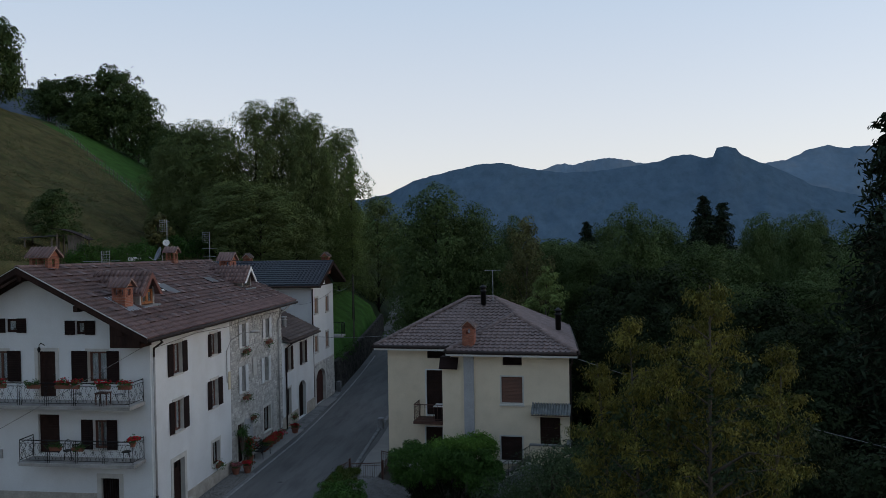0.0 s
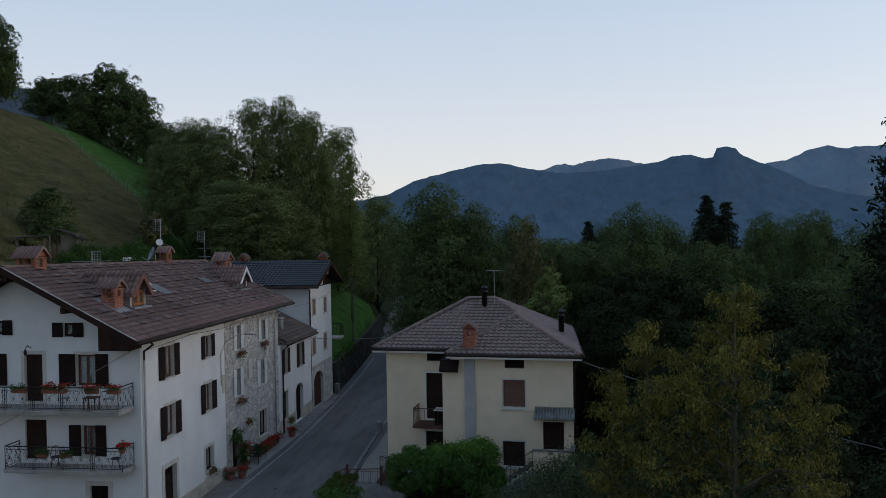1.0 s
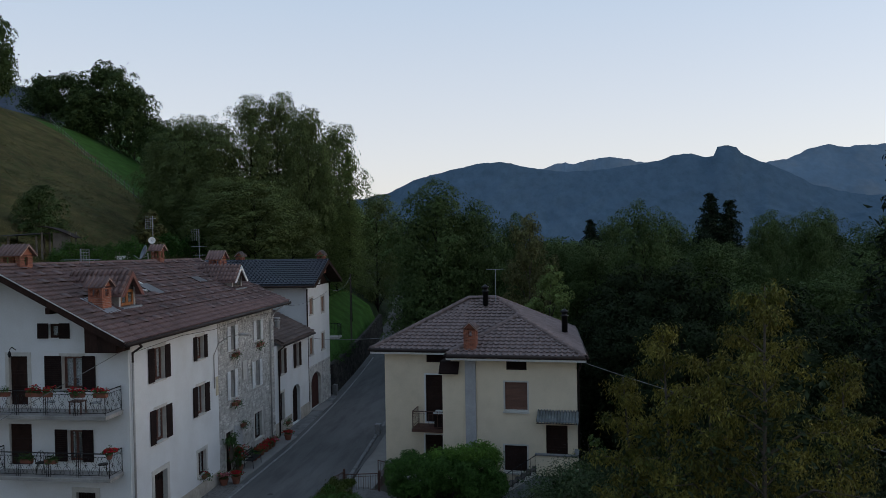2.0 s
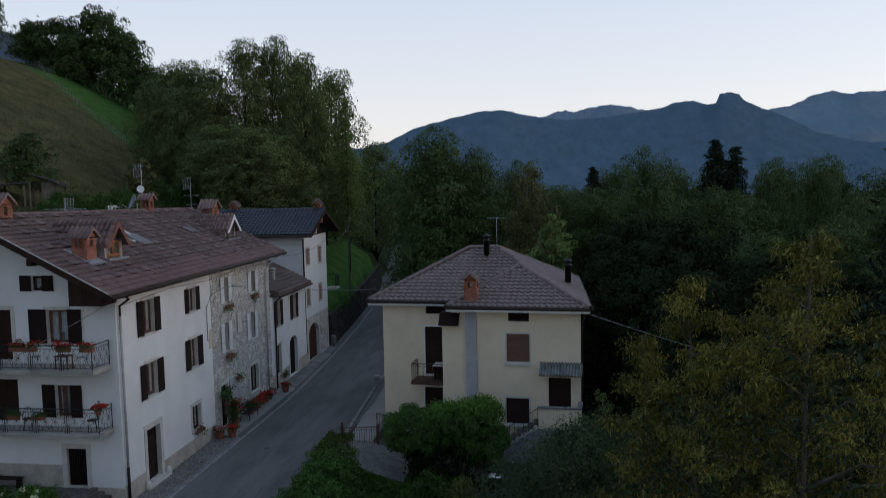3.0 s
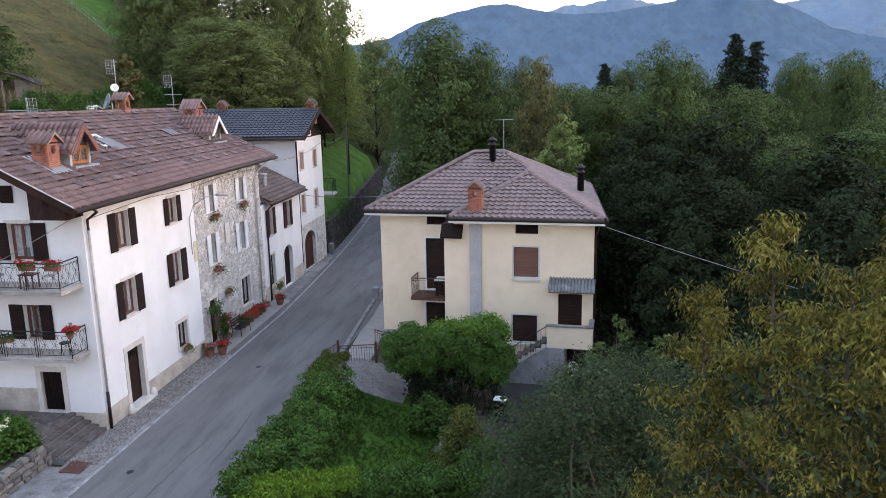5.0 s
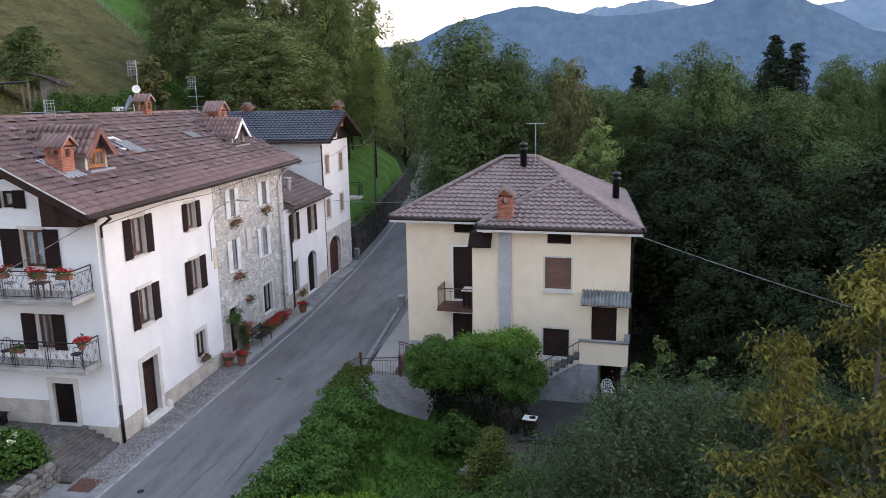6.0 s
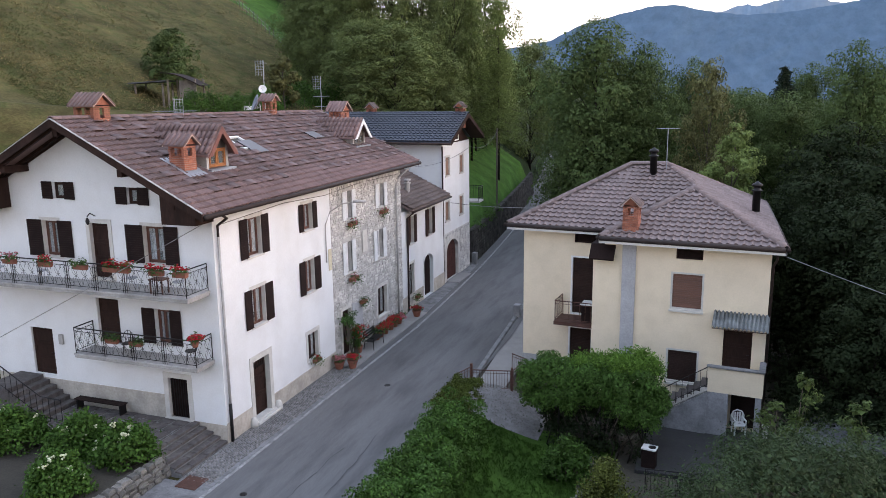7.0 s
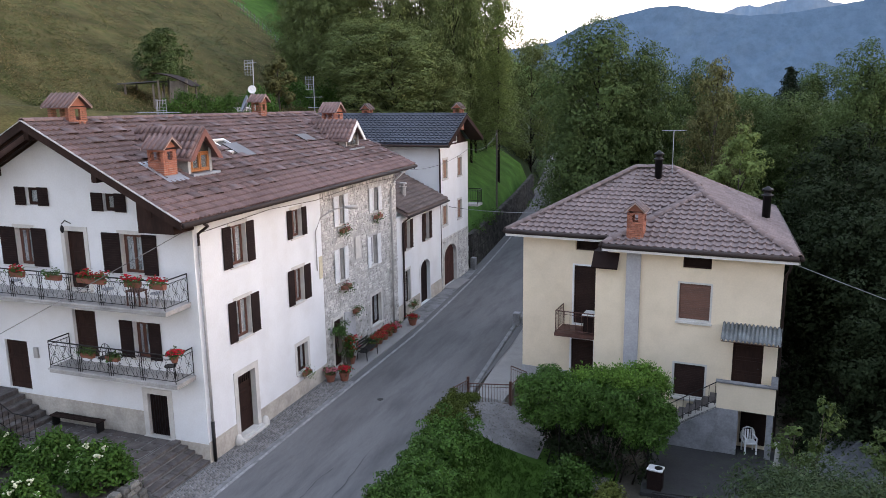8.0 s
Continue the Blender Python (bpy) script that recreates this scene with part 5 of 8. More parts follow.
sf.add([(x, y, EZ - 0.225) for x, y in outer], [tuple(range(6))[::-1]])
part("soffit", sf, M_FASCIA, yroof, "white soffit")
gt = Shape()
for (x0, y0), (x1, y1) in zip(outer, outer[1:] + outer[:1]):
    dx, dy = x1 - x0, y1 - y0
    ln = math.hypot(dx, dy)
    nx, ny = dy / ln * 0.09, -dx / ln * 0.09
    gt.tube([(x0 + nx, y0 + ny, EZ - 0.02), (x1 + nx, y1 + ny, EZ - 0.02)], 0.1, 8)
part("gutter", gt, M_PIPE, yellow_house, "dark brown metal gutter", smooth=True)
part("downpipe", Shape().tube([(0.22, -0.45, 6.6), (0.2, -0.2, 6.3), (0.08, 0.1, 6.0), (0.08, 0.1, -1.6)], 0.05, 8), M_PIPE, yellow_house, smooth=True)
idl = lambda x, y, z: (x, y, z)
gabled_chimney(yellow_house, idl, -5.5, 0.2, 6.75, 0.66, 0.6, 1.4, M_TILE_R, 7, "y", 0.0)
for (u, v, z0, z1) in ((-5.6, 5.7, 8.8, 10.1), (-0.9, 4.9, 7.4, 8.75)):
    fl = part("flue_pipe", Shape().lathe([(0.17, 0), (0.17, z1 - z0 - 0.42), (0.24, z1 - z0 - 0.42), (0.24, z1 - z0 - 0.38), (0.15, z1 - z0 - 0.36), (0.15, z1 - z0 - 0.2), (0.24, z1 - z0 - 0.2), (0.22, z1 - z0 - 0.12), (0.1, z1 - z0 - 0.06), (0.04, z1 - z0)], (u, v, z0), 12), M_IRON, yellow_house, "dark metal flue with cowl", smooth=True)
# little balcony in the recess
bal = part("balcony", Shape().box(-8.85, -7.03, 0.35, 1.66, 2.5, 2.66), M_RUST, yellow_house, "small balcony with brown painted rails")
rail_panel(idl, (-8.8, 0.4, 2.66), (-7.05, 0.4, 2.66), 0.95, M_RUST, bal, curls=False, gap=0.25)
rail_panel(idl, (-8.8, 1.6, 2.66), (-8.8, 0.4, 2.66), 0.95, M_RUST, bal, curls=False, gap=0.14)
aw = Shape().prism([(-0.42, 5.86), (0.0, 6.42), (1.6, 6.42), (1.6, 6.36), (0.0, 6.36), (-0.4, 5.8)], -7.13, -6.56, "x").prism([(-0.42, 5.86), (0.0, 6.42), (0.0, 6.36), (-0.4, 5.8)], -6.56, -6.08, "x")
part("awning", aw, M_BLACKWOOD, yellow_house, "small dark slanted awning")
# porch with canopy and stair
cn = Shape()
n = 113
for k in range(n):
    for q, (yy, zz) in enumerate(((0.0, 3.98), (-0.9, 3.56))):
        cn.v.append((-2.0 + 2.1 * k / (n - 1), yy, zz + 0.05 * math.sin(2 * math.pi * k / 8)))
cn.f = [(2 * k, 2 * k + 2, 2 * k + 3, 2 * k + 1) for k in range(n - 1)]
can = part("canopy", cn, M_CORRUGATED, yellow_house, "corrugated sheet canopy over the entrance", smooth=True)
sol = can.modifiers.new("thick", "SOLIDIFY")
sol.thickness = 0.012
part("canopy_frame", Shape().tube([(-1.95, 0, 3.92), (-1.95, -0.86, 3.5)], 0.02, 5).tube([(0.0, 0, 3.92), (0.0, -0.86, 3.5)], 0.02, 5).tube([(-2.0, -0.84, 3.5), (0.05, -0.84, 3.5)], 0.02, 5), M_RUST, can)
po = part("porch", Shape().box(-2.0, 0.05, -1.2, 0, 0.95, 1.3).box(-2.0, 0.05, -1.2, -1.06, 1.3, 1.98).box(-0.09, 0.05, -1.06, 0, 1.3, 1.98), M_CREAM, yellow_house, "raised cream porch with parapet")
part("coping", Shape().box(-2.06, 0.1, -1.27, -1.02, 1.98, 2.05).box(-0.14, 0.1, -1.02, 0, 1.98, 2.05), M_CEMENT, po, bevel=0.01)
part("post", Shape().box(-0.2, 0.02, -1.15, -0.95, -1.8, 0.95), M_STAIRSIDE, po)
# added dark panel stands for the unlit opening under the porch
part("cellar_door", Shape().box(-1.15, -0.22, -0.04, -0.004, -0.84, 0.9), M_BLACKWOOD, po, "dark panel for the unlit opening under the porch", bevel=0.01)
stair = part("stair", Shape().prism([(-4.6, -1.8), (-2.0, -1.8), (-2.0, 1.0), (-4.6, -0.75)], -1.19, -0.16, "y"), M_CEMENT, yellow_house, "concrete outside stair")
for k in range(9):
    step = part("step", Shape().box(-2.0 - 0.29 * (k + 1), -2.0 - 0.29 * k, -1.19, -0.15, 0.9 - 0.2 * (k + 1), 1.3 - 0.2 * (k + 1)), M_TRIM, stair, bevel=0.01)
    part("tread", Shape().box(-2.0 - 0.29 * (k + 1) - 0.02, -2.0 - 0.29 * k - 0.005, -1.17, -0.16, 1.304 - 0.2 * (k + 1), 1.335 - 0.2 * (k + 1)), M_STEP, step)
part("stair_side", Shape().prism([(-4.7, -1.8), (-2.0, -1.8), (-2.0, 0.93), (-4.7, -0.95)], -1.26, -1.2, "y"), M_STAIRSIDE, yellow_house, "grey rendered stair side")
part("side_wall", Shape().box(-2.0, -1.2, -1.2, -1.0, -1.8, 0.95), M_STAIRSIDE, yellow_house)
rl = part("stair_railing", Shape().tube([(-2.0, -1.2, 1.99), (-4.65, -1.2, 0.18)], 0.02, 6), M_IRON, yellow_house, "thin black iron stair railing")
part("rail", Shape().tube([(-2.0, -1.2, 1.25), (-4.65, -1.2, -0.56)], 0.014, 6), M_IRON, rl)
for k in range(12):
    u, z = -2.05 - 0.23 * k, 1.25 - 0.69 * 0.23 * k
    part("baluster", Shape().tube([(u, -1.2, z - 0.2), (u, -1.2, z + 0.72)], 0.01, 4), M_IRON, rl)
# ---- trees ----
def stand(tree, x, y, scale=1.0, turn=0.0, sink=0.4, z=None, copy=True, tall=None):
    """Puts a tree, or a copy of it, on the ground."""
    zz = (ground_height(x, y) if z is None else z) - sink
    m = Matrix.LocRotScale((x, y, zz), Euler((0, 0, radians(turn))), (scale, scale, tall or scale))
    if copy:
        return copy_thing(tree, m @ Matrix.Diagonal((*[1 / c for c in tree.scale], 1)))
    tree.matrix_basis = m
    return tree


def crown_at(tree, x, y, top, radius, size, turn=0.0, copy=True):
    """Stands a tree of size (height, radius) so that its top and its girth come out as given."""
    foot = ground_height(x, y) - 0.4
    return stand(tree, x, y, radius / size[1], turn, copy=copy, tall=(top - foot) / size[0])


# large broad-leaved trees on the hill side
HILL, CREST = (19, 6.6), (17, 9.0)
hill_tree = broad_tree("tall dense broad-leaved tree on the slope behind the houses", 19, 6.6, M_TREE_B, 11, 0.25, 480, 58, 0.03, 24, bark=M_BARK_DK)
for k, (x, y, top, r, turn) in enumerate(((-33.5, 85, 28.8, 4.9, 0), (-42, 86, 27.4, 4.6, 100), (-37.6, 84, 26.2, 4.6, 200), (-30.6, 86, 29.2, 4.0, 20), (-27, 86, 27.6, 3.5, 150), (-46, 88, 24.5, 3.6, 310),
                                          (-34.5, 79, 19.5, 4.6, 75), (-30, 77, 19.0, 5.2, 140), (-27.5, 81, 17.0, 4.0, 250), (-28, 96, 20.0, 4.4, 30), (-27.5, 99, 27.5, 4.6, 110), (-32, 98, 29.0, 5.0, 210), (-33, 104, 20, 5.0, 75), (-25, 112, 19, 5.2, 140))):
    crown_at(hill_tree, x, y, top, r, HILL, turn, k > 0)
crest_tree = broad_tree("dark crowned tree on the meadow crest", 17, 9.0, M_TREE, 12, 0.55, 240, 44, 0.06, 18)
for k, (x, y, top, r, turn) in enumerate(((-103.5, 148, 47.3, 4.6, 0), (-97.5, 148, 47.4, 5.4, 120), (-89.5, 149, 49.0, 6.6, 220), (-83.5, 148, 44.0, 5.2, 20), (-78.5, 148, 37.5, 4.4, 75), (-94, 120, 51.8, 5.2, 10),
                                          (-93, 147, 44, 6.0, 310), (-71, 140, 34, 5.0, 150), (-63, 128, 31.5, 4.6, 90), (-55, 115, 29, 4.6, 30), (-50, 102, 27, 4.2, 200))):
    crown_at(crest_tree, x, y, top, r, CREST, turn, k > 0)
larch = conifer("feathery light green larch beside the road bend", 20, 3.6, M_TREE_L, 13, 0.17, 50, 32, 0.24, M_BARK_DK, 0.85, (0.5, 1.1), 4)
for k, (x, y, top, r, turn) in enumerate(((-25.2, 86, 24.0, 2.9, 0), (-22.4, 86.5, 23.0, 3.1, 140), (-26.6, 92, 22.5, 3.0, 40), (-28.2, 89, 22.5, 2.8, 250))):
    crown_at(larch, x, y, top, r, (20, 3.6), turn, k > 0)
meadow_bush = broad_tree("lone dark bush on the dry meadow", 5.2, 2.3, M_TREE, 14, 0.14, 230, 52, 0.03, 12, inner=200)
stand(meadow_bush, -43.8, 62, 1.03, 0, sink=1.2, copy=False)
yard_bush = broad_tree("yellowing small tree beside the kitchen garden", 4.6, 1.5, M_TREE_O, 15, 0.18, 90, 44, 0.2, 6)
stand(yard_bush, -38, 70, 1.1, 0, copy=False)

# wood beyond the yellow house
WOOD, LEAFY, OLIVE = (18, 6.3), (13.5, 4.4), (15.5, 3.9)
wood = broad_tree("large dark green tree behind the yellow house", 18, 6.3, M_TREE, 21, 0.23, 520, 62, 0.03, 24, bark=M_BARK_DK)
for k, (x, y, top, r, turn) in enumerate(((-9.7, 69, 17.2, 5.4, 0), (-6.8, 71, 15.4, 4.0, 130), (-3.4, 77, 14.4, 3.6, 40), (1.8, 76, 12.0, 3.8, 260), (-12.0, 73.5, 11.0, 3.4, 60), (-9.5, 81, 14.0, 4.6, 90), (8.2, 66, 14.9, 4.0, 200), (4.6, 73, 11.8, 4.2, 300), (13.5, 70, 11.6, 4.6, 30), (17.5, 77, 11.2, 4.8, 170),
                                          (26, 80, 13.9, 3.4, 250), (14, 58, 8.5, 4.4, 45), (20, 60, 9.5, 4.8, 115), (1, 88, 11.5, 5.0, 330), (12, 93, 11.5, 5.2, 190), (-19, 118, 15.5, 6.0, 20), (-11.5, 96, 13.0, 4.4, 200), (25, 95, 13.8, 3.2, 80), (33, 82, 13.4, 5.0, 10), (42, 92, 14, 6.5, 215), (27, 68, 10.5, 4.6, 280), (33, 66, 12.5, 5.0, 100), (8, 104, 14.4, 4.6, 60), (16.5, 110, 14.2, 5.0, 140), (29.5, 104, 14.6, 5.0, 220), (36.5, 108, 14.8, 5.4, 320), (23, 112, 14.4, 4.6, 10))):
    crown_at(wood, x, y, top, r, WOOD, turn, k > 0)
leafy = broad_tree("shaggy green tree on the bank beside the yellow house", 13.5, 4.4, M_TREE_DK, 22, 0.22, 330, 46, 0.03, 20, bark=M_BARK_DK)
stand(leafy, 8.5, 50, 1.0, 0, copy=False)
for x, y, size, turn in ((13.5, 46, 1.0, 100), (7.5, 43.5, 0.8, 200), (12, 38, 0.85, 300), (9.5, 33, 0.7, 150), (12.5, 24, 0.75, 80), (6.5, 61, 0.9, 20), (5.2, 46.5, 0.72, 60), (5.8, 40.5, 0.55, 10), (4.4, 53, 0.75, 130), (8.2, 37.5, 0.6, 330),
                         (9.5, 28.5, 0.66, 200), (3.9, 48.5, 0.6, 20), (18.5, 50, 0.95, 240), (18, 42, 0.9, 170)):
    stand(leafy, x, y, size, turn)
olive = broad_tree("olive-tinted tree with thinning leaves behind the roof", 15.5, 3.9, M_TREE_O, 23, 0.2, 330, 46, 0.05, 18)
crown_at(olive, -1.3, 66, 14.5, 2.6, OLIVE, 0, False)
young = broad_tree("young bright green tree behind the tiled roof", 11, 2.4, M_TREE_L, 25, 0.17, 200, 44, 0.05, 12)
crown_at(young, 0.4, 60, 10.3, 2.5, (11, 2.4), 40, False)
fir = conifer("dark spruce standing above the wood", 24, 4.6, M_FIR, 31)
for k, (x, y, top, r, turn) in enumerate(((20.3, 100, 17.9, 4.2, 0), (22.6, 100, 17.0, 4.0, 70), (5.3, 95, 14.8, 3.0, 20), (17.6, 38, 19.2, 4.4, 110), (24.5, 52.5, 16.5, 4.4, 40), (29, 47, 14.5, 4.0, 160))):
    crown_at(fir, x, y, top, r, (24, 4.6), turn, k > 0)
far_wood = broad_tree("distant dark tree of the valley wood", 16, 7.5, M_TREE, 24, 0.45, 200, 34, 0.05, 14)
rngf = random.Random(5)
stand(far_wood, 45, 110, 1.0, 0, copy=False)
for k in range(16):
    stand(far_wood, rngf.uniform(0, 110), rngf.uniform(104, 190), rngf.uniform(0.75, 1.05), rngf.uniform(0, 360))

# near trees
def walnut_tree(label, leaders, low, seed):
    """A walnut of several slim stems, each ending in a leader; sprays of long drooping leaflets hang from the bough ends."""
    rng = np.random.default_rng(seed)
    tree = thing("tree", label=label, category="tree")
    boughs, cs, sp, outward, inner = Shape(), [], [], [], []
    for x, y, top, wide in leaders:
        stem = [(x * 0.25, y * 0.25, -0.6), (x * 0.5, y * 0.5, top * 0.35), (x * 0.85, y * 0.85, top * 0.68), (x, y, top)]
        part("trunk", Shape().tube(stem, 0.1, 7, 0.012), M_BARK, tree, "slim grey stem", smooth=True)
        n = int(6.0 * (top - low))
        for k in range(n):
            q = (k + rng.uniform()) / n
            d = (top - low) * q
            a = 2.4 * k + rng.uniform(-0.5, 0.5)
            r = (0.1 + wide * min(1.0, d / 4.6) ** 0.85) * rng.uniform(0.55, 1.2)
            f = np.interp(top - d, [p[2] for p in stem], [0, 1, 2, 3])
            i = min(2, int(f))
            ax = np.array(stem[i]) + (np.array(stem[i + 1]) - np.array(stem[i])) * (f - i)
            root = ax - [0, 0, 0.3 * r]
            tip = ax + np.array([math.cos(a) * r, math.sin(a) * r, 0.05 + 0.1 * r])
            mid = (tip + root) / 2 + [0, 0, 0.16 * r]
            boughs.tube([tuple(root), tuple(mid), tuple(tip)], 0.012 + 0.014 * r, 4, 0.005, cap=False)
            for j in range(4):
                u = (0.42, 0.66, 0.85, 1.02)[j] + rng.uniform(-0.06, 0.06)
                cs.append(mid + (tip - mid) * (2 * u - 1) + rng.normal(0, 0.05 + 0.05 * r, 3) - [0, 0, 0.05])
                sp.append(rng.uniform(0.13, 0.22) + 0.02 * r)
                outward.append(np.array([math.cos(a), math.sin(a), 0.3]))
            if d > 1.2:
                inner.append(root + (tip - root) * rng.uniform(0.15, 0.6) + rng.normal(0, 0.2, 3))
    part("branchwork", boughs, M_BARK, tree)["kind"] = "stuff"
    part("crown", leaf_mesh("crown", cs, sp, 100, 0.08, M_WALNUT, rng, 1.1, 0.3, outward), M_WALNUT, tree, "yellowing drooping leaf sprays")
    part("inner_leaves", leaf_mesh("inner_leaves", inner, np.full(len(inner), 0.45), 46, 0.13, M_WALNUT_IN, rng, 0.5, 0.4), M_WALNUT_IN, tree, "green inner leaves, the crown's shade in their colour")
    return tree


walnut = walnut_tree("walnut tree with yellowing drooping leaves", ((0.0, -1.2, 14.1, 1.75), (-1.3, 0.3, 13.2, 1.45), (-1.9, 1.1, 12.3, 1.15), (1.7, 0.4, 12.7, 1.5), (0.4, 1.0, 13.3, 1.5), (-0.7, -0.5, 12.9, 1.5)), 5.2, 5)
stand(walnut, 3.6, 13.2, 1.0, 0, z=-1.5, copy=False)
shrub_tree = broad_tree("tall blue-green shrub in the garden", 8.2, 2.9, M_SHRUB, 6, 0.09, 620, 100, 0.05, 22, 0.34, 0.25, 60, shell=False)
stand(shrub_tree, 0.7, 22.4, 1.02, 0, z=-1.6, copy=False)
low_shrub = broad_tree("broad blue-green shrub in the garden", 6.0, 2.4, M_SHRUB, 16, 0.09, 460, 70, 0.05, 16, 0.34, 0.25, 20, shell=False)
for x, y, k, turn, z in ((-1.4, 21.6, 0.85, 60, -1.6), (2.7, 24.6, 1.2, 140, -1.2), (4.9, 25.6, 1.3, 200, -1.6), (2.4, 19.6, 1.05, 240, -2.0), (6.7, 29.0, 1.1, 100, -2.0), (1.3, 25.8, 1.1, 20, -1.2), (-0.6, 24.4, 0.75, 80, -1.6)):
    stand(low_shrub, x, y, k, turn, z=z, copy=x > -1.3)
M_SAPLING = material("fresh_sapling_leaves", (0.062, 0.095, 0.028), 0.6, 0.25, 0.8, 8, 0, island=0.4, through_light=0.25)
sapling = broad_tree("slender sapling with feathery green sprays", 6.6, 0.75, M_SAPLING, 26, 0.12, 46, 34, 0.25, 9, 0.32, 0.5, inner=20, shell=False)
for k, (x, y, top, turn) in enumerate(((1.85, 28.4, 5.6, 0), (1.4, 29.6, 4.3, 140), (3.4, 29.0, 4.8, 200))):
    crown_at(sapling, x, y, top, 0.75 + 0.12 * k, (6.6, 0.75), turn, k > 0)
# ---- low white house between the two larger ones ----
low_house = thing("house", (-17.5, 47.5, 0), 0, "low white house with brown shutters and tiled lean roof", "house")
def low_w(a, d, z):
    return (d, a - 47.5, z)
lh = [(49.15, 49.85, 3.95, 5.6), (52.25, 53.0, 3.95, 5.6), (49.0, 49.8, 0.8, 2.75), (51.45, 53.05, 0.05, 2.75)]
facade("wall", low_w, 47.52, 55.28, -0.4, 6.0, lh, 0.4, M_WHITE, low_house)
part("wall", Shape().box(-6.5, -0.4, 0.02, 0.4, -0.4, 6.0), M_WHITE, low_house)
part("wall", Shape().box(-6.5, -6.1, 0.4, 7.7, -0.4, 6.0), M_WHITE, low_house)
for a0, a1, z0, z1 in lh[:2]:
    window(low_house, low_w, a0, a1, z0, z1, M_REDWOOD, (0.42, 0.42), M_WOOD, M_TRIM, True, M_TRIM)
window(low_house, low_w, *lh[2], M_WOOD, None, None, M_TRIM, False, M_TRIM)


def arched_door(parent, lay, a0, a1, z0, z1, wall_mat, leaf_mat, trim_mat, label, deep=0.22):
    """A pair of door leaves under a round arch, with the masonry filled in round the arch and a stone surround."""
    c, r = (a0 + a1) / 2, (a1 - a0) / 2
    zs = z1 - r * 0.62
    arc = [(c + r * math.cos(math.pi * k / 12), zs + (z1 - zs) * math.sin(math.pi * k / 12)) for k in range(13)]
    d = Shape(lay)
    poly = [(a0, z0), (a1, z0)] + arc
    n = len(poly)
    d.add([(a, -deep, z) for a, z in poly] + [(a, -deep - 0.06, z) for a, z in poly], [tuple(range(n)), tuple(range(n, 2 * n))[::-1]])
    leaf = part("door", d, leaf_mat, parent, label)
    for k in range(8):
        a = a0 + (a1 - a0) * k / 8
        part("board", Shape(lay).box(a + 0.012, a + (a1 - a0) / 8 - 0.012, -deep, -deep + 0.02, z0 + 0.03, zs), leaf_mat, leaf)
    f = Shape(lay)
    t = Shape(lay)
    for (p0, q0), (p1, q1) in zip(arc, arc[1:]):
        f.add([(p0, 0, q0), (p1, 0, q1), (p1, 0, z1), (p0, 0, z1), (p0, -deep, q0), (p1, -deep, q1)], [(0, 3, 2, 1), (0, 1, 5, 4)])
        e0, e1 = (p0 + (p0 - c) * 0.16, q0 + (q0 - zs) * 0.22), (p1 + (p1 - c) * 0.16, q1 + (q1 - zs) * 0.22)
        t.add([(p0, 0.03, q0), (p1, 0.03, q1), (e1[0], 0.03, e1[1]), (e0[0], 0.03, e0[1]), (p0, -0.1, q0), (p1, -0.1, q1), (e1[0], 0.0, e1[1]), (e0[0], 0.0, e0[1])], [(0, 3, 2, 1), (0, 1, 5, 4), (3, 7, 6, 2)])
    t.box(a0 - r * 0.16, a0 + 0.006, -0.1, 0.03, z0, zs).box(a1 - 0.006, a1 + r * 0.16, -0.1, 0.03, z0, zs)
    part("arch_fill", f, wall_mat, leaf)
    part("surround", t, trim_mat, leaf, "stone arch surround")
    return leaf


arched_door(low_house, low_w, 51.45, 53.05, 0.05, 2.75, M_WHITE, M_BLACKWOOD, M_WHITE, "dark arched cellar door")
for b in ((47.55, 51.3, 0, 0.03, -0.4, 0.9), (53.2, 55.2, 0, 0.03, -0.4, 0.9)):
    on_wall("plinth", low_w, [b], M_PLINTH, low_house)
lroof = part("roof", Shape().prism([(0.5, 6.12), (-5.6, 9.1), (-5.6, 8.9), (0.5, 5.95)], 1.0, 7.75, "y"), M_TILE_B, low_house, "brown tiled lean roof")
tile_roof_plane(lroof, [(0.5, 1.0, 6.13), (0.5, 7.75, 6.13), (-5.6, 7.75, 9.11), (-5.6, 1.0, 9.11)], M_TILE_B, 0.3, 0.36, 0)
part("gutter", Shape().tube([(0.55, 1.0, 6.0), (0.55, 7.75, 6.0)], 0.07, 8), M_PIPE, low_house, smooth=True)
part("downpipe", Shape().tube([(0.5, 1.25, 5.95), (0.1, 1.2, 5.6), (0.08, 1.2, 0.0)], 0.055, 8), M_PIPE, low_house, "dark brown downpipe", smooth=True)
part("flue", Shape().lathe([(0.16, -0.3), (0.16, 0.35), (0.22, 0.36), (0.22, 0.42), (0.12, 0.44), (0.12, 0.55), (0.23, 0.56), (0.2, 0.64)], (-0.87, 3.65, 6.95), 10), M_CONCRETE, low_house, "small round concrete flue")

# ---- white house with the slate-blue roof ----
M_GARAGE = material("red_brown_garage_boards", (0.062, 0.024, 0.02), 0.75, 0.25, 2, 10, 0.1, spec=0.2)
M_TANWOOD = material("sun_bleached_brown_shutter", (0.24, 0.14, 0.10), 0.8, 0.2, 2, 10, 0.1, spec=0.15)
dark_house = thing("house", (-17.6, 55.3, 0), 0, "tall white house with slate-blue roof and stone ground floor", "house")
def dark_w(a, d, z):
    return (d, a - 55.3, z)
dh = [(56.0, 56.82, 7.25, 8.48), (59.0, 59.8, 7.15, 8.4), (55.9, 56.72, 4.2, 5.5), (58.9, 59.7, 4.2, 5.5), (56.0, 58.5, 0.0, 2.75)]
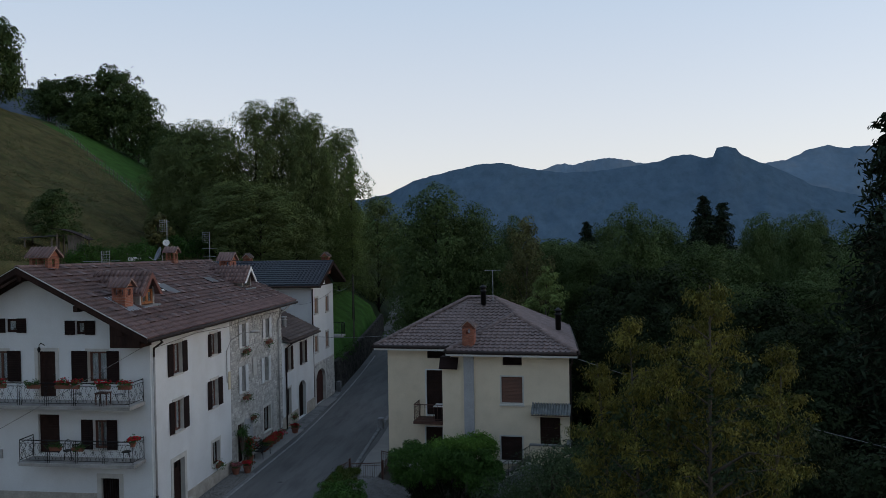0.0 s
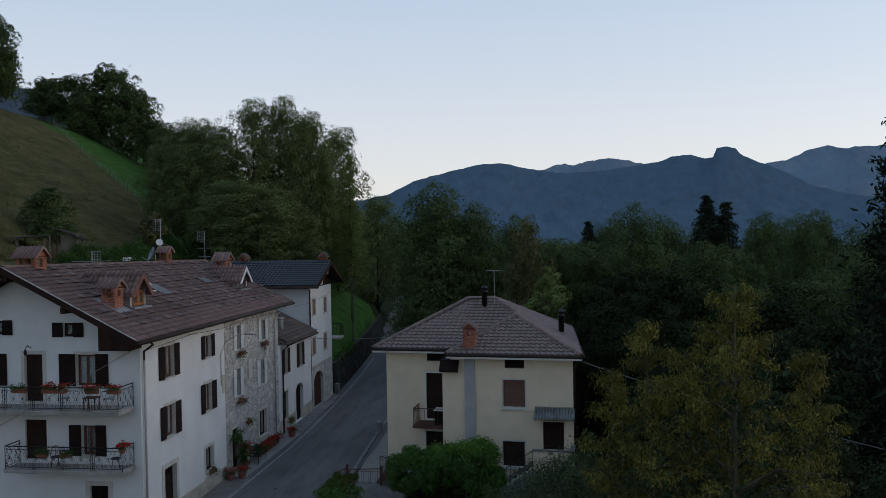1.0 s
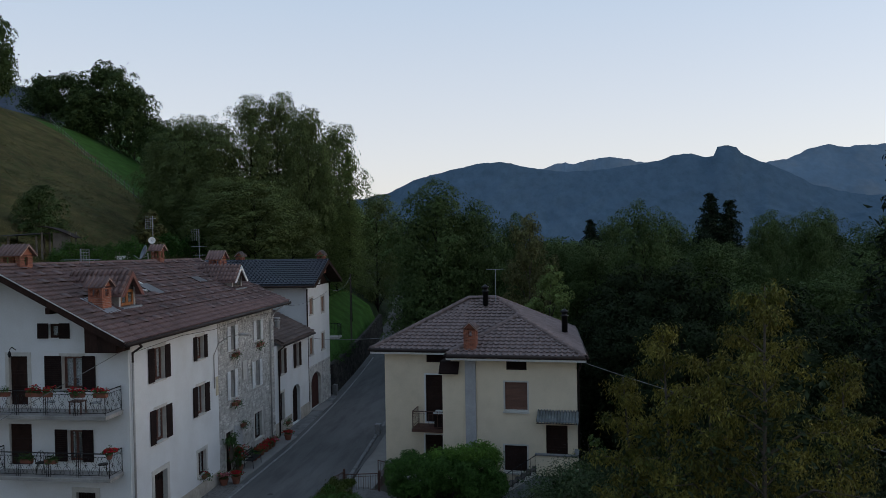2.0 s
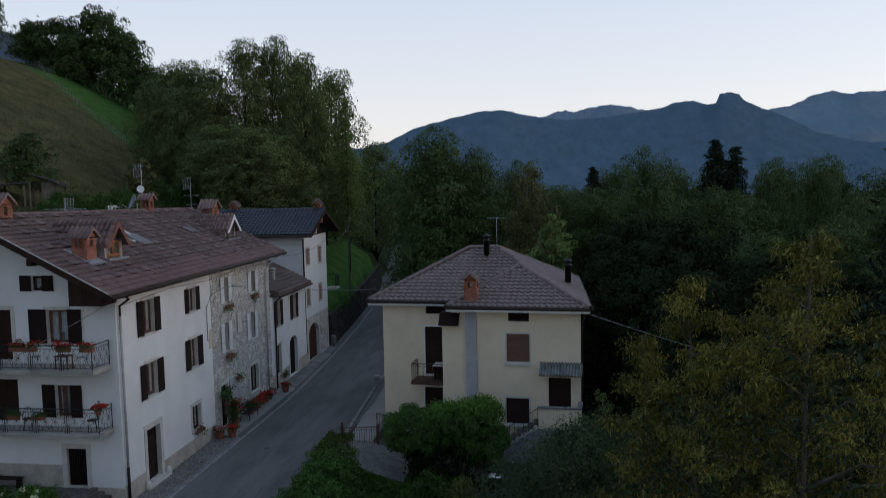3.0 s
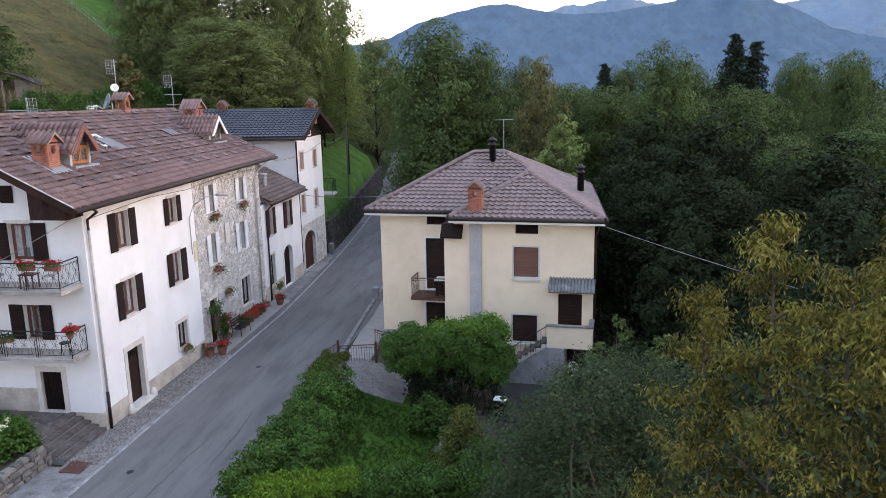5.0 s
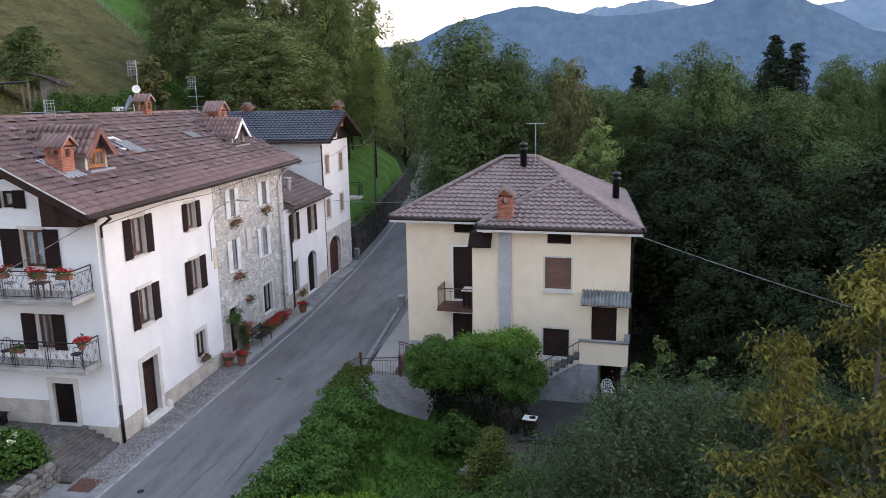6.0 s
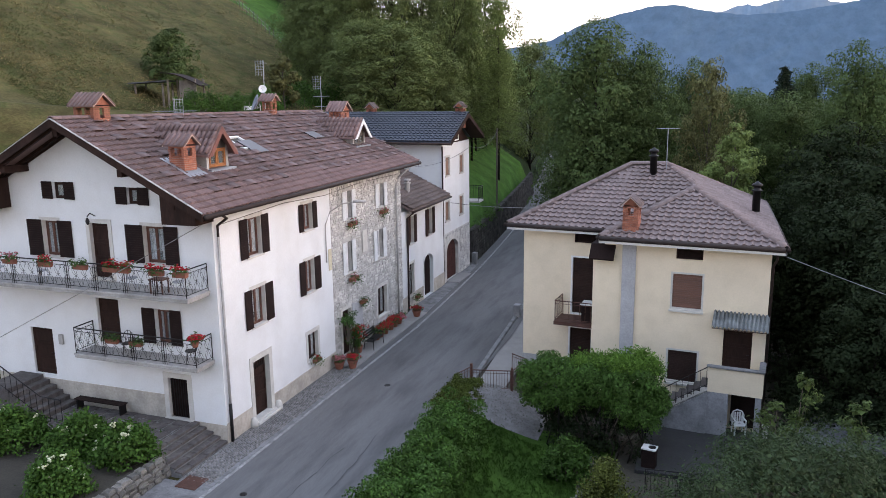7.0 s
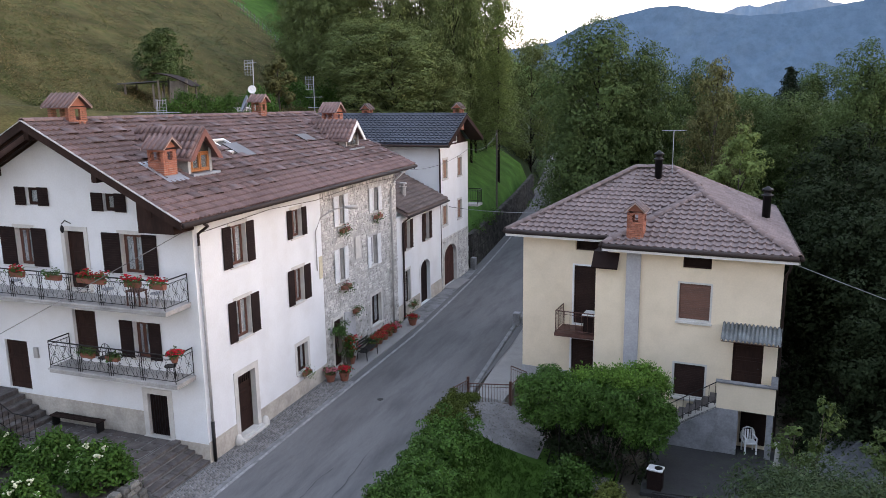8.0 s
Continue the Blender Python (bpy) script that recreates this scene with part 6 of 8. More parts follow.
facade("wall", dark_w, 55.3, 61.2, 3.35, 9.35, dh[:4], 0.4, M_WHITE, dark_house)
facade("wall", dark_w, 55.3, 61.2, -0.4, 3.35, dh[4:], 0.4, M_STONE, dark_house, "rubble stone ground floor wall")
for b in ((-11.5, -0.4, 0, 0.4), (-11.5, -0.4, 5.5, 5.9), (-11.5, -11.1, 0.4, 5.5)):
    part("wall", Shape().box(*b, -0.4, 9.35), M_WHITE, dark_house)
gb = Shape().prism([(0.0, 9.35), (5.9, 9.35), (2.95, 10.95)], -0.4, -0.05, "x")
part("gable", gb, M_WOOD, dark_house, "dark boarded gable")
for a0, a1, z0, z1 in dh[:4]:
    window(dark_house, dark_w, a0, a1, z0, z1, M_LIGHTWOOD, None, None, M_TRIM, True, M_TRIM)
    for p in (a0 + 0.07, (a0 + a1) / 2 + 0.005):
        on_wall("shutter", dark_w, [(p, p + (a1 - a0) / 2 - 0.075, -0.1, -0.06, z0 + 0.07, z1 - 0.07)], M_TANWOOD, dark_house, "closed pale brown shutter leaf", 0.008)
on_wall("gable_window", dark_w, frame_blocks(57.6, 58.9, 9.45, 10.4, 0.08, -0.06, 0.0), M_FASCIA, dark_house, "white framed gable window")
arched_door(dark_house, dark_w, 56.0, 58.5, 0.0, 2.75, M_STONE, M_GARAGE, M_TRIM, "red-brown boarded arched garage door")
on_wall("threshold", dark_w, [(55.9, 58.7, 0, 0.9, -0.05, 0.06)], M_PAVE, dark_house)
droof = part("roof", Shape().prism([(-0.75, 9.6), (2.95, 11.3), (6.65, 9.6), (6.65, 9.45), (2.95, 11.15), (-0.75, 9.45)], -12.0, 0.9, "x"), M_TILE_D, dark_house, "slate-blue tiled saddle roof")
tile_roof_plane(droof, [(-12.0, -0.75, 9.61), (0.9, -0.75, 9.61), (0.9, 2.95, 11.31), (-12.0, 2.95, 11.31)], M_TILE_D, 0.3, 0.34, 0)
ridge_caps(droof, (-12, 2.95, 11.31), (0.9, 2.95, 11.31), M_TILE_D, 0.13, 0.45)
for y0, y1 in ((-0.75, 2.95), (6.65, 2.95)):
    part("verge_board", Shape().add([(0.9, y0, 9.65), (0.9, y1, 11.35), (0.9, y1, 11.05), (0.9, y0, 9.38), (0.94, y0, 9.65), (0.94, y1, 11.35), (0.94, y1, 11.05), (0.94, y0, 9.38)], [(0, 1, 2, 3), (4, 5, 6, 7), (0, 1, 5, 4), (2, 3, 7, 6)]), M_WOOD, droof)
part("soffit", Shape().prism([(-0.75, 9.44), (2.95, 11.14), (6.65, 9.44), (6.65, 9.4), (2.95, 11.1), (-0.75, 9.4)], -0.05, 0.9, "x"), M_WOOD, droof)
part("gutter", Shape().tube([(-12, -0.8, 9.5), (0.9, -0.8, 9.5)], 0.07, 8), M_PIPE, dark_house, smooth=True)
part("downpipe", Shape().tube([(0.3, -0.75, 9.3), (0.08, -0.1, 8.9), (0.08, -0.06, 0.0)], 0.055, 8), M_PIPE, dark_house, "dark brown downpipe", smooth=True)
gabled_chimney(dark_house, idl, 0.25, 3.2, 11.1, 0.58, 0.58, 0.62, M_TILE_B, 8, "y")
gabled_chimney(dark_house, idl, -6.4, 3.2, 11.1, 0.58, 0.58, 0.6, M_TILE_B, 9, "y")
db = part("balcony", Shape().box(-2.2, 0.75, 5.92, 7.0, 4.75, 4.9), M_CONCRETE, dark_house, "small side balcony with dark railing")
rail_panel(idl, (0.7, 6.95, 4.9), (-2.1, 6.95, 4.9), 1.0, M_IRON, db, curls=False, gap=0.13)
rail_panel(idl, (0.7, 5.95, 4.9), (0.7, 6.95, 4.9), 1.0, M_IRON, db, curls=False, gap=0.13)

# ---- paving by the houses ----
def sheet(name, x0, x1, y0, y1, z, mat, label, category="pavement", kind="structure", thick=0.14, bevel=0.015):
    return single(name, Shape().box(x0, x1, y0, y1, z - thick, z), mat, label, category, kind=kind, bevel=bevel)


sheet("pavement", -17.28, -16.22, 38.95, 48.6, 0.07, M_PAVE, "pale concrete pavement before the stone house front")
single("pavement_far", Shape().prism([(-17.5, 48.6), (-16.3, 48.6), (-16.62, 55.0), (-17.12, 62.0), (-17.6, 62.0)], -0.1, 0.03, "z"), M_CEMENT, "worn concrete strip beside the road", "pavement", kind="structure", bevel=0.015)
sheet("cobble_bed_end", -17.8, -15.85, 13.0, 27.3, 0.012, M_CEMENT, "grey worn concrete strip below the rubble wall", "ground")
sheet("cobble_bed", -17.28, -15.9, 27.3, 38.95, 0.015, M_CEMENT, "dark bed of the cobbled strip", "ground")
line = Shape()
for k in range(60):
    y0 = 14 + k * 1.1
    v0, v1 = road_centre(y0) - 2.2, road_centre(y0 + 1.08) - 2.2
    line.prism([(v0 - 0.065, y0), (v0 + 0.065, y0), (v1 + 0.065, y0 + 1.08), (v1 - 0.065, y0 + 1.08)], road_height(y0 + 1.08) + 0.002, road_height(y0 + 1.08) + 0.022, "z")
lines = single("road_line", line, M_LINE, "faded white edge line of the road", "road marking", kind="structure")
single("kerb", Shape().prism([(-10.55, 38.6), (-10.33, 38.6), (-10.62, 43.5), (-11.0, 50.2), (-11.3, 61), (-11.52, 61), (-11.22, 50.2), (-10.84, 43.5)], -0.4, 0.09, "z"), M_CEMENT, "low uneven concrete kerb along the road", "kerb", kind="structure", bevel=0.03)
single("garden_path", Shape().prism([(-10.15, 38.4), (-8.9, 38.6), (-8.9, 52), (-10.85, 52), (-10.45, 43.5)], -0.6, -0.03, "z"), M_PAVE, "concrete path beside the yellow house", "path", kind="structure")
cob = Shape()
rc = random.Random(3)
for i in range(14):
    for j in range(118):
        x, y = -17.2 + i * 0.086 + rc.uniform(-.015, .015), 27.4 + j * 0.098 + rc.uniform(-.02, .02) + 0.05 * (i % 2)
        r, h = rc.uniform(0.032, 0.048), rc.uniform(0.02, 0.04)
        ring = [(x + r * math.cos(a) * rc.uniform(.8, 1.15), y + r * math.sin(a) * rc.uniform(.8, 1.25), 0.01) for a in (0, 1.05, 2.1, 3.14, 4.2, 5.2)]
        cob.add(ring + [(x + (p[0] - x) * 0.6, y + (p[1] - y) * 0.6, 0.015 + h) for p in ring], [(k, (k + 1) % 6, 6 + (k + 1) % 6, 6 + k) for k in range(6)] + [tuple(range(6, 12))])
M_COBBLE = material("grey_river_cobbles", (0.155, 0.145, 0.138), 0.9, 0.2, 3, 8, 0.2, island=0.45)
single("cobbles", cob, M_COBBLE, "grey river cobbles set along the house wall", "cobbles", kind="stuff", smooth=True)
crk = Shape()
rk = random.Random(9)
for (x, y, dx, dy, n) in ((-13.2, 24.5, 0.02, 0.32, 22), (-14.3, 20.5, 0.05, 0.3, 20), (-12.0, 28, -0.02, 0.35, 14)):
    pts = []
    for k in range(n):
        pts.append((x, y))
        x, y = x + dx + rk.uniform(-.07, .07), y + dy
    for (x0, y0), (x1, y1) in zip(pts, pts[1:]):
        w = rk.uniform(0.008, 0.022)
        crk.add([(x0 - w, y0, 0.036), (x0 + w, y0, 0.036), (x1 + w, y1, 0.036), (x1 - w, y1, 0.036)], [(0, 1, 2, 3)])
single("road_cracks", crk, material("tar_crack", (0.062, 0.062, 0.064), 0.95, 0.2, 3, 8, 0, spec=0.1), "dark cracks in the asphalt", "cracks", kind="structure")
for x, y, r in ((-13.9, 37.4, 0.14), (-14.6, 27.2, 0.12)):
    single("drain_lid", Shape().lathe([(r, 0.0), (r, 0.034), (r * 0.8, 0.038), (r * 0.2, 0.036)], (x, y, 0.0), 14), M_IRON, "small round iron lid in the road", "drain lid")
sheet("rusty_lid", -17.1, -16.3, 26.9, 27.7, 0.05, M_RUST, "rusty square steel lid at the foot of the steps", "lid", kind="", thick=0.06)

# terrace, steps and rubble wall before the gable
steps = thing("stone_steps", (-17.3, 28.9, 0), 0, "worn grey stone steps rising to the cellar door", "steps")
for k in range(5):
    st_ = part("step", Shape().box(-0.30 * (k + 1) - 0.02, -0.30 * k - 0.012, -1.35, 1.32, -0.1, 0.145 * (k + 1) - 0.03), M_CEMENT, steps)
    cuts = [-1.36, -0.75 + 0.22 * (k % 3), 0.1 - 0.25 * (k % 2), 0.75 + 0.12 * (k % 3), 1.33]
    for y0, y1 in zip(cuts, cuts[1:]):
        part("slab", Shape().box(-0.30 * (k + 1) + 0.012, -0.30 * k + 0.012, y0 + 0.014, y1 - 0.014, 0.145 * (k + 1) - 0.1, 0.145 * (k + 1) + 0.004 * ((k + len(cuts)) % 2)), M_STEP, st_, bevel=0.012)
terrace = thing("terrace", (-18.8, 28.9, 0), 0, "flagstone terrace before the white house", "terrace", kind="structure")
part("bed", Shape().box(-5.6, -0.03, -1.5, 1.32, -0.2, 0.69), M_CEMENT, terrace)
rt = random.Random(8)
x = -5.55
while x < -0.1:
    wx = min(rt.uniform(0.45, 0.75), -0.04 - x)
    y = -1.48
    while y < 1.28:
        wy = min(rt.uniform(0.4, 0.7), 1.31 - y)
        j = lambda: rt.uniform(0.012, 0.07)
        flag = [(x + j(), y + j()), (x + wx * rt.uniform(0.4, 0.6), y + 0.015), (x + wx - j(), y + j()), (x + wx - j() * 0.5, y + wy - j()), (x + wx * rt.uniform(0.35, 0.65), y + wy - 0.012), (x + j() * 0.5, y + wy - j())]
        part("flagstone", Shape().prism(flag, 0.66, 0.708 + rt.uniform(0, 0.01), "z"), M_STEP, terrace)
        y += wy
    x += wx
up = thing("stone_steps", (-24.4, 29.5, 0.7), 0, "stone steps with iron handrail up to the brown door", "steps")
for k in range(6):
    part("step", Shape().box(-0.32 * (k + 1) - 0.9 * (k == 5), -0.32 * k, -1.0, 0.72, -0.7, 0.18 * (k + 1)), M_STEP, up, bevel=0.02)
hr = Shape()
for k in range(13):
    xx = 1.0 - 0.3 * k
    zz = max(0.0, min(1.08, -xx * 0.56))
    part("baluster", Shape().tube([(xx, -1.0, zz), (xx, -1.0, zz + 0.95)], 0.012, 5), M_IRON, up)
hr.tube([(1.0, -1.0, 0.95), (0.0, -1.0, 0.98), (-1.92, -1.0, 2.03), (-2.6, -1.0, 2.03)], 0.025, 6)
hr.tube([(1.0, -1.0, 0.12), (0.0, -1.0, 0.15), (-1.92, -1.0, 1.2), (-2.6, -1.0, 1.2)], 0.014, 5)
part("handrail", hr, M_IRON, up, "black iron handrail")
bench = thing("bench", (-22.85, 29.9, 0.72), 0, "long dark wooden bench against the house wall", "bench")
for k in range(3):
    part("slat", Shape().box(-1.18, 1.18, -0.2 + 0.13 * k, -0.09 + 0.13 * k, 0.4, 0.44), M_BLACKWOOD, bench, bevel=0.008)
for xx in (-1.05, 1.05):
    part("leg", Shape().box(xx - 0.03, xx + 0.03, -0.18, 0.16, 0.0, 0.4), M_IRON, bench, bevel=0.008)
rub = thing("rubble_wall", (-17.8, 24, 0), 0, "low mossy rubble retaining wall beside the road", "wall", kind="structure")
part("core", Shape().box(-0.55, -0.12, -6, 3.3, -0.3, 0.66).box(-4, -0.12, 3.0, 3.45, -0.3, 0.66), M_EARTH, rub)
rs = random.Random(4)


def rubble_stone(w, h, d, rng):
    """An uneven stone, wider at its belly."""
    s = Shape()
    ring = []
    for zz, q in ((0, 0.78), (h * 0.5, 1.0), (h, 0.74)):
        for a, b in ((-1, -1), (1, -1), (1, 1), (-1, 1)):
            ring.append((a * w / 2 * q * rng.uniform(.86, 1.06), b * d / 2 * q * rng.uniform(.86, 1.06), zz + rng.uniform(-.02, .02)))
    s.add(ring, [(4 * i + k, 4 * i + (k + 1) % 4, 4 * i + 4 + (k + 1) % 4, 4 * i + 4 + k) for i in range(2) for k in range(4)] + [(8, 9, 10, 11), (3, 2, 1, 0)])
    return s


kinds = [rubble_stone(1, 1, 1, rs).mesh("stone", M_ROUGHSTONE) for _ in range(6)]
for row in range(4):
    y = -6.0
    while y < 3.2:
        w = rs.uniform(0.24, 0.5)
        h = rs.uniform(0.19, 0.25)
        t = new("stone", kinds[rs.randrange(6)])
        t.parent = rub
        t.matrix_basis = Matrix.LocRotScale((-0.1 - 0.03 * row + rs.uniform(-.04, .04), y + w / 2, -0.05 + row * 0.19), Euler((0, 0, rs.choice((0, 3.14)) + rs.uniform(-.15, .15))), (0.34, w, h))
        y += w * 0.97
for row in range(4):
    x = -3.4
    while x < -0.2:
        w = rs.uniform(0.24, 0.5)
        t = new("stone", kinds[rs.randrange(6)])
        t.parent = rub
        t.matrix_basis = Matrix.LocRotScale((x + w / 2, 3.42 + rs.uniform(-.03, .03), -0.05 + row * 0.19), Euler((0, 0, rs.uniform(-.15, .15))), (w, 0.3, rs.uniform(.19, .25)))
        x += w * 0.97
single("kerb_block", Shape().box(-17.55, -17.2, 61.5, 62.0, -0.1, 0.9), M_CEMENT, "concrete corner block at the wall's foot", "block", bevel=0.03)
single("planting_bed", Shape().box(-30, -18.1, 16, 27.35, -0.5, 0.6), M_EARTH, "dark earth planting bed behind the rubble wall", "ground", kind="structure")

# ---- green things near by ----
def bush(name, label, category, clumps, spread, count, leaf, mat, seed, droop=0.0, narrow=0.55, blooms=None, heart=None, lit_mat=None, shell=False):
    """A leafy mass round the given clump centres, on a few woody stems."""
    rng = np.random.default_rng(seed)
    b = thing(name, tuple(np.mean(clumps, 0) * [1, 1, 0] + [0, 0, np.min(np.array(clumps)[:, 2]) - 0.3]), 0, label, category)
    o = np.array(b.matrix_basis.translation)
    cs = np.array(clumps) - o
    old = cs
    # top clumps get a brighter leaf colour in place of light from above
    if lit_mat:
        young = cs[:, 2] > np.max(cs[:, 2]) - (0.22 if lit_mat is M_HEDGE_Y else 0.42)
        old = cs[~young]
        part("fresh_top", leaf_mesh("fresh_top", cs[young] + [0, 0, 0.03], np.full(int(young.sum()), spread), count, leaf, lit_mat, rng, -0.5, narrow), lit_mat, b, "bright yellow-green top leaves, light from above in their colour")["kind"] = "stuff"
    part("leaves", leaf_mesh("leaves", old, np.full(len(old), spread), count, leaf, mat, rng, droop, narrow, None, shell), mat, b)
    if heart:
        x0, y0, x1, y1, zb, h, w = heart
        L = math.hypot(x1 - x0, y1 - y0)
        ux, uy = (x1 - x0) / L, (y1 - y0) / L
        lay = lambda a, v, z: (x0 + ux * a - uy * v - o[0], y0 + uy * a + ux * v - o[1], zb + z - o[2])
        part("inner_growth", Shape(lay).box(0.1, L - 0.1, -w * 0.3, w * 0.3, -0.6, h * 0.78), M_HEDGE, b, "dense inner twigs and leaves", bevel=0.1)
    st = Shape()
    for c in cs[:: max(1, len(cs) // 14)]:
        st.tube([(c[0] * 0.3, c[1] * 0.3, -0.6), tuple(c)], 0.03, 5, 0.008)
    part("stems", st, M_BARK, b)
    if blooms:
        mat_b, n, size = blooms
        bl = Shape()
        for c in cs[rng.integers(0, len(cs), n)]:
            u = rng.normal(0, 1, 3)
            u[2] = abs(u[2]) + 0.3
            u[1] -= 0.6
            u /= np.linalg.norm(u)
            p = c + u * spread * 1.1
            for k in range(7):
                q = p + rng.normal(0, size * 0.4, 3)
                bl.lathe([(size * 0.1, -size * 0.3), (size * 0.36, 0), (size * 0.1, size * 0.3)], tuple(q), 5)
        part("bloom", bl, mat_b, b, "pale round flower heads" if mat_b is M_BLOOM else "small bright red flower heads", smooth=True)["kind"] = "stuff"
    return b


def mound(cx, cy, z0, rx, ry, h, n, seed):
    """Clump centres on an uneven dome."""
    rng = np.random.default_rng(seed)
    out = []
    for _ in range(n):
        a, q = rng.uniform(0, 2 * math.pi), math.sqrt(rng.uniform(0, 1))
        zz = math.sqrt(max(0.0, 1 - q * q)) * h * rng.uniform(0.75, 1.08)
        out.append((cx + rx * q * math.cos(a), cy + ry * q * math.sin(a), z0 + zz * rng.uniform(0.55, 1.0)))
    return out


def hedge_row(x0, y0, x1, y1, z0, h, w, n, seed, jag=0.12):
    """Clump centres on the sides and top of a hedge."""
    rng = np.random.default_rng(seed)
    L = math.hypot(x1 - x0, y1 - y0)
    ux, uy = (x1 - x0) / L, (y1 - y0) / L
    out = []
    for _ in range(n):
        s_ = rng.uniform(0, L)
        side = rng.uniform(-1, 1)
        if rng.uniform() < 0.5:
            v, zz = side * w / 2, h * rng.uniform(0.95, 1.0)
        else:
            v, zz = math.copysign(w / 2, side), h * rng.uniform(0.05, 1)
        zz += rng.normal(0, jag)
        out.append((x0 + ux * s_ - uy * v, y0 + uy * s_ + ux * v, z0 + max(0.05, zz)))
    return out


for k, (x, y, r) in enumerate(((-19.1, 27.0, 1.0), (-21.3, 27.1, 1.0), (-23.9, 26.7, 1.2), (-19.6, 24.6, 0.9))):
    bush("hydrangea", "green hydrangea bush with pale flower heads", "shrub", mound(x, y, 0.55, r, r * 0.85, 1.5, 110, 40 + k), 0.28, 60, 0.13, M_HYDRANGEA, 50 + k, 0.0, 0.7, (M_BLOOM, 10, 0.12))
for name, label, row, n, seed, jag, spread, per, leaf, mat in (
        ("roadside_hedge", "leafy green hedge along the road edge", (-9.75, 24.6, -9.65, 34.4, -0.2, 1.15, 0.8), 300, 61, 0.25, 0.32, 100, 0.11, M_HEDGE),
        ("roadside_hedge", "broad leafy shrubs behind the road hedge", (-8.75, 26.6, -9.15, 33.8, -0.4, 1.2, 1.2), 230, 161, 0.3, 0.4, 140, 0.125, M_HYDRANGEA),
        ("clipped_hedge", "bright yellow-green clipped hedge", (-9.6, 25.0, -6.2, 26.0, -0.7, 1.62, 1.1), 520, 63, 0.03, 0.17, 90, 0.1, M_HEDGE),
        ("clipped_hedge", "dark clipped hedge in the shade", (-6.2, 26.0, 0.5, 27.4, -0.9, 1.7, 1.2), 560, 65, 0.06, 0.22, 90, 0.1, M_HEDGE)):
    bush(name, label, "hedge", hedge_row(*row, n, seed, jag), spread, per, leaf, mat, seed + 1, heart=row, lit_mat=M_HEDGE_Y if seed == 63 else None, shell=seed in (61, 161))
bush("mossy_hedge_top", "low clipped box hedge by the gate", "hedge", hedge_row(-9.95, 33.9, -9.9, 36.9, -0.1, 1.15, 1.05, 220, 67, 0.04), 0.17, 80, 0.08, M_MOSSY, 68)
bush("round_shrub", "round bright green garden shrub", "shrub", mound(-5.1, 33.4, -1.0, 0.75, 0.75, 1.7, 70, 69), 0.26, 80, 0.12, M_HEDGE, 70)
M_CONE = material("olive_conifer_sprays", (0.075, 0.092, 0.022), 0.7, 0.3, 0.8, 8, 0, island=0.45, through_light=0.2)
bush("conical_shrub", "yellow-green conical garden shrub", "shrub", [(-3.3 + rt.gauss(0, .6) * (1.1 - q), 30.0 + rt.gauss(0, .55) * (1.1 - q) * 1.6, -1.0 + 2.5 * q) for q in [rt.random() ** 1.3 for _ in range(240)]], 0.3, 70, 0.1, M_CONE, 71)
bush("garden_shrub", "dense dark garden shrub", "shrub", mound(-2.2, 28.8, -1.0, 1.6, 1.2, 2.0, 110, 72), 0.34, 60, 0.14, M_HEDGE, 73)
bush("garden_shrub", "dense blue-green garden shrub", "shrub", mound(2.6, 30.6, -1.2, 1.6, 1.2, 1.3, 90, 74), 0.36, 80, 0.1, M_SHRUB, 75)
bush("garden_shrub", "dense blue-green garden shrub", "shrub", mound(6.6, 33.0, -1.7, 1.7, 1.4, 1.1, 90, 76), 0.36, 80, 0.1, M_SHRUB, 77)
# wisteria on its pergola
wis = []
rw = np.random.default_rng(80)
for cx, cz, rx, ry, rz, n in ((-6.1, 1.35, 1.5, 1.2, 1.15, 120), (-4.6, 1.55, 1.4, 1.2, 1.05, 90), (-3.2, 1.5, 1.35, 1.35, 1.4, 140), (-2.7, 0.8, 0.9, 1.2, 0.9, 50)):
    for _ in range(n):
        u = rw.normal(0, 1, 3) + [0, -0.25, 0.45]
        u /= np.linalg.norm(u)
        q = rw.uniform(0.72, 1.05)
        wis.append((cx + rx * u[0] * q, 36.3 + ry * u[1] * q, cz + rz * (u[2] if u[2] > 0 else u[2] * 0.75) * q))
vine = bush("wisteria", "spreading bright green wisteria grown over a pergola", "climbing plant", wis, 0.36, 150, 0.14, M_WISTERIA, 81, 0.45, 0.34, shell=True, lit_mat=M_WISTERIA_TOP)
vo = vine.matrix_basis.translation
for k in range(10):
    tw = Shape()
    bx, by = -6.3 + 0.4 * k + rt.uniform(-.1, .1), 35.3 + rt.uniform(-.3, .5)
    tw.tube([(bx - vo.x, by - vo.y, -1.1 - vo.z), (bx + 0.2 - vo.x, by - 0.1 - vo.y, -0.3 - vo.z), (bx - 0.15 - vo.x, by + 0.1 - vo.y, 0.4 - vo.z), (bx + 0.2 - vo.x, by + 0.3 - vo.y, 1.2 - vo.z)], 0.035, 6, 0.02)
    part("trunk", tw, M_BARK_DK, vine, "twisted dark stem", smooth=True)
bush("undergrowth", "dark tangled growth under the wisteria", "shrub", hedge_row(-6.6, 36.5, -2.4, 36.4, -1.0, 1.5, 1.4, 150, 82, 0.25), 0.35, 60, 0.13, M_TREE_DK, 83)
perg = thing("pergola", (-4.55, 36.3, -1.0), 0, "dark iron pergola frame under the wisteria", "pergola")
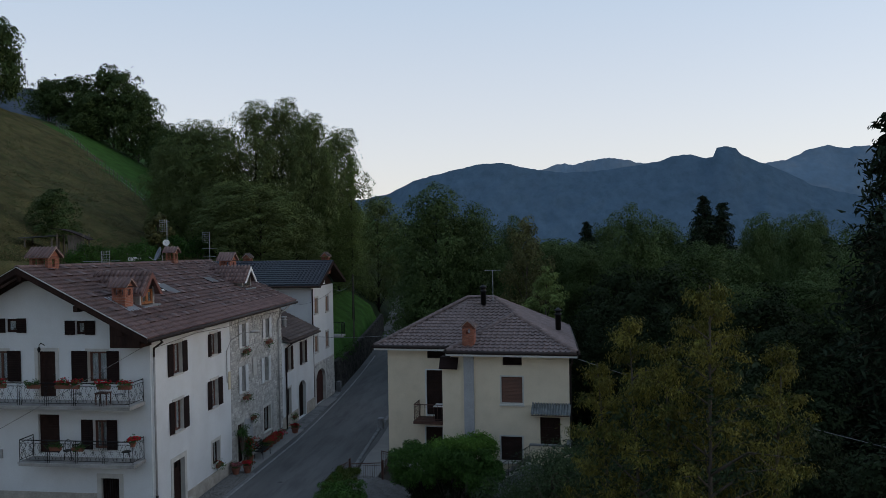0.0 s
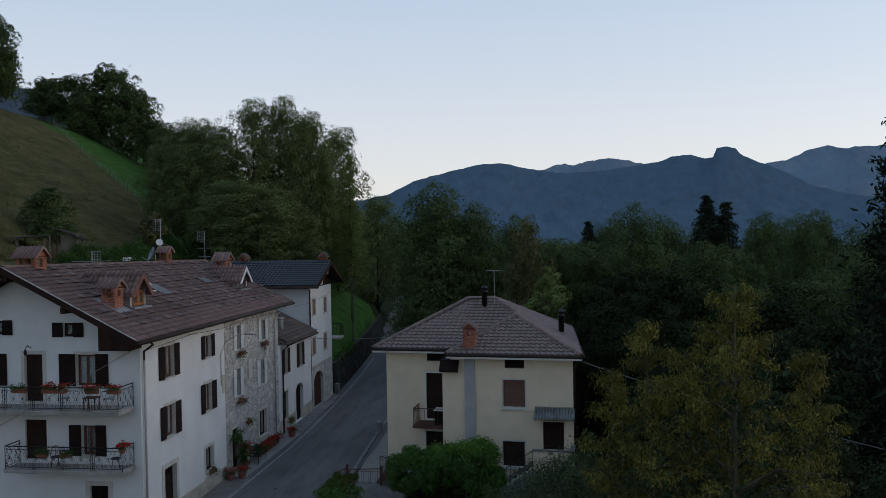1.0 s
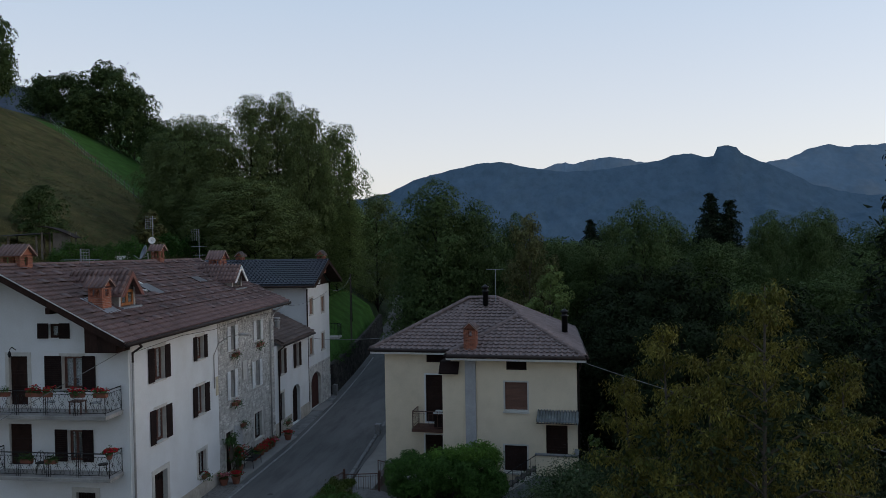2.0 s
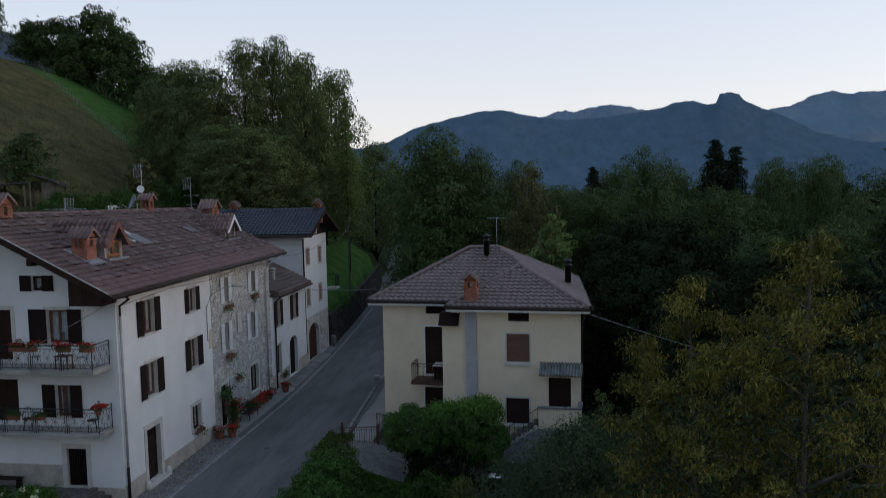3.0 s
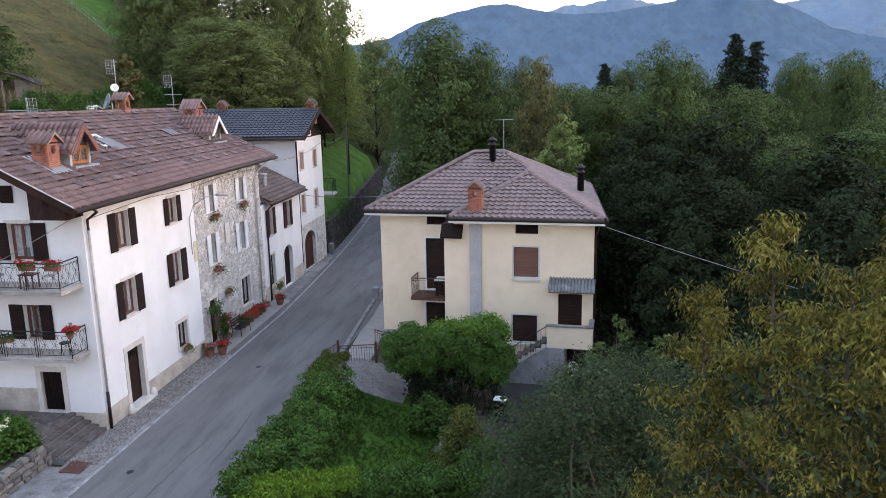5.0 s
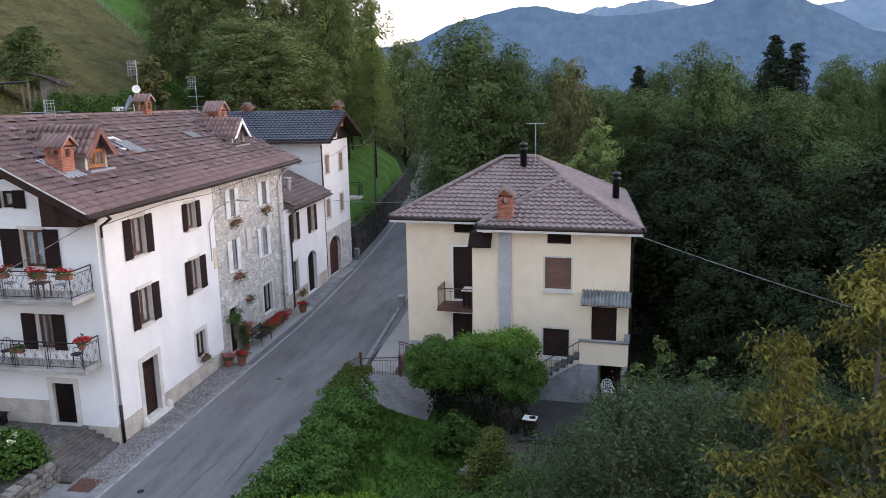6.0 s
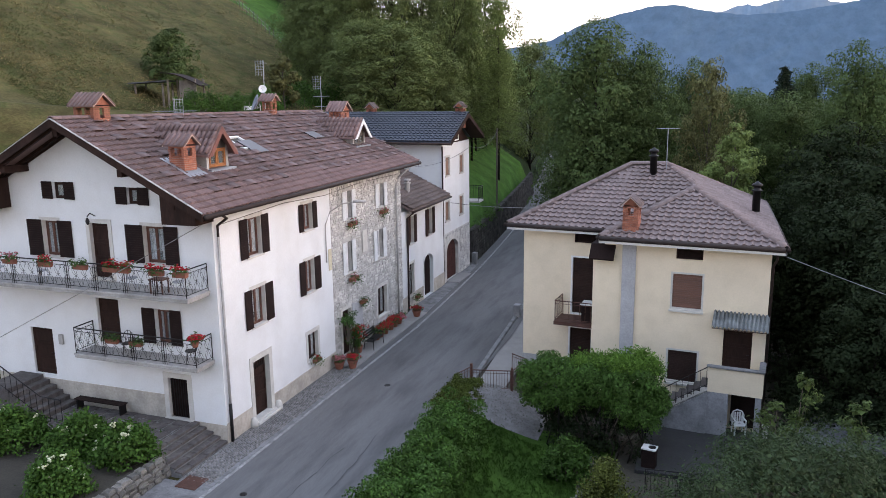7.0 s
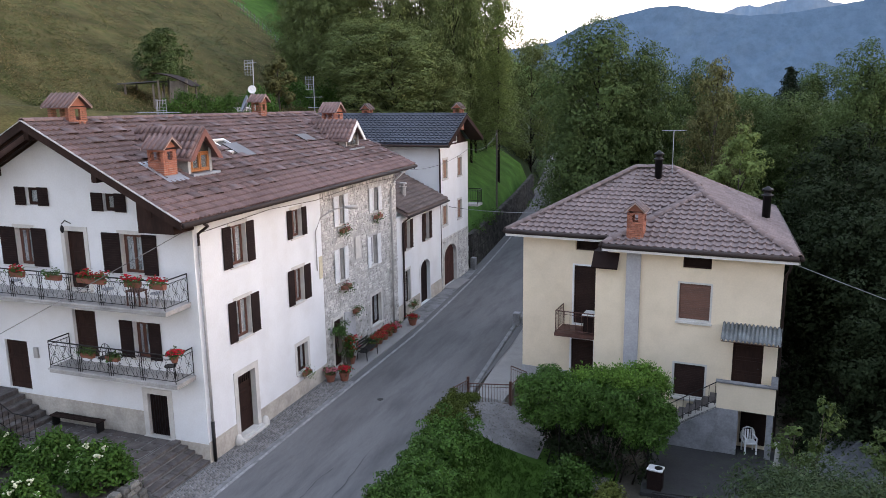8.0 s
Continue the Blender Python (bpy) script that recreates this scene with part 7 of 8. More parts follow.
for x in (-1.3, 0.3, 1.9):
    for y in (-0.6, 1.0):
        part("post", Shape().tube([(x, y, 0), (x, y, 2.0)], 0.035, 6), M_IRON, perg)
    part("beam", Shape().tube([(x, -1.3, 2.0), (x, 1.3, 2.0)], 0.03, 6), M_IRON, perg)
gv = Shape()
nx_, ny_ = 14, 14
for j in range(ny_):
    for i in range(nx_):
        x = -10.2 + 3.5 * i / (nx_ - 1)
        y = 35.35 + 1.0 * abs(i / (nx_ - 1) - 0.55) + (3.6 - 1.0 * abs(i / (nx_ - 1) - 0.55)) * j / (ny_ - 1)
        gv.v.append((x, y, ground_height(x, y) + 0.03))
gv.f = [(j * nx_ + i, j * nx_ + i + 1, (j + 1) * nx_ + i + 1, (j + 1) * nx_ + i) for j in range(ny_ - 1) for i in range(nx_ - 1)]
single("gravel_patch", gv, M_GRAVEL, "pale gravelled ramp inside the gate", "gravel", kind="structure", smooth=True)
peb = Shape()
for _ in range(1100):
    x = rc.uniform(-10.1, -6.8)
    y = rc.uniform(36.0, 38.8)
    r, z = rc.uniform(0.018, 0.045), ground_height(x, y) + 0.03
    peb.add([(x + r, y, z), (x, y + r * 0.8, z), (x - r, y, z), (x, y - r * 0.8, z), (x, y, z + r * 0.7)], [(0, 1, 4), (1, 2, 4), (2, 3, 4), (3, 0, 4)])
single("gravel_stones", peb, M_COBBLE, "loose grey stones on the gravelled ramp", "gravel", kind="stuff")
# patio colour is darkened for the shade of the trees around it
M_PATIO = material("concrete_painted_tree_shade", (0.02, 0.02, 0.022), 0.9, 0.25, 0.8, 14, 0.3, stain=(0.025, 0.03, 0.022), stain_amount=0.8)
sheet("patio", -2.8, 3.6, 34.6, 39.2, -0.85, M_PATIO, "concrete patio below the porch, tree shade in its colour", "patio", thick=0.3)
pv = Shape()
for k in range(7):
    x, y = -4.3 + rt.uniform(-.15, .15), 31.9 + 0.55 * k
    pv.box(x - 0.3, x + 0.3, y - 0.24, y + 0.24, ground_height(x, y) - 0.05, ground_height(x, y) + 0.04)
single("stepping_path", pv, M_ROUGHSTONE, "grey slabs of a narrow garden path", "path", kind="structure", bevel=0.015)

# lawn blades
rg = np.random.default_rng(90)
gp = [(rg.uniform(-9.0, -3.6), rg.uniform(26.8, 35.4)) for _ in range(2600)]
gc = [(x, y, ground_height(x, y) + 0.05) for x, y in gp]
gm = leaf_mesh("lawn_blades", gc, np.full(len(gc), 0.12), 9, 0.13, M_BLADE, rg, -1.2, 0.14)
tagged(new("lawn_blades", gm), "green tufts of the garden lawn", "grass", kind="stuff")

# dry and green tufts of the mown meadow and the bank
M_HAY = material("dry_hay_tufts", (0.20, 0.165, 0.085), 0.9, 0.3, 0.3, 8, 0, island=0.45, through_light=0.15)
M_TUFT = material("green_meadow_tufts", (0.088, 0.105, 0.042), 0.9, 0.3, 0.3, 8, 0, island=0.45, through_light=0.15)
for name, mat, low, high, n, label in (("hay_tufts", M_HAY, 0.0, 0.62, 15000, "dry straw-coloured tufts on the mown meadow"), ("meadow_tufts", M_TUFT, 0.38, 1.0, 15000, "green tufts on the mown meadow")):
    spots = []
    while len(spots) < n:
        y = 44 + 75 * rg.uniform() ** 1.4
        x = -36 - rg.uniform() * (12 + (y - 40) * 0.75)
        q = 0.5 + 0.9 * noise.noise((x * 0.09, y * 0.13, 7.0)) + 0.35 * noise.noise((x * 0.5, y * 0.7, 2.0))
        if low <= q <= high or rg.uniform() < 0.12:
            spots.append((x, y, ground_height(x, y) + 0.03))
    tagged(new(name, leaf_mesh(name, spots, np.full(len(spots), 0.4), 5, 0.19, mat, rg, -0.05, 0.12)), label, "grass", kind="stuff")

for k, (x, y, r, h) in enumerate(((3.6, 39.5, 1.2, 2.2), (3.4, 42.5, 1.2, 2.4), (7.4, 39.6, 1.3, 1.8), (0.9, 32.6, 0.9, 0.9), (5.0, 31.4, 1.3, 1.4), (-0.6, 31.0, 1.1, 1.2))):
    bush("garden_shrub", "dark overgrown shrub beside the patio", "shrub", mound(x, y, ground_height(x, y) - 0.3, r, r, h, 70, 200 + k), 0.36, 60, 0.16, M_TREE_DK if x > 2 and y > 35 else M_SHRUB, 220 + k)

bush("bank_shrub", "small leafy shrub with pale blooms on the bank", "shrub", mound(-18.7, 63.6, ground_height(-18.7, 63.6) - 0.2, 0.8, 0.9, 1.3, 46, 260), 0.28, 46, 0.15, M_HYDRANGEA, 261, 0.0, 0.6, (M_BLOOM, 8, 0.1))
bush("bank_shrub", "trailing green growth over the retaining wall", "shrub", hedge_row(-18.0, 64, -18.5, 72, 2.2, 0.5, 0.4, 36, 262, 0.25), 0.3, 40, 0.14, M_HEDGE, 263, 0.4)
# ---- gate and fence ----
def iron_panel(parent, p0, p1, h, gap, mat, name="panel"):
    return rail_panel(idl, p0, p1, h, mat, parent, name, curls=False, gap=gap)


gate = thing("gate", (-10.25, 38.3, 0.0), 0, "low brown painted iron garden gate", "gate")
iron_panel(gate, (0.05, 0.0, -0.1), (1.7, 0.5, -0.15), 0.95, 0.12, M_RUST)
iron_panel(gate, (1.7, 0.5, -0.12), (1.95, 1.5, 0.0), 0.9, 0.12, M_RUST)
iron_panel(gate, (1.25, 2.3, 0.0), (2.1, 1.75, 0.0), 0.95, 0.12, M_RUST)
iron_panel(gate, (0.0, 0.0, 0.0), (-0.35, -1.1, 0.0), 1.0, 0.12, M_RUST)
part("post", Shape().box(-0.05, 0.05, -0.05, 0.05, -0.2, 1.15), M_RUST, gate)
part("post", Shape().box(1.66, 1.76, 0.45, 0.55, -0.4, 0.95), M_RUST, gate)
single("kerb_post", Shape().box(-11.2, -10.82, 49.3, 49.75, -0.1, 0.72), M_STAIRSIDE, "short grey concrete post at the path corner", "post", bevel=0.03)
pf = thing("patio_fence", (-1.4, 33.2, -0.95), 0, "low dark iron fence round the patio", "fence")
iron_panel(pf, (-0.9, 0, 0), (2.6, 0.3, 0), 0.9, 0.12, M_IRON)

# ---- pots and flowers ----
def petals(shape, at, r, n, rng, size=0.045):
    for _ in range(n):
        u = [rng.gauss(0, 1) for _ in range(3)]
        ln = math.sqrt(sum(c * c for c in u)) + 1e-6
        p = [at[i] + u[i] / ln * r * rng.uniform(0.7, 1.05) * (1, 1, 0.7)[i] for i in range(3)]
        if p[2] < at[2] - r * 0.25:
            continue
        shape.lathe([(size * 0.3, -size * 0.4), (size, 0), (size * 0.4, size * 0.5)], p, 5)


FL = random.Random(17)
NPF = np.random.default_rng(18)


def flower_pot(x, y, z, r, h, label, petal_mat, plant_r, n=40, leaves=70, group="", tall=0.0):
    """A turned terracotta pot with a leafy flowering plant."""
    p = thing("flower_pot", (x, y, z), FL.uniform(0, 360), label, "potted plant", group)
    part("pot", Shape().lathe([(r * 0.68, 0), (r * 0.95, h * 0.8), (r * 1.06, h * 0.8), (r * 1.06, h), (r * 0.88, h), (r * 0.85, h * 0.86)], (0, 0, 0), 14), M_TERRACOTTA, p, smooth=False)
    cs = [(FL.gauss(0, plant_r * 0.4), FL.gauss(0, plant_r * 0.4), h + plant_r * 0.5 + tall * FL.random()) for _ in range(12)]
    part("leaves", leaf_mesh("leaves", cs, np.full(12, plant_r * 0.6), leaves // 6, 0.1, M_LEAF, NPF), M_LEAF, p)
    if petal_mat:
        s = Shape()
        for c in cs:
            petals(s, c, plant_r * 0.5, n // 6, FL)
        part("bloom", s, petal_mat, p)["kind"] = "stuff"
    return p


def flower_box(x, y, z, length, along, label, petal_mat, n=60, hang=0.0, group=""):
    """A trough of flowers, along 'x' or 'y'."""
    p = thing("flower_box", (x, y, z), 0 if along == "x" else 90, label, "flower box", group)
    part("trough", Shape().prism([(-0.08, 0), (0.08, 0), (0.11, 0.17), (-0.11, 0.17)], -length / 2, length / 2, "x"), M_TERRACOTTA, p)
    cs = [(FL.uniform(-length / 2, length / 2), FL.gauss(0, 0.06), 0.23 + FL.gauss(0, 0.05) - hang * FL.random()) for _ in range(10)]
    part("leaves", leaf_mesh("leaves", cs, np.full(10, 0.17 + hang * 0.4), 26, 0.085, M_LEAF, NPF, 0.3), M_LEAF, p)
    if petal_mat:
        s = Shape()
        for c in cs:
            petals(s, (c[0], c[1], c[2] + 0.07), 0.13, n // 9, FL, 0.045)
        part("bloom", s, petal_mat, p)["kind"] = "stuff"
    return p


ub, lb = GY - 1.28, GY - 1.02
for x, mat in ((-25.5, M_PINK), (-23.76, M_RED), (-22.1, None), (-20.75, M_RED), (-20.2, M_RED), (-18.75, M_RED), (-17.75, M_RED)):
    flower_box(x, ub - 0.08, 5.92 + 0.8, 0.55, "x", "terracotta trough of geraniums hung on the balcony rail" if mat else "terracotta trough of green trailing plants on the balcony rail", mat, group="troughs on the balcony rails")
for x, mat in ((-21.45, None), (-20.35, None)):
    flower_box(x, lb + 0.12, 3.28 + 0.55, 0.5, "x", "terracotta trough of plants on the lower balcony", mat, group="troughs on the balcony rails")
flower_pot(-17.66, lb + 0.04, 3.28 + 0.82, 0.14, 0.2, "hanging pot of bright red geraniums", M_RED, 0.3, 110, 90)
for y, z, big in ((41.0, 6.5, 1), (44.75, 6.55, 1), (40.9, 3.8, 1), (41.9, 2.35, 0), (36.9, 0.95, 0), (49.4, 0.65, 0)):
    flower_box(WX + 0.2, y, z, 0.75 if big else 0.5, "y", "window box of trailing flowers on a stone sill", None if y in (41.9, 49.4) else M_PINK if y != 36.9 else M_RED, 18, 0.25, "window boxes")
for k, (x, y, r, h, mat, pr, lab) in enumerate(((-16.9, 38.6, 0.24, 0.34, M_PINK, 0.26, "terracotta pot of mixed flowers"), (-16.35, 38.9, 0.24, 0.4, M_RED, 0.26, "terracotta pot of bright red flowers"), (-16.5, 47.6, 0.25, 0.36, M_RED, 0.27, "terracotta pot of bright red flowers"),
                                          (-16.95, 43.5, 0.2, 0.3, M_RED, 0.3, "terracotta pot of red begonias"), (-16.95, 44.1, 0.2, 0.3, M_RED, 0.3, "terracotta pot of red begonias"), (-16.95, 44.8, 0.2, 0.3, M_RED, 0.32, "terracotta pot of red begonias"), (-16.95, 45.4, 0.2, 0.3, M_RED, 0.3, "terracotta pot of red begonias"),
                                          (-16.95, 46.0, 0.2, 0.3, M_PINK, 0.28, "terracotta pot of pink flowers"), (-16.95, 43.0, 0.2, 0.3, None, 0.34, "terracotta pot of green leaves"), (-17.0, 40.9, 0.22, 0.35, M_RED, 0.45, "terracotta pot with a climbing rose"))):
    flower_pot(x, y, 0.07 if y > 38.95 else 0.04, r, h, lab, mat, pr * 1.2, 110, 130, "pots along the street wall", 0.9 if k == 9 else 0.0)
bush("climbing_rose", "green climbing rose with red flowers round the stone doorway", "climbing plant", [(-17.1 + FL.uniform(0, .25), 40.2 + FL.gauss(0.5, 0.35), 0.4 + 1.1 * FL.random()) for _ in range(22)], 0.2, 60, 0.09, M_HEDGE, 91, 0.2, 0.6, (M_RED, 9, 0.05))
bush("door_vine", "trailing green vine over the stone doorway", "climbing plant", [(-17.1 + FL.uniform(0, .2), 39.5 + FL.gauss(0.2, 0.3), 1.9 + 0.4 * FL.random()) for _ in range(16)], 0.22, 40, 0.12, M_LEAF, 92, 0.4)
bench2 = thing("bench", (-16.75, 42.0, 0.07), 0, "black iron bench against the stone wall", "bench")
for k in range(4):
    part("slat", Shape().box(-0.1 + 0.12 * k, -0.02 + 0.12 * k, -0.65, 0.65, 0.43, 0.46), M_IRON, bench2)
for k in range(3):
    part("back_slat", Shape().box(-0.17 - 0.02 * k, -0.14 - 0.02 * k, -0.65, 0.65, 0.55 + 0.13 * k, 0.63 + 0.13 * k), M_IRON, bench2)
for y in (-0.6, 0.6):
    part("leg", Shape().tube([(0.36, y, 0), (0.34, y, 0.43), (0.36, y, 0.62), (-0.15, y, 0.64)], 0.022, 6).tube([(-0.2, y, 0), (-0.12, y, 0.45), (-0.22, y, 0.92)], 0.022, 6), M_IRON, bench2)


def iron_chair(x, y, z, turn, mat, label):
    c = thing("garden_chair", (x, y, z), turn, label, "chair", "chairs on the balconies")
    part("seat", Shape().lathe([(0.2, 0.43), (0.21, 0.45), (0.2, 0.465)], (0, 0, 0), 14), mat, c)
    for a in (0.8, 2.35, 3.93, 5.5):
        part("leg", Shape().tube([(0.16 * math.cos(a), 0.16 * math.sin(a), 0.44), (0.22 * math.cos(a), 0.22 * math.sin(a), 0)], 0.012, 5), mat, c)
    arc = [(0.2 * math.cos(a), 0.2, 0.45 + 0.45 * math.sin(a)) for a in [math.pi * k / 8 for k in range(9)]]
    part("backrest", Shape().tube(arc, 0.013, 5).tube([(0, 0.2, 0.45), (0, 0.2, 0.9)], 0.01, 5).tube([(-0.1, 0.2, 0.45), (-0.1, 0.2, 0.84)], 0.008, 5).tube([(0.1, 0.2, 0.45), (0.1, 0.2, 0.84)], 0.008, 5), mat, c)
    return c


for x, t in ((-20.4, 60), (-18.35, -70), (-24.6, 20), (-26.8, 200)):
    iron_chair(x, GY - 0.75, 5.936, t, M_ZINC, "pale metal garden chair on the upper balcony")
for x, t in ((-21.1, 30), (-18.25, -60)):
    iron_chair(x, GY - 0.52, 3.296, t, M_IRON, "black iron garden chair on the lower balcony")
tb = thing("small_table", (-19.1, GY - 0.85, 5.936), 0, "small brown wooden table on the upper balcony", "table")
part("tabletop", Shape().box(-0.3, 0.3, -0.22, 0.22, 0.5, 0.54), M_REDWOOD, tb, bevel=0.01)
for x in (-0.25, 0.25):
    for y in (-0.17, 0.17):
        part("leg", Shape().box(x - 0.02, x + 0.02, y - 0.02, y + 0.02, 0, 0.5), M_REDWOOD, tb)
# things round the yellow house
yh = yellow_house.matrix_basis
washer = tagged(part("cabinet", Shape().box(-0.28, 0.28, -0.32, 0.32, 0, 0.8), M_BLACKWOOD, None, bevel=0.015), "dark cabinet with a white top on the small balcony", "cabinet")
part("top", Shape().box(-0.33, 0.33, -0.38, 0.38, 0.8, 0.85), M_WHITEPLASTIC, washer, "white worktop", 0.01)
washer.matrix_basis = yh @ pose(-7.38, 0.95, 2.66)
pc = thing("plastic_chair", (0, 0, 0), 0, "white plastic garden chair under the porch", "chair")
pc.matrix_basis = yh @ pose(-0.75, -0.75, -0.85, 0, 0, 20)
part("seat", Shape().box(-0.24, 0.24, -0.22, 0.24, 0.4, 0.44), M_WHITEPLASTIC, pc, bevel=0.01)
for x in (-0.21, 0.21):
    for y in (-0.2, 0.22):
        part("leg", Shape().box(x - 0.025, x + 0.025, y - 0.025, y + 0.025, 0, 0.4), M_WHITEPLASTIC, pc)
    part("armrest", Shape().box(x - 0.03, x + 0.03, -0.22, 0.24, 0.62, 0.65).box(x - 0.02, x + 0.02, -0.22, -0.18, 0.44, 0.62), M_WHITEPLASTIC, pc)
for k in range(5):
    part("back_slat", Shape().box(-0.22 + 0.095 * k, -0.16 + 0.095 * k, 0.22, 0.25, 0.44, 0.84), M_WHITEPLASTIC, pc)
part("back_rail", Shape().tube([(-0.25, 0.235, 0.45), (-0.25, 0.25, 0.7), (-0.17, 0.27, 0.86), (0, 0.28, 0.92), (0.17, 0.27, 0.86), (0.25, 0.25, 0.7), (0.25, 0.235, 0.45)], 0.03, 8), M_WHITEPLASTIC, pc, smooth=True)
gr = thing("garden_stove", (-2.32, 35.0, -0.85), -10, "white topped stove on a dark stand", "stove")
part("body", Shape().box(-0.25, 0.25, -0.19, 0.19, 0, 0.72), M_BLACKWOOD, gr, bevel=0.02)
part("top", Shape().box(-0.27, 0.27, -0.21, 0.21, 0.72, 0.78), M_WHITEPLASTIC, gr, "white enamel top", 0.01)
part("hob", Shape().lathe([(0.14, 0.78), (0.14, 0.80), (0.05, 0.80)], (0.1, 0, 0), 12), M_IRON, gr)
col = thing("stone_column", (0, 0, 0), 0, "small pale stone column beside the porch", "column")
col.matrix_basis = yh @ pose(0.25, -1.5, -0.85)
part("shaft", Shape().lathe([(0.16, 0), (0.16, 0.06), (0.09, 0.12), (0.08, 0.7), (0.15, 0.78), (0.15, 0.86)], (0, 0, 0), 12), M_CONCRETE, col)
shed_r = thing("shed", (4.7, 37.6, -1.45), -30, "low shed with grey corrugated roof among the shrubs", "shed")
part("wall", Shape().box(-1.7, 1.7, -1.1, 1.1, -0.8, 1.0), M_SHEDWOOD, shed_r)
cs = Shape()
for k in range(49):
    for q, (yy, zz) in enumerate(((-1.4, 1.02), (1.4, 1.45))):
        cs.v.append((-2.0 + 4.0 * k / 48, yy, zz + 0.075 * math.sin(2 * math.pi * k / 4)))
cs.f = [(2 * k, 2 * k + 2, 2 * k + 3, 2 * k + 1) for k in range(48)]
part("roof", cs, M_ETERNIT, shed_r, "grey corrugated roofing sheets", smooth=True)

# ---- lamp, wires, aerials ----
sl = thing("street_lamp", (WX, 38.45, 5.2), 0, "grey curved street lamp bracket on the house wall", "street lamp")
part("arm", Shape().tube([(0.06, 0, 0), (0.06, 0, 1.75), (0.25, 0.15, 2.35), (0.7, 0.5, 2.68), (1.2, 0.9, 2.75)], 0.028, 6), M_GREYPIPE, sl, smooth=True)
part("head", Shape().tube([(1.1, 0.82, 2.75), (1.35, 1.02, 2.74), (1.55, 1.18, 2.7)], 0.06, 8, 0.085), M_GREYPIPE, sl, smooth=True)


def cable(p0, p1, sag, r, label):
    p0, p1 = Vector(p0), Vector(p1)
    pts = [p0.lerp(p1, k / 16) - Vector((0, 0, sag * 4 * (k / 16) * (1 - k / 16))) for k in range(17)]
    return single("cable", Shape().tube(pts, r, 4), M_CEMENT, label, "cable")


cable((-17.4, 30.2, 8.5), (-28.4, 15.45, 0.7), 0.12, 0.012, "thin overhead cable from the house corner")
cable((2.0, 39.2, 6.55), (22, 22, 4.2), 0.5, 0.016, "overhead cable from the eaves to the trees")
cable((-17.55, 56.9, 5.35), (-9.45, 47.2, 6.75), 0.1, 0.016, "overhead cable across the road")
cable((-17.0, 49.0, 8.6), (-17.3, 60.5, 8.9), 0.35, 0.014, "cable slung along the house fronts")
cable((-17.3, 60.5, 8.9), (-19.9, 76.9, 9.0), 0.6, 0.014, "cable running to the wooden pole")
single("cable", Shape().tube([(WX + 0.03, 30.8, 8.3), (WX + 0.03, 35, 8.45), (WX + 0.03, 38.6, 8.3), (WX + 0.03, 42.5, 8.45), (WX + 0.03, 47.2, 8.35)], 0.012, 4), M_PIPE, "dark cable clipped under the eaves", "cable")
pole = single("utility_pole", Shape().tube([(-19.9, 76.9, 0.5), (-19.9, 76.9, 9.3)], 0.1, 8, 0.07), M_BARK, "slim wooden utility pole on the grass bank", "pole")


def aerial(x, y, z, h, bars, label, turn=0.0, panel=False):
    a = thing("aerial", (x, y, z), turn, label, "aerial", "roof aerials")
    part("mast", Shape().tube([(0, 0, -0.6), (0, 0, h)], 0.02, 6), M_ZINC, a)
    s = Shape()
    for zz, ln, n in bars:
        s.tube([(-ln / 2, 0, zz), (ln / 2, 0, zz)], 0.012, 4)
        for k in range(n):
            q = -ln / 2 + ln * k / max(1, n - 1)
            s.tube([(q, -0.22, zz), (q, 0.22, zz)], 0.006, 4)
    part("elements", s, M_ZINC, a)
    if panel:
        g = Shape()
        for k in range(6):
            g.tube([(-0.45, 0.1, h - 0.75 + 0.14 * k), (0.0, 0.1, h - 0.75 + 0.14 * k)], 0.008, 4)
        for q in (-0.45, -0.3, -0.15, 0.0):
            g.tube([(q, 0.1, h - 0.8), (q, 0.1, h)], 0.009, 4)
        part("grid_panel", g, M_ZINC, a)
    return a


aerial(-23.4, 43.8, 11.8, 2.75, ((2.6, 0.3, 3),), "tall mast with a grid aerial behind the ridge", 15, True)
aerial(-23.2, 36.2, 11.7, 1.0, ((0.45, 1.9, 11),), "low boom aerial on the ridge", 190, True)
aerial(-23.5, 50.2, 11.4, 2.4, ((1.2, 1.0, 5), (0.6, 0.8, 3)), "aerial mast behind the brick chimney", 30, True)
ra = aerial(0, 0, 0, 1.9, ((1.88, 1.0, 9),), "thin roof aerial on the yellow house", 0)
ra.matrix_basis = yh @ pose(-5.05, 6.1, 9.1, 0, 0, 25)
dish = thing("satellite_dish", (-23.3, 43.55, 12.7), 0, "white satellite dish on the roof ridge", "satellite dish")
ds = Shape().lathe([(0.02, 0.0), (0.1, 0.015), (0.16, 0.04), (0.21, 0.075), (0.205, 0.09), (0.16, 0.055), (0.02, 0.015)], (0, 0, 0), 18)
ds.v = [tuple(pose(0, -0.08, 0.35, 75, 0, 30) @ Vector(v)) for v in ds.v]
part("dish", ds, M_WHITEPLASTIC, dish, smooth=True)
part("stand", Shape().tube([(0, 0, -1.2), (0, 0, 0.4)], 0.025, 6).tube([(0, 0, 0.25), (0.12, -0.4, 0.4)], 0.012, 5), M_ZINC, dish)

big = thing("satellite_dish", (-24.0, 44.0, 12.3), 0, "large grey satellite dish seen beside the brick chimney", "satellite dish")
ds = Shape().lathe([(0.02, 0.0), (0.2, 0.03), (0.36, 0.09), (0.46, 0.16), (0.455, 0.18), (0.34, 0.11), (0.02, 0.02)], (0, 0, 0), 22)
ds.v = [tuple(pose(0, 0, 0, 68, 0, -48) @ Vector(v)) for v in ds.v]
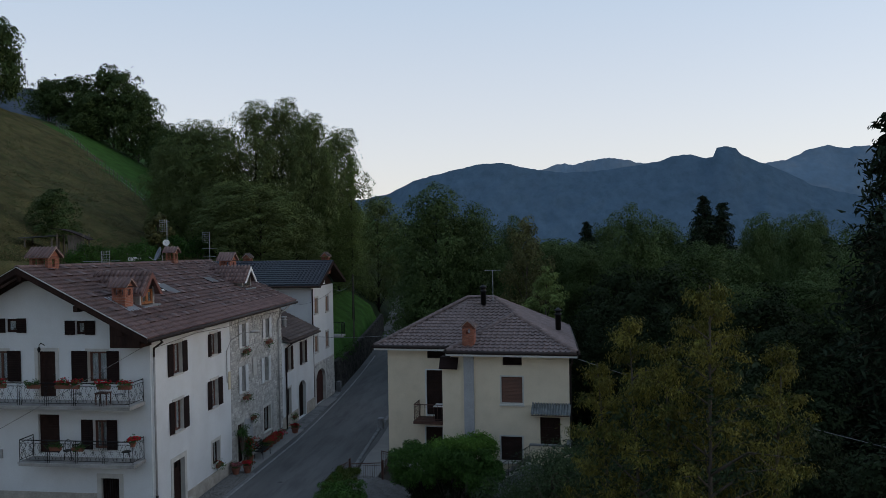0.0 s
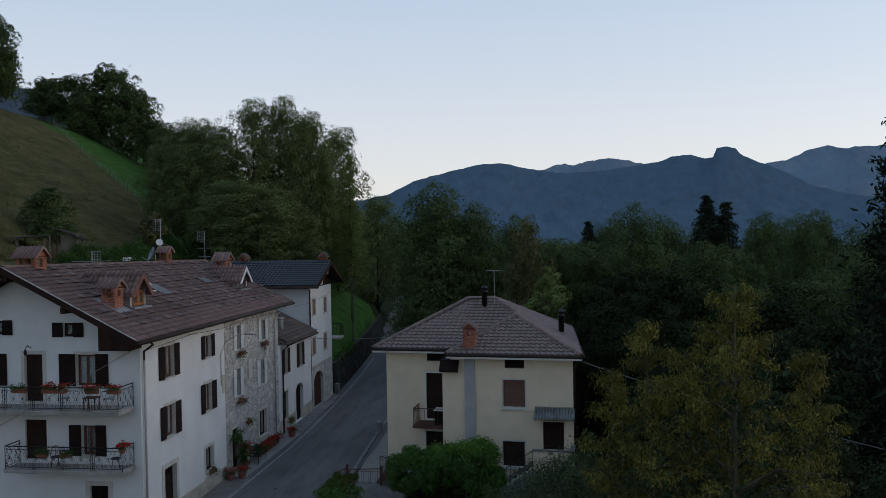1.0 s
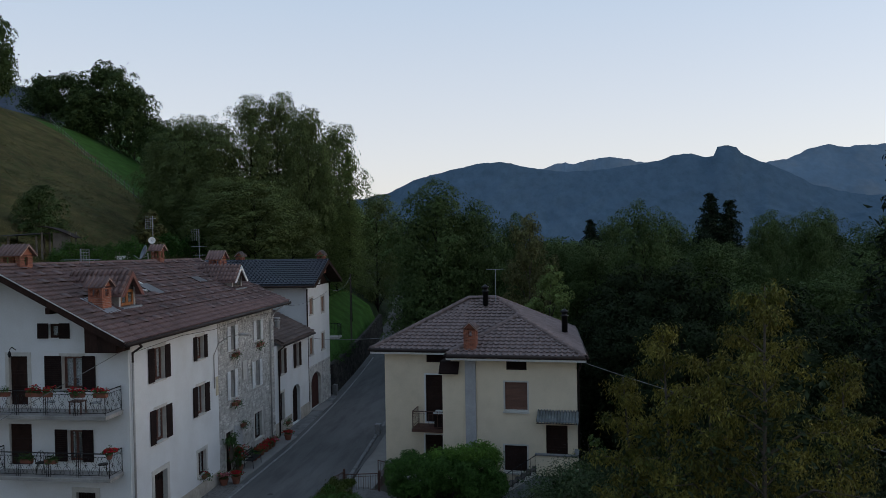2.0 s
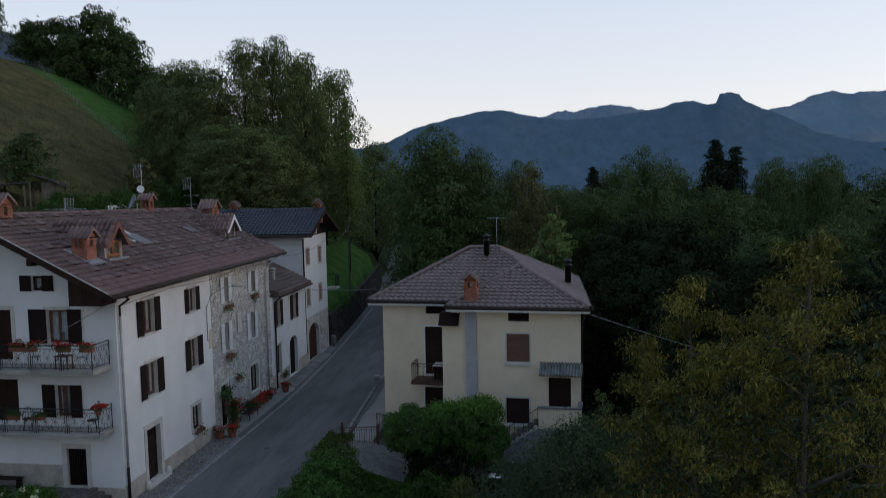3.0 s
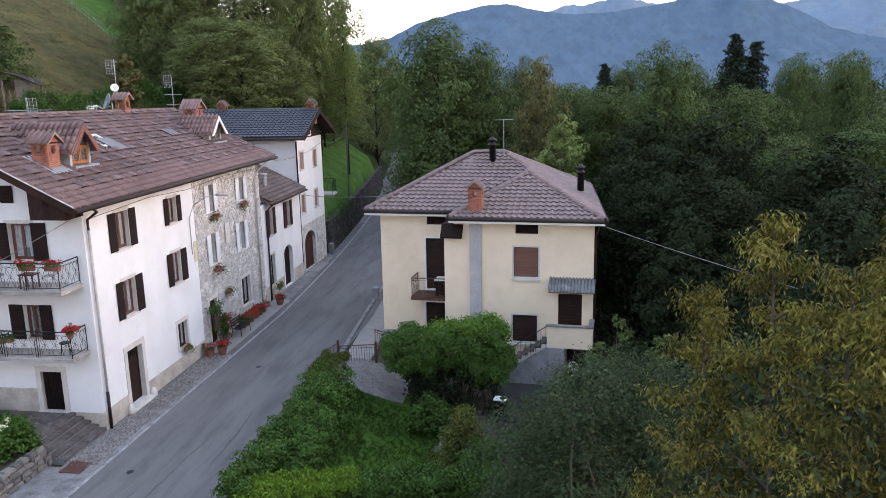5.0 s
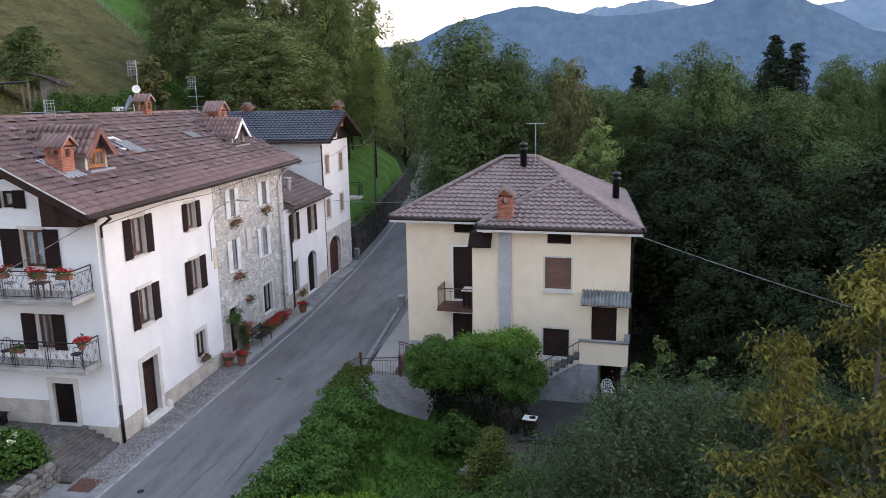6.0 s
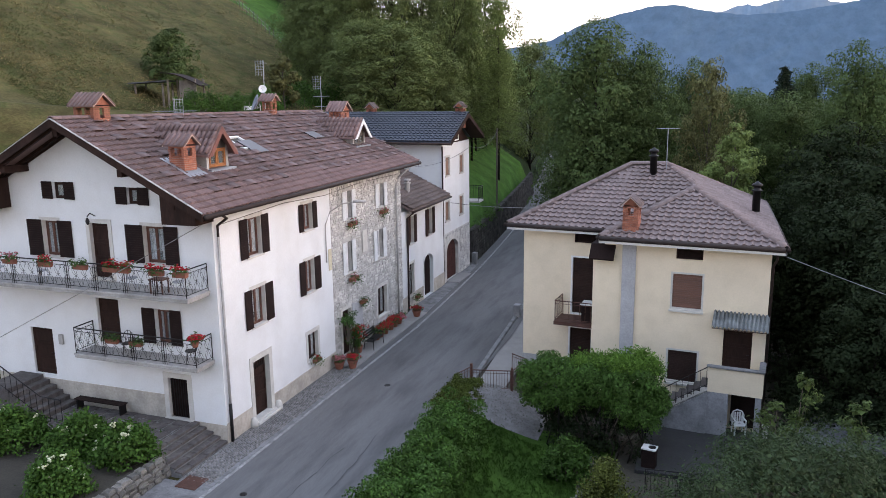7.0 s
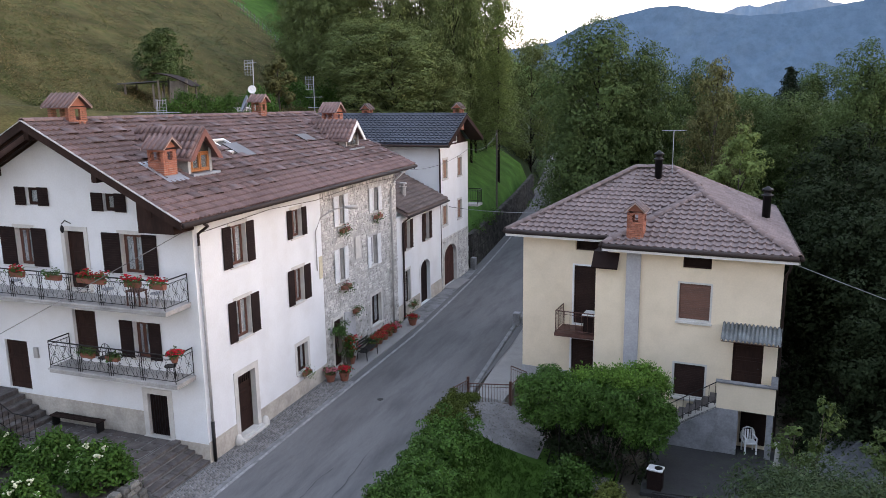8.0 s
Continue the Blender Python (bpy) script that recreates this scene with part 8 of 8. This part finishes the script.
part("dish", ds, material("grey_blue_dish_paint", (0.16, 0.18, 0.22), 0.5, 0.1, 3, 8, 0), big, smooth=True)
part("arm", Shape().tube([(0.05, 0, -0.2), (-0.35, -0.2, -0.32), (-0.62, -0.3, -0.1)], 0.02, 5), M_ZINC, big)
part("stand", Shape().tube([(0.1, 0.05, 0), (0.15, 0.05, -0.9)], 0.03, 6), M_ZINC, big)

# ---- shed and kitchen garden on the hill ----
gz = ground_height(-39.3, 56)
shed = thing("shed", (-40.2, 57.0, gz), 22, "weathered lean-to shed with curved sheet roof", "shed")
for x in (-2.0, 0.0, 0.4, 2.4):
    for y in (-1.2, 1.2):
        part("post", Shape().box(x - 0.06, x + 0.06, y - 0.06, y + 0.06, -0.4, 2.0 if x < 0.2 else 2.3), M_SHEDWOOD, shed)
part("roof", Shape().prism([(-2.4, 2.0), (0.3, 2.15), (0.3, 2.22), (-2.4, 2.07)], -1.6, 1.6, "y"), M_ETERNIT, shed, "pale flat sheet roof")
cv = Shape()
arcp = [(0.0 + 2.8 * k / 8, 2.55 + 0.35 * math.sin(math.pi * (0.25 + 0.75 * k / 8)) - 0.09 * k) for k in range(9)]
cv.prism(arcp + [(a, b - 0.06) for a, b in reversed(arcp)], -1.5, 1.5, "y")
part("curved_roof", cv, M_BLACKWOOD, shed, "dark curved sheet roof")
for k in range(5):
    part("board", Shape().box(1.2 + 0.22 * k, 1.4 + 0.22 * k, -1.16, -1.12, 0.6, 2.2), M_SHEDWOOD, shed)
fence = thing("garden_fence", (-36, 57.5, 0), 0, "thin wooden posts of the kitchen garden fence", "fence")
for k in range(14):
    x, y = 0.2 * math.sin(k * 1.7) - 0.2, -5.0 + 0.95 * k
    z = ground_height(-36 + x, 57.5 + y)
    part("post", Shape().tube([(x, y, z - 0.3), (x, y, z + 1.3 + 0.3 * (k % 3 == 0))], 0.035, 5), M_SHEDWOOD, fence)
tz = ground_height(-37, 60.5)
tarp = thing("cold_frame", (-37.0, 60.4, tz), 62, "long pale plank frame in the kitchen garden", "cold frame")
part("plank", Shape().box(-2.6, 2.6, -0.06, 0.06, 0.55, 0.85), M_WHITEPLASTIC, tarp, bevel=0.02)
part("plank", Shape().box(-2.6, 2.6, 0.6, 0.72, 0.5, 0.75), M_WHITEPLASTIC, tarp, bevel=0.02)
for q in (-2.4, -0.8, 0.8, 2.4):
    part("post", Shape().box(q - 0.05, q + 0.05, -0.1, -0.06, -0.3, 1.2), M_SHEDWOOD, tarp)
for k in range(13):
    x, y = -35.3 + FL.uniform(-.6, .6), 52.0 + 0.85 * k
    tall = FL.uniform(1.7, 2.7)
    bush("garden_plant", "green row of kitchen garden plants", "plant", mound(x, y, ground_height(x, y) - 0.2, 0.75, 0.7, tall, 34, 100 + k), 0.28, 44, 0.13, M_HEDGE if k % 3 else M_HYDRANGEA, 110 + k)
for x, y, r, h, m in ((-37.5, 66.0, 1.5, 2.6, M_HYDRANGEA), (-36.0, 64.2, 1.0, 1.9, M_HYDRANGEA), (-38.5, 74, 1.8, 3.4, M_HEDGE), (-37.0, 77, 1.6, 3.0, M_HEDGE), (-40.0, 69, 1.2, 2.2, M_HEDGE)):
    bush("garden_shrub", "leafy shrub at the edge of the kitchen garden", "shrub", mound(x, y, ground_height(x, y) - 0.3, r, r, h, 90, int(y)), 0.36, 56, 0.17, m, int(y) + 5)
mf = thing("meadow_fence", (-50, 96, 0), 0, "thin grey meadow fence posts running uphill", "fence")
for k in range(30):
    x, y = -1.45 * k, 1.3 * k
    z = ground_height(-50 + x, 96 + y)
    part("post", Shape().tube([(x, y, z - 0.3), (x, y, z + 1.3)], 0.05, 5), M_SHEDWOOD, mf)
for q in (0.5, 1.0):
    part("wire", Shape().tube([(-1.45 * k, 1.3 * k, ground_height(-50 - 1.45 * k, 96 + 1.3 * k) + q) for k in range(30)], 0.012, 4), M_ZINC, mf)
# road wall beyond the slate-blue roof
rw2 = thing("retaining_wall", (-17.6, 62, 0), 0, "dark rubble retaining wall under the grass bank", "wall", kind="structure")
def wall_foot(y):
    return road_centre(62 + y) - 2.95 + 17.6


core = Shape()
for k in range(24):
    y = 0.1 + 1.6 * k
    core.v += [(wall_foot(y) + a, y, b + road_height(62 + y)) for a, b in ((-0.55, -0.3), (0.02, -0.3), (-0.16, 2.45), (-0.55, 2.45))]
core.f = [(4 * k + q, 4 * k + (q + 1) % 4, 4 * k + 4 + (q + 1) % 4, 4 * k + 4 + q) for k in range(23) for q in range(4)] + [(3, 2, 1, 0)]
part("core", core, M_DARKRUBBLE, rw2)
rs2 = random.Random(12)
stones = Shape()
for row in range(11):
    y = 0.2
    while y < 36:
        w = rs2.uniform(0.3, 0.7)
        st_ = rubble_stone(0.2, 0.24, w, rs2)
        stones.add([(v[0] + wall_foot(y + w / 2) - 0.02 - 0.016 * row, v[1] + y + w / 2, v[2] - 0.1 + 0.235 * row + road_height(62 + y)) for v in st_.v], st_.f)
        y += w
part("stonework", stones, M_DARKRUBBLE, rw2)["kind"] = "stuff"

# ---- stones of the masonry front ----
def lay_stones(parent, lay, a0, a1, z0, z1, holes, singles, seed):
    """Rough limestone blocks in wavering courses, standing proud of the mortar, cut off at the openings."""
    rng = random.Random(seed)
    rest, made, z = Shape(), 0, z0
    while z < z1:
        h = rng.uniform(0.09, 0.19)
        a = a0 + rng.uniform(-0.2, 0)
        while a < a1:
            w = rng.uniform(0.1, 0.24) if rng.random() < 0.5 else rng.uniform(0.2, 0.46)
            b0, b1 = max(a0, a) + 0.012, min(a1, a + w) - 0.012
            a += w
            wave = 0.03 * math.sin(1.9 * a + 5 * z) + rng.uniform(-0.016, 0.016)
            c0, c1 = max(z0, z + 0.012 + wave), min(z1, z + h - 0.012 + wave + rng.uniform(-0.02, 0.012))
            if b1 - b0 < 0.06 or c1 - c0 < 0.05 or any(b1 > q[0] - 0.02 and b0 < q[1] + 0.02 and c1 > q[2] and c0 < q[3] for q in holes):
                continue
            d = rng.uniform(0.015, 0.05)
            j = lambda: rng.uniform(-0.02, 0.02)
            s = Shape(lay)
            s.add([(b0, -0.02, c0), (b1, -0.02, c0), (b1, -0.02, c1), (b0, -0.02, c1), (b0 + 0.02 + j(), d, c0 + 0.018 + j()), (b1 - 0.02 + j(), d + j() * 0.6, c0 + 0.018 + j()), (b1 - 0.02 + j(), d, c1 - 0.018 + j()), (b0 + 0.02 + j(), d + j() * 0.6, c1 - 0.018 + j())],
                  [(4, 5, 6, 7), (0, 1, 5, 4), (1, 2, 6, 5), (2, 3, 7, 6), (3, 0, 4, 7)])
            if made < singles:
                part("stone", s, M_STONE, parent)
                made += 1
            else:
                rest.v, rest.f = rest.v + s.v, rest.f + [tuple(i + len(rest.v) for i in f) for f in s.f]
        z += h
    if rest.v:
        part("stonework", rest, M_STONE, parent)["kind"] = "stuff"


trimmed = [(h[0] - 0.1, h[1] + 0.1, h[2] - 0.1, h[3] + 0.1) for h in stone_holes]
lay_stones(stone_wall, street_w, MID, BACK, 0.0, 8.7, trimmed, 300, 21)
lay_stones(dark_house.children[1], dark_w, 55.32, 61.18, 0.0, 3.3, [(55.8, 58.7, 0, 3.0)], 0, 22)

# ---- roof tiles, last ----
lay_tiles()


# ---- the old roof sinks a little towards its far end ----
def sink(ob):
    """Lowers what stands above the eaves, the more the farther along the ridge and the higher up the slope."""
    def drop(y, z):
        return 0.36 * min(1.0, max(0.0, (y + GY - ROOF0) / 19.5)) * min(1.0, max(0.0, (z - EAVE_Z) / (RIDGE_Z - EAVE_Z)))
    if ob.data.users > 1:
        p = ob.matrix_basis.translation
        ob.matrix_basis = Matrix.Translation((0, 0, -drop(p.y, p.z))) @ ob.matrix_basis
    else:
        for v in ob.data.vertices:
            v.co.z -= drop(v.co.y, v.co.z)


for ob in white_house.children_recursive:
    sink(ob)
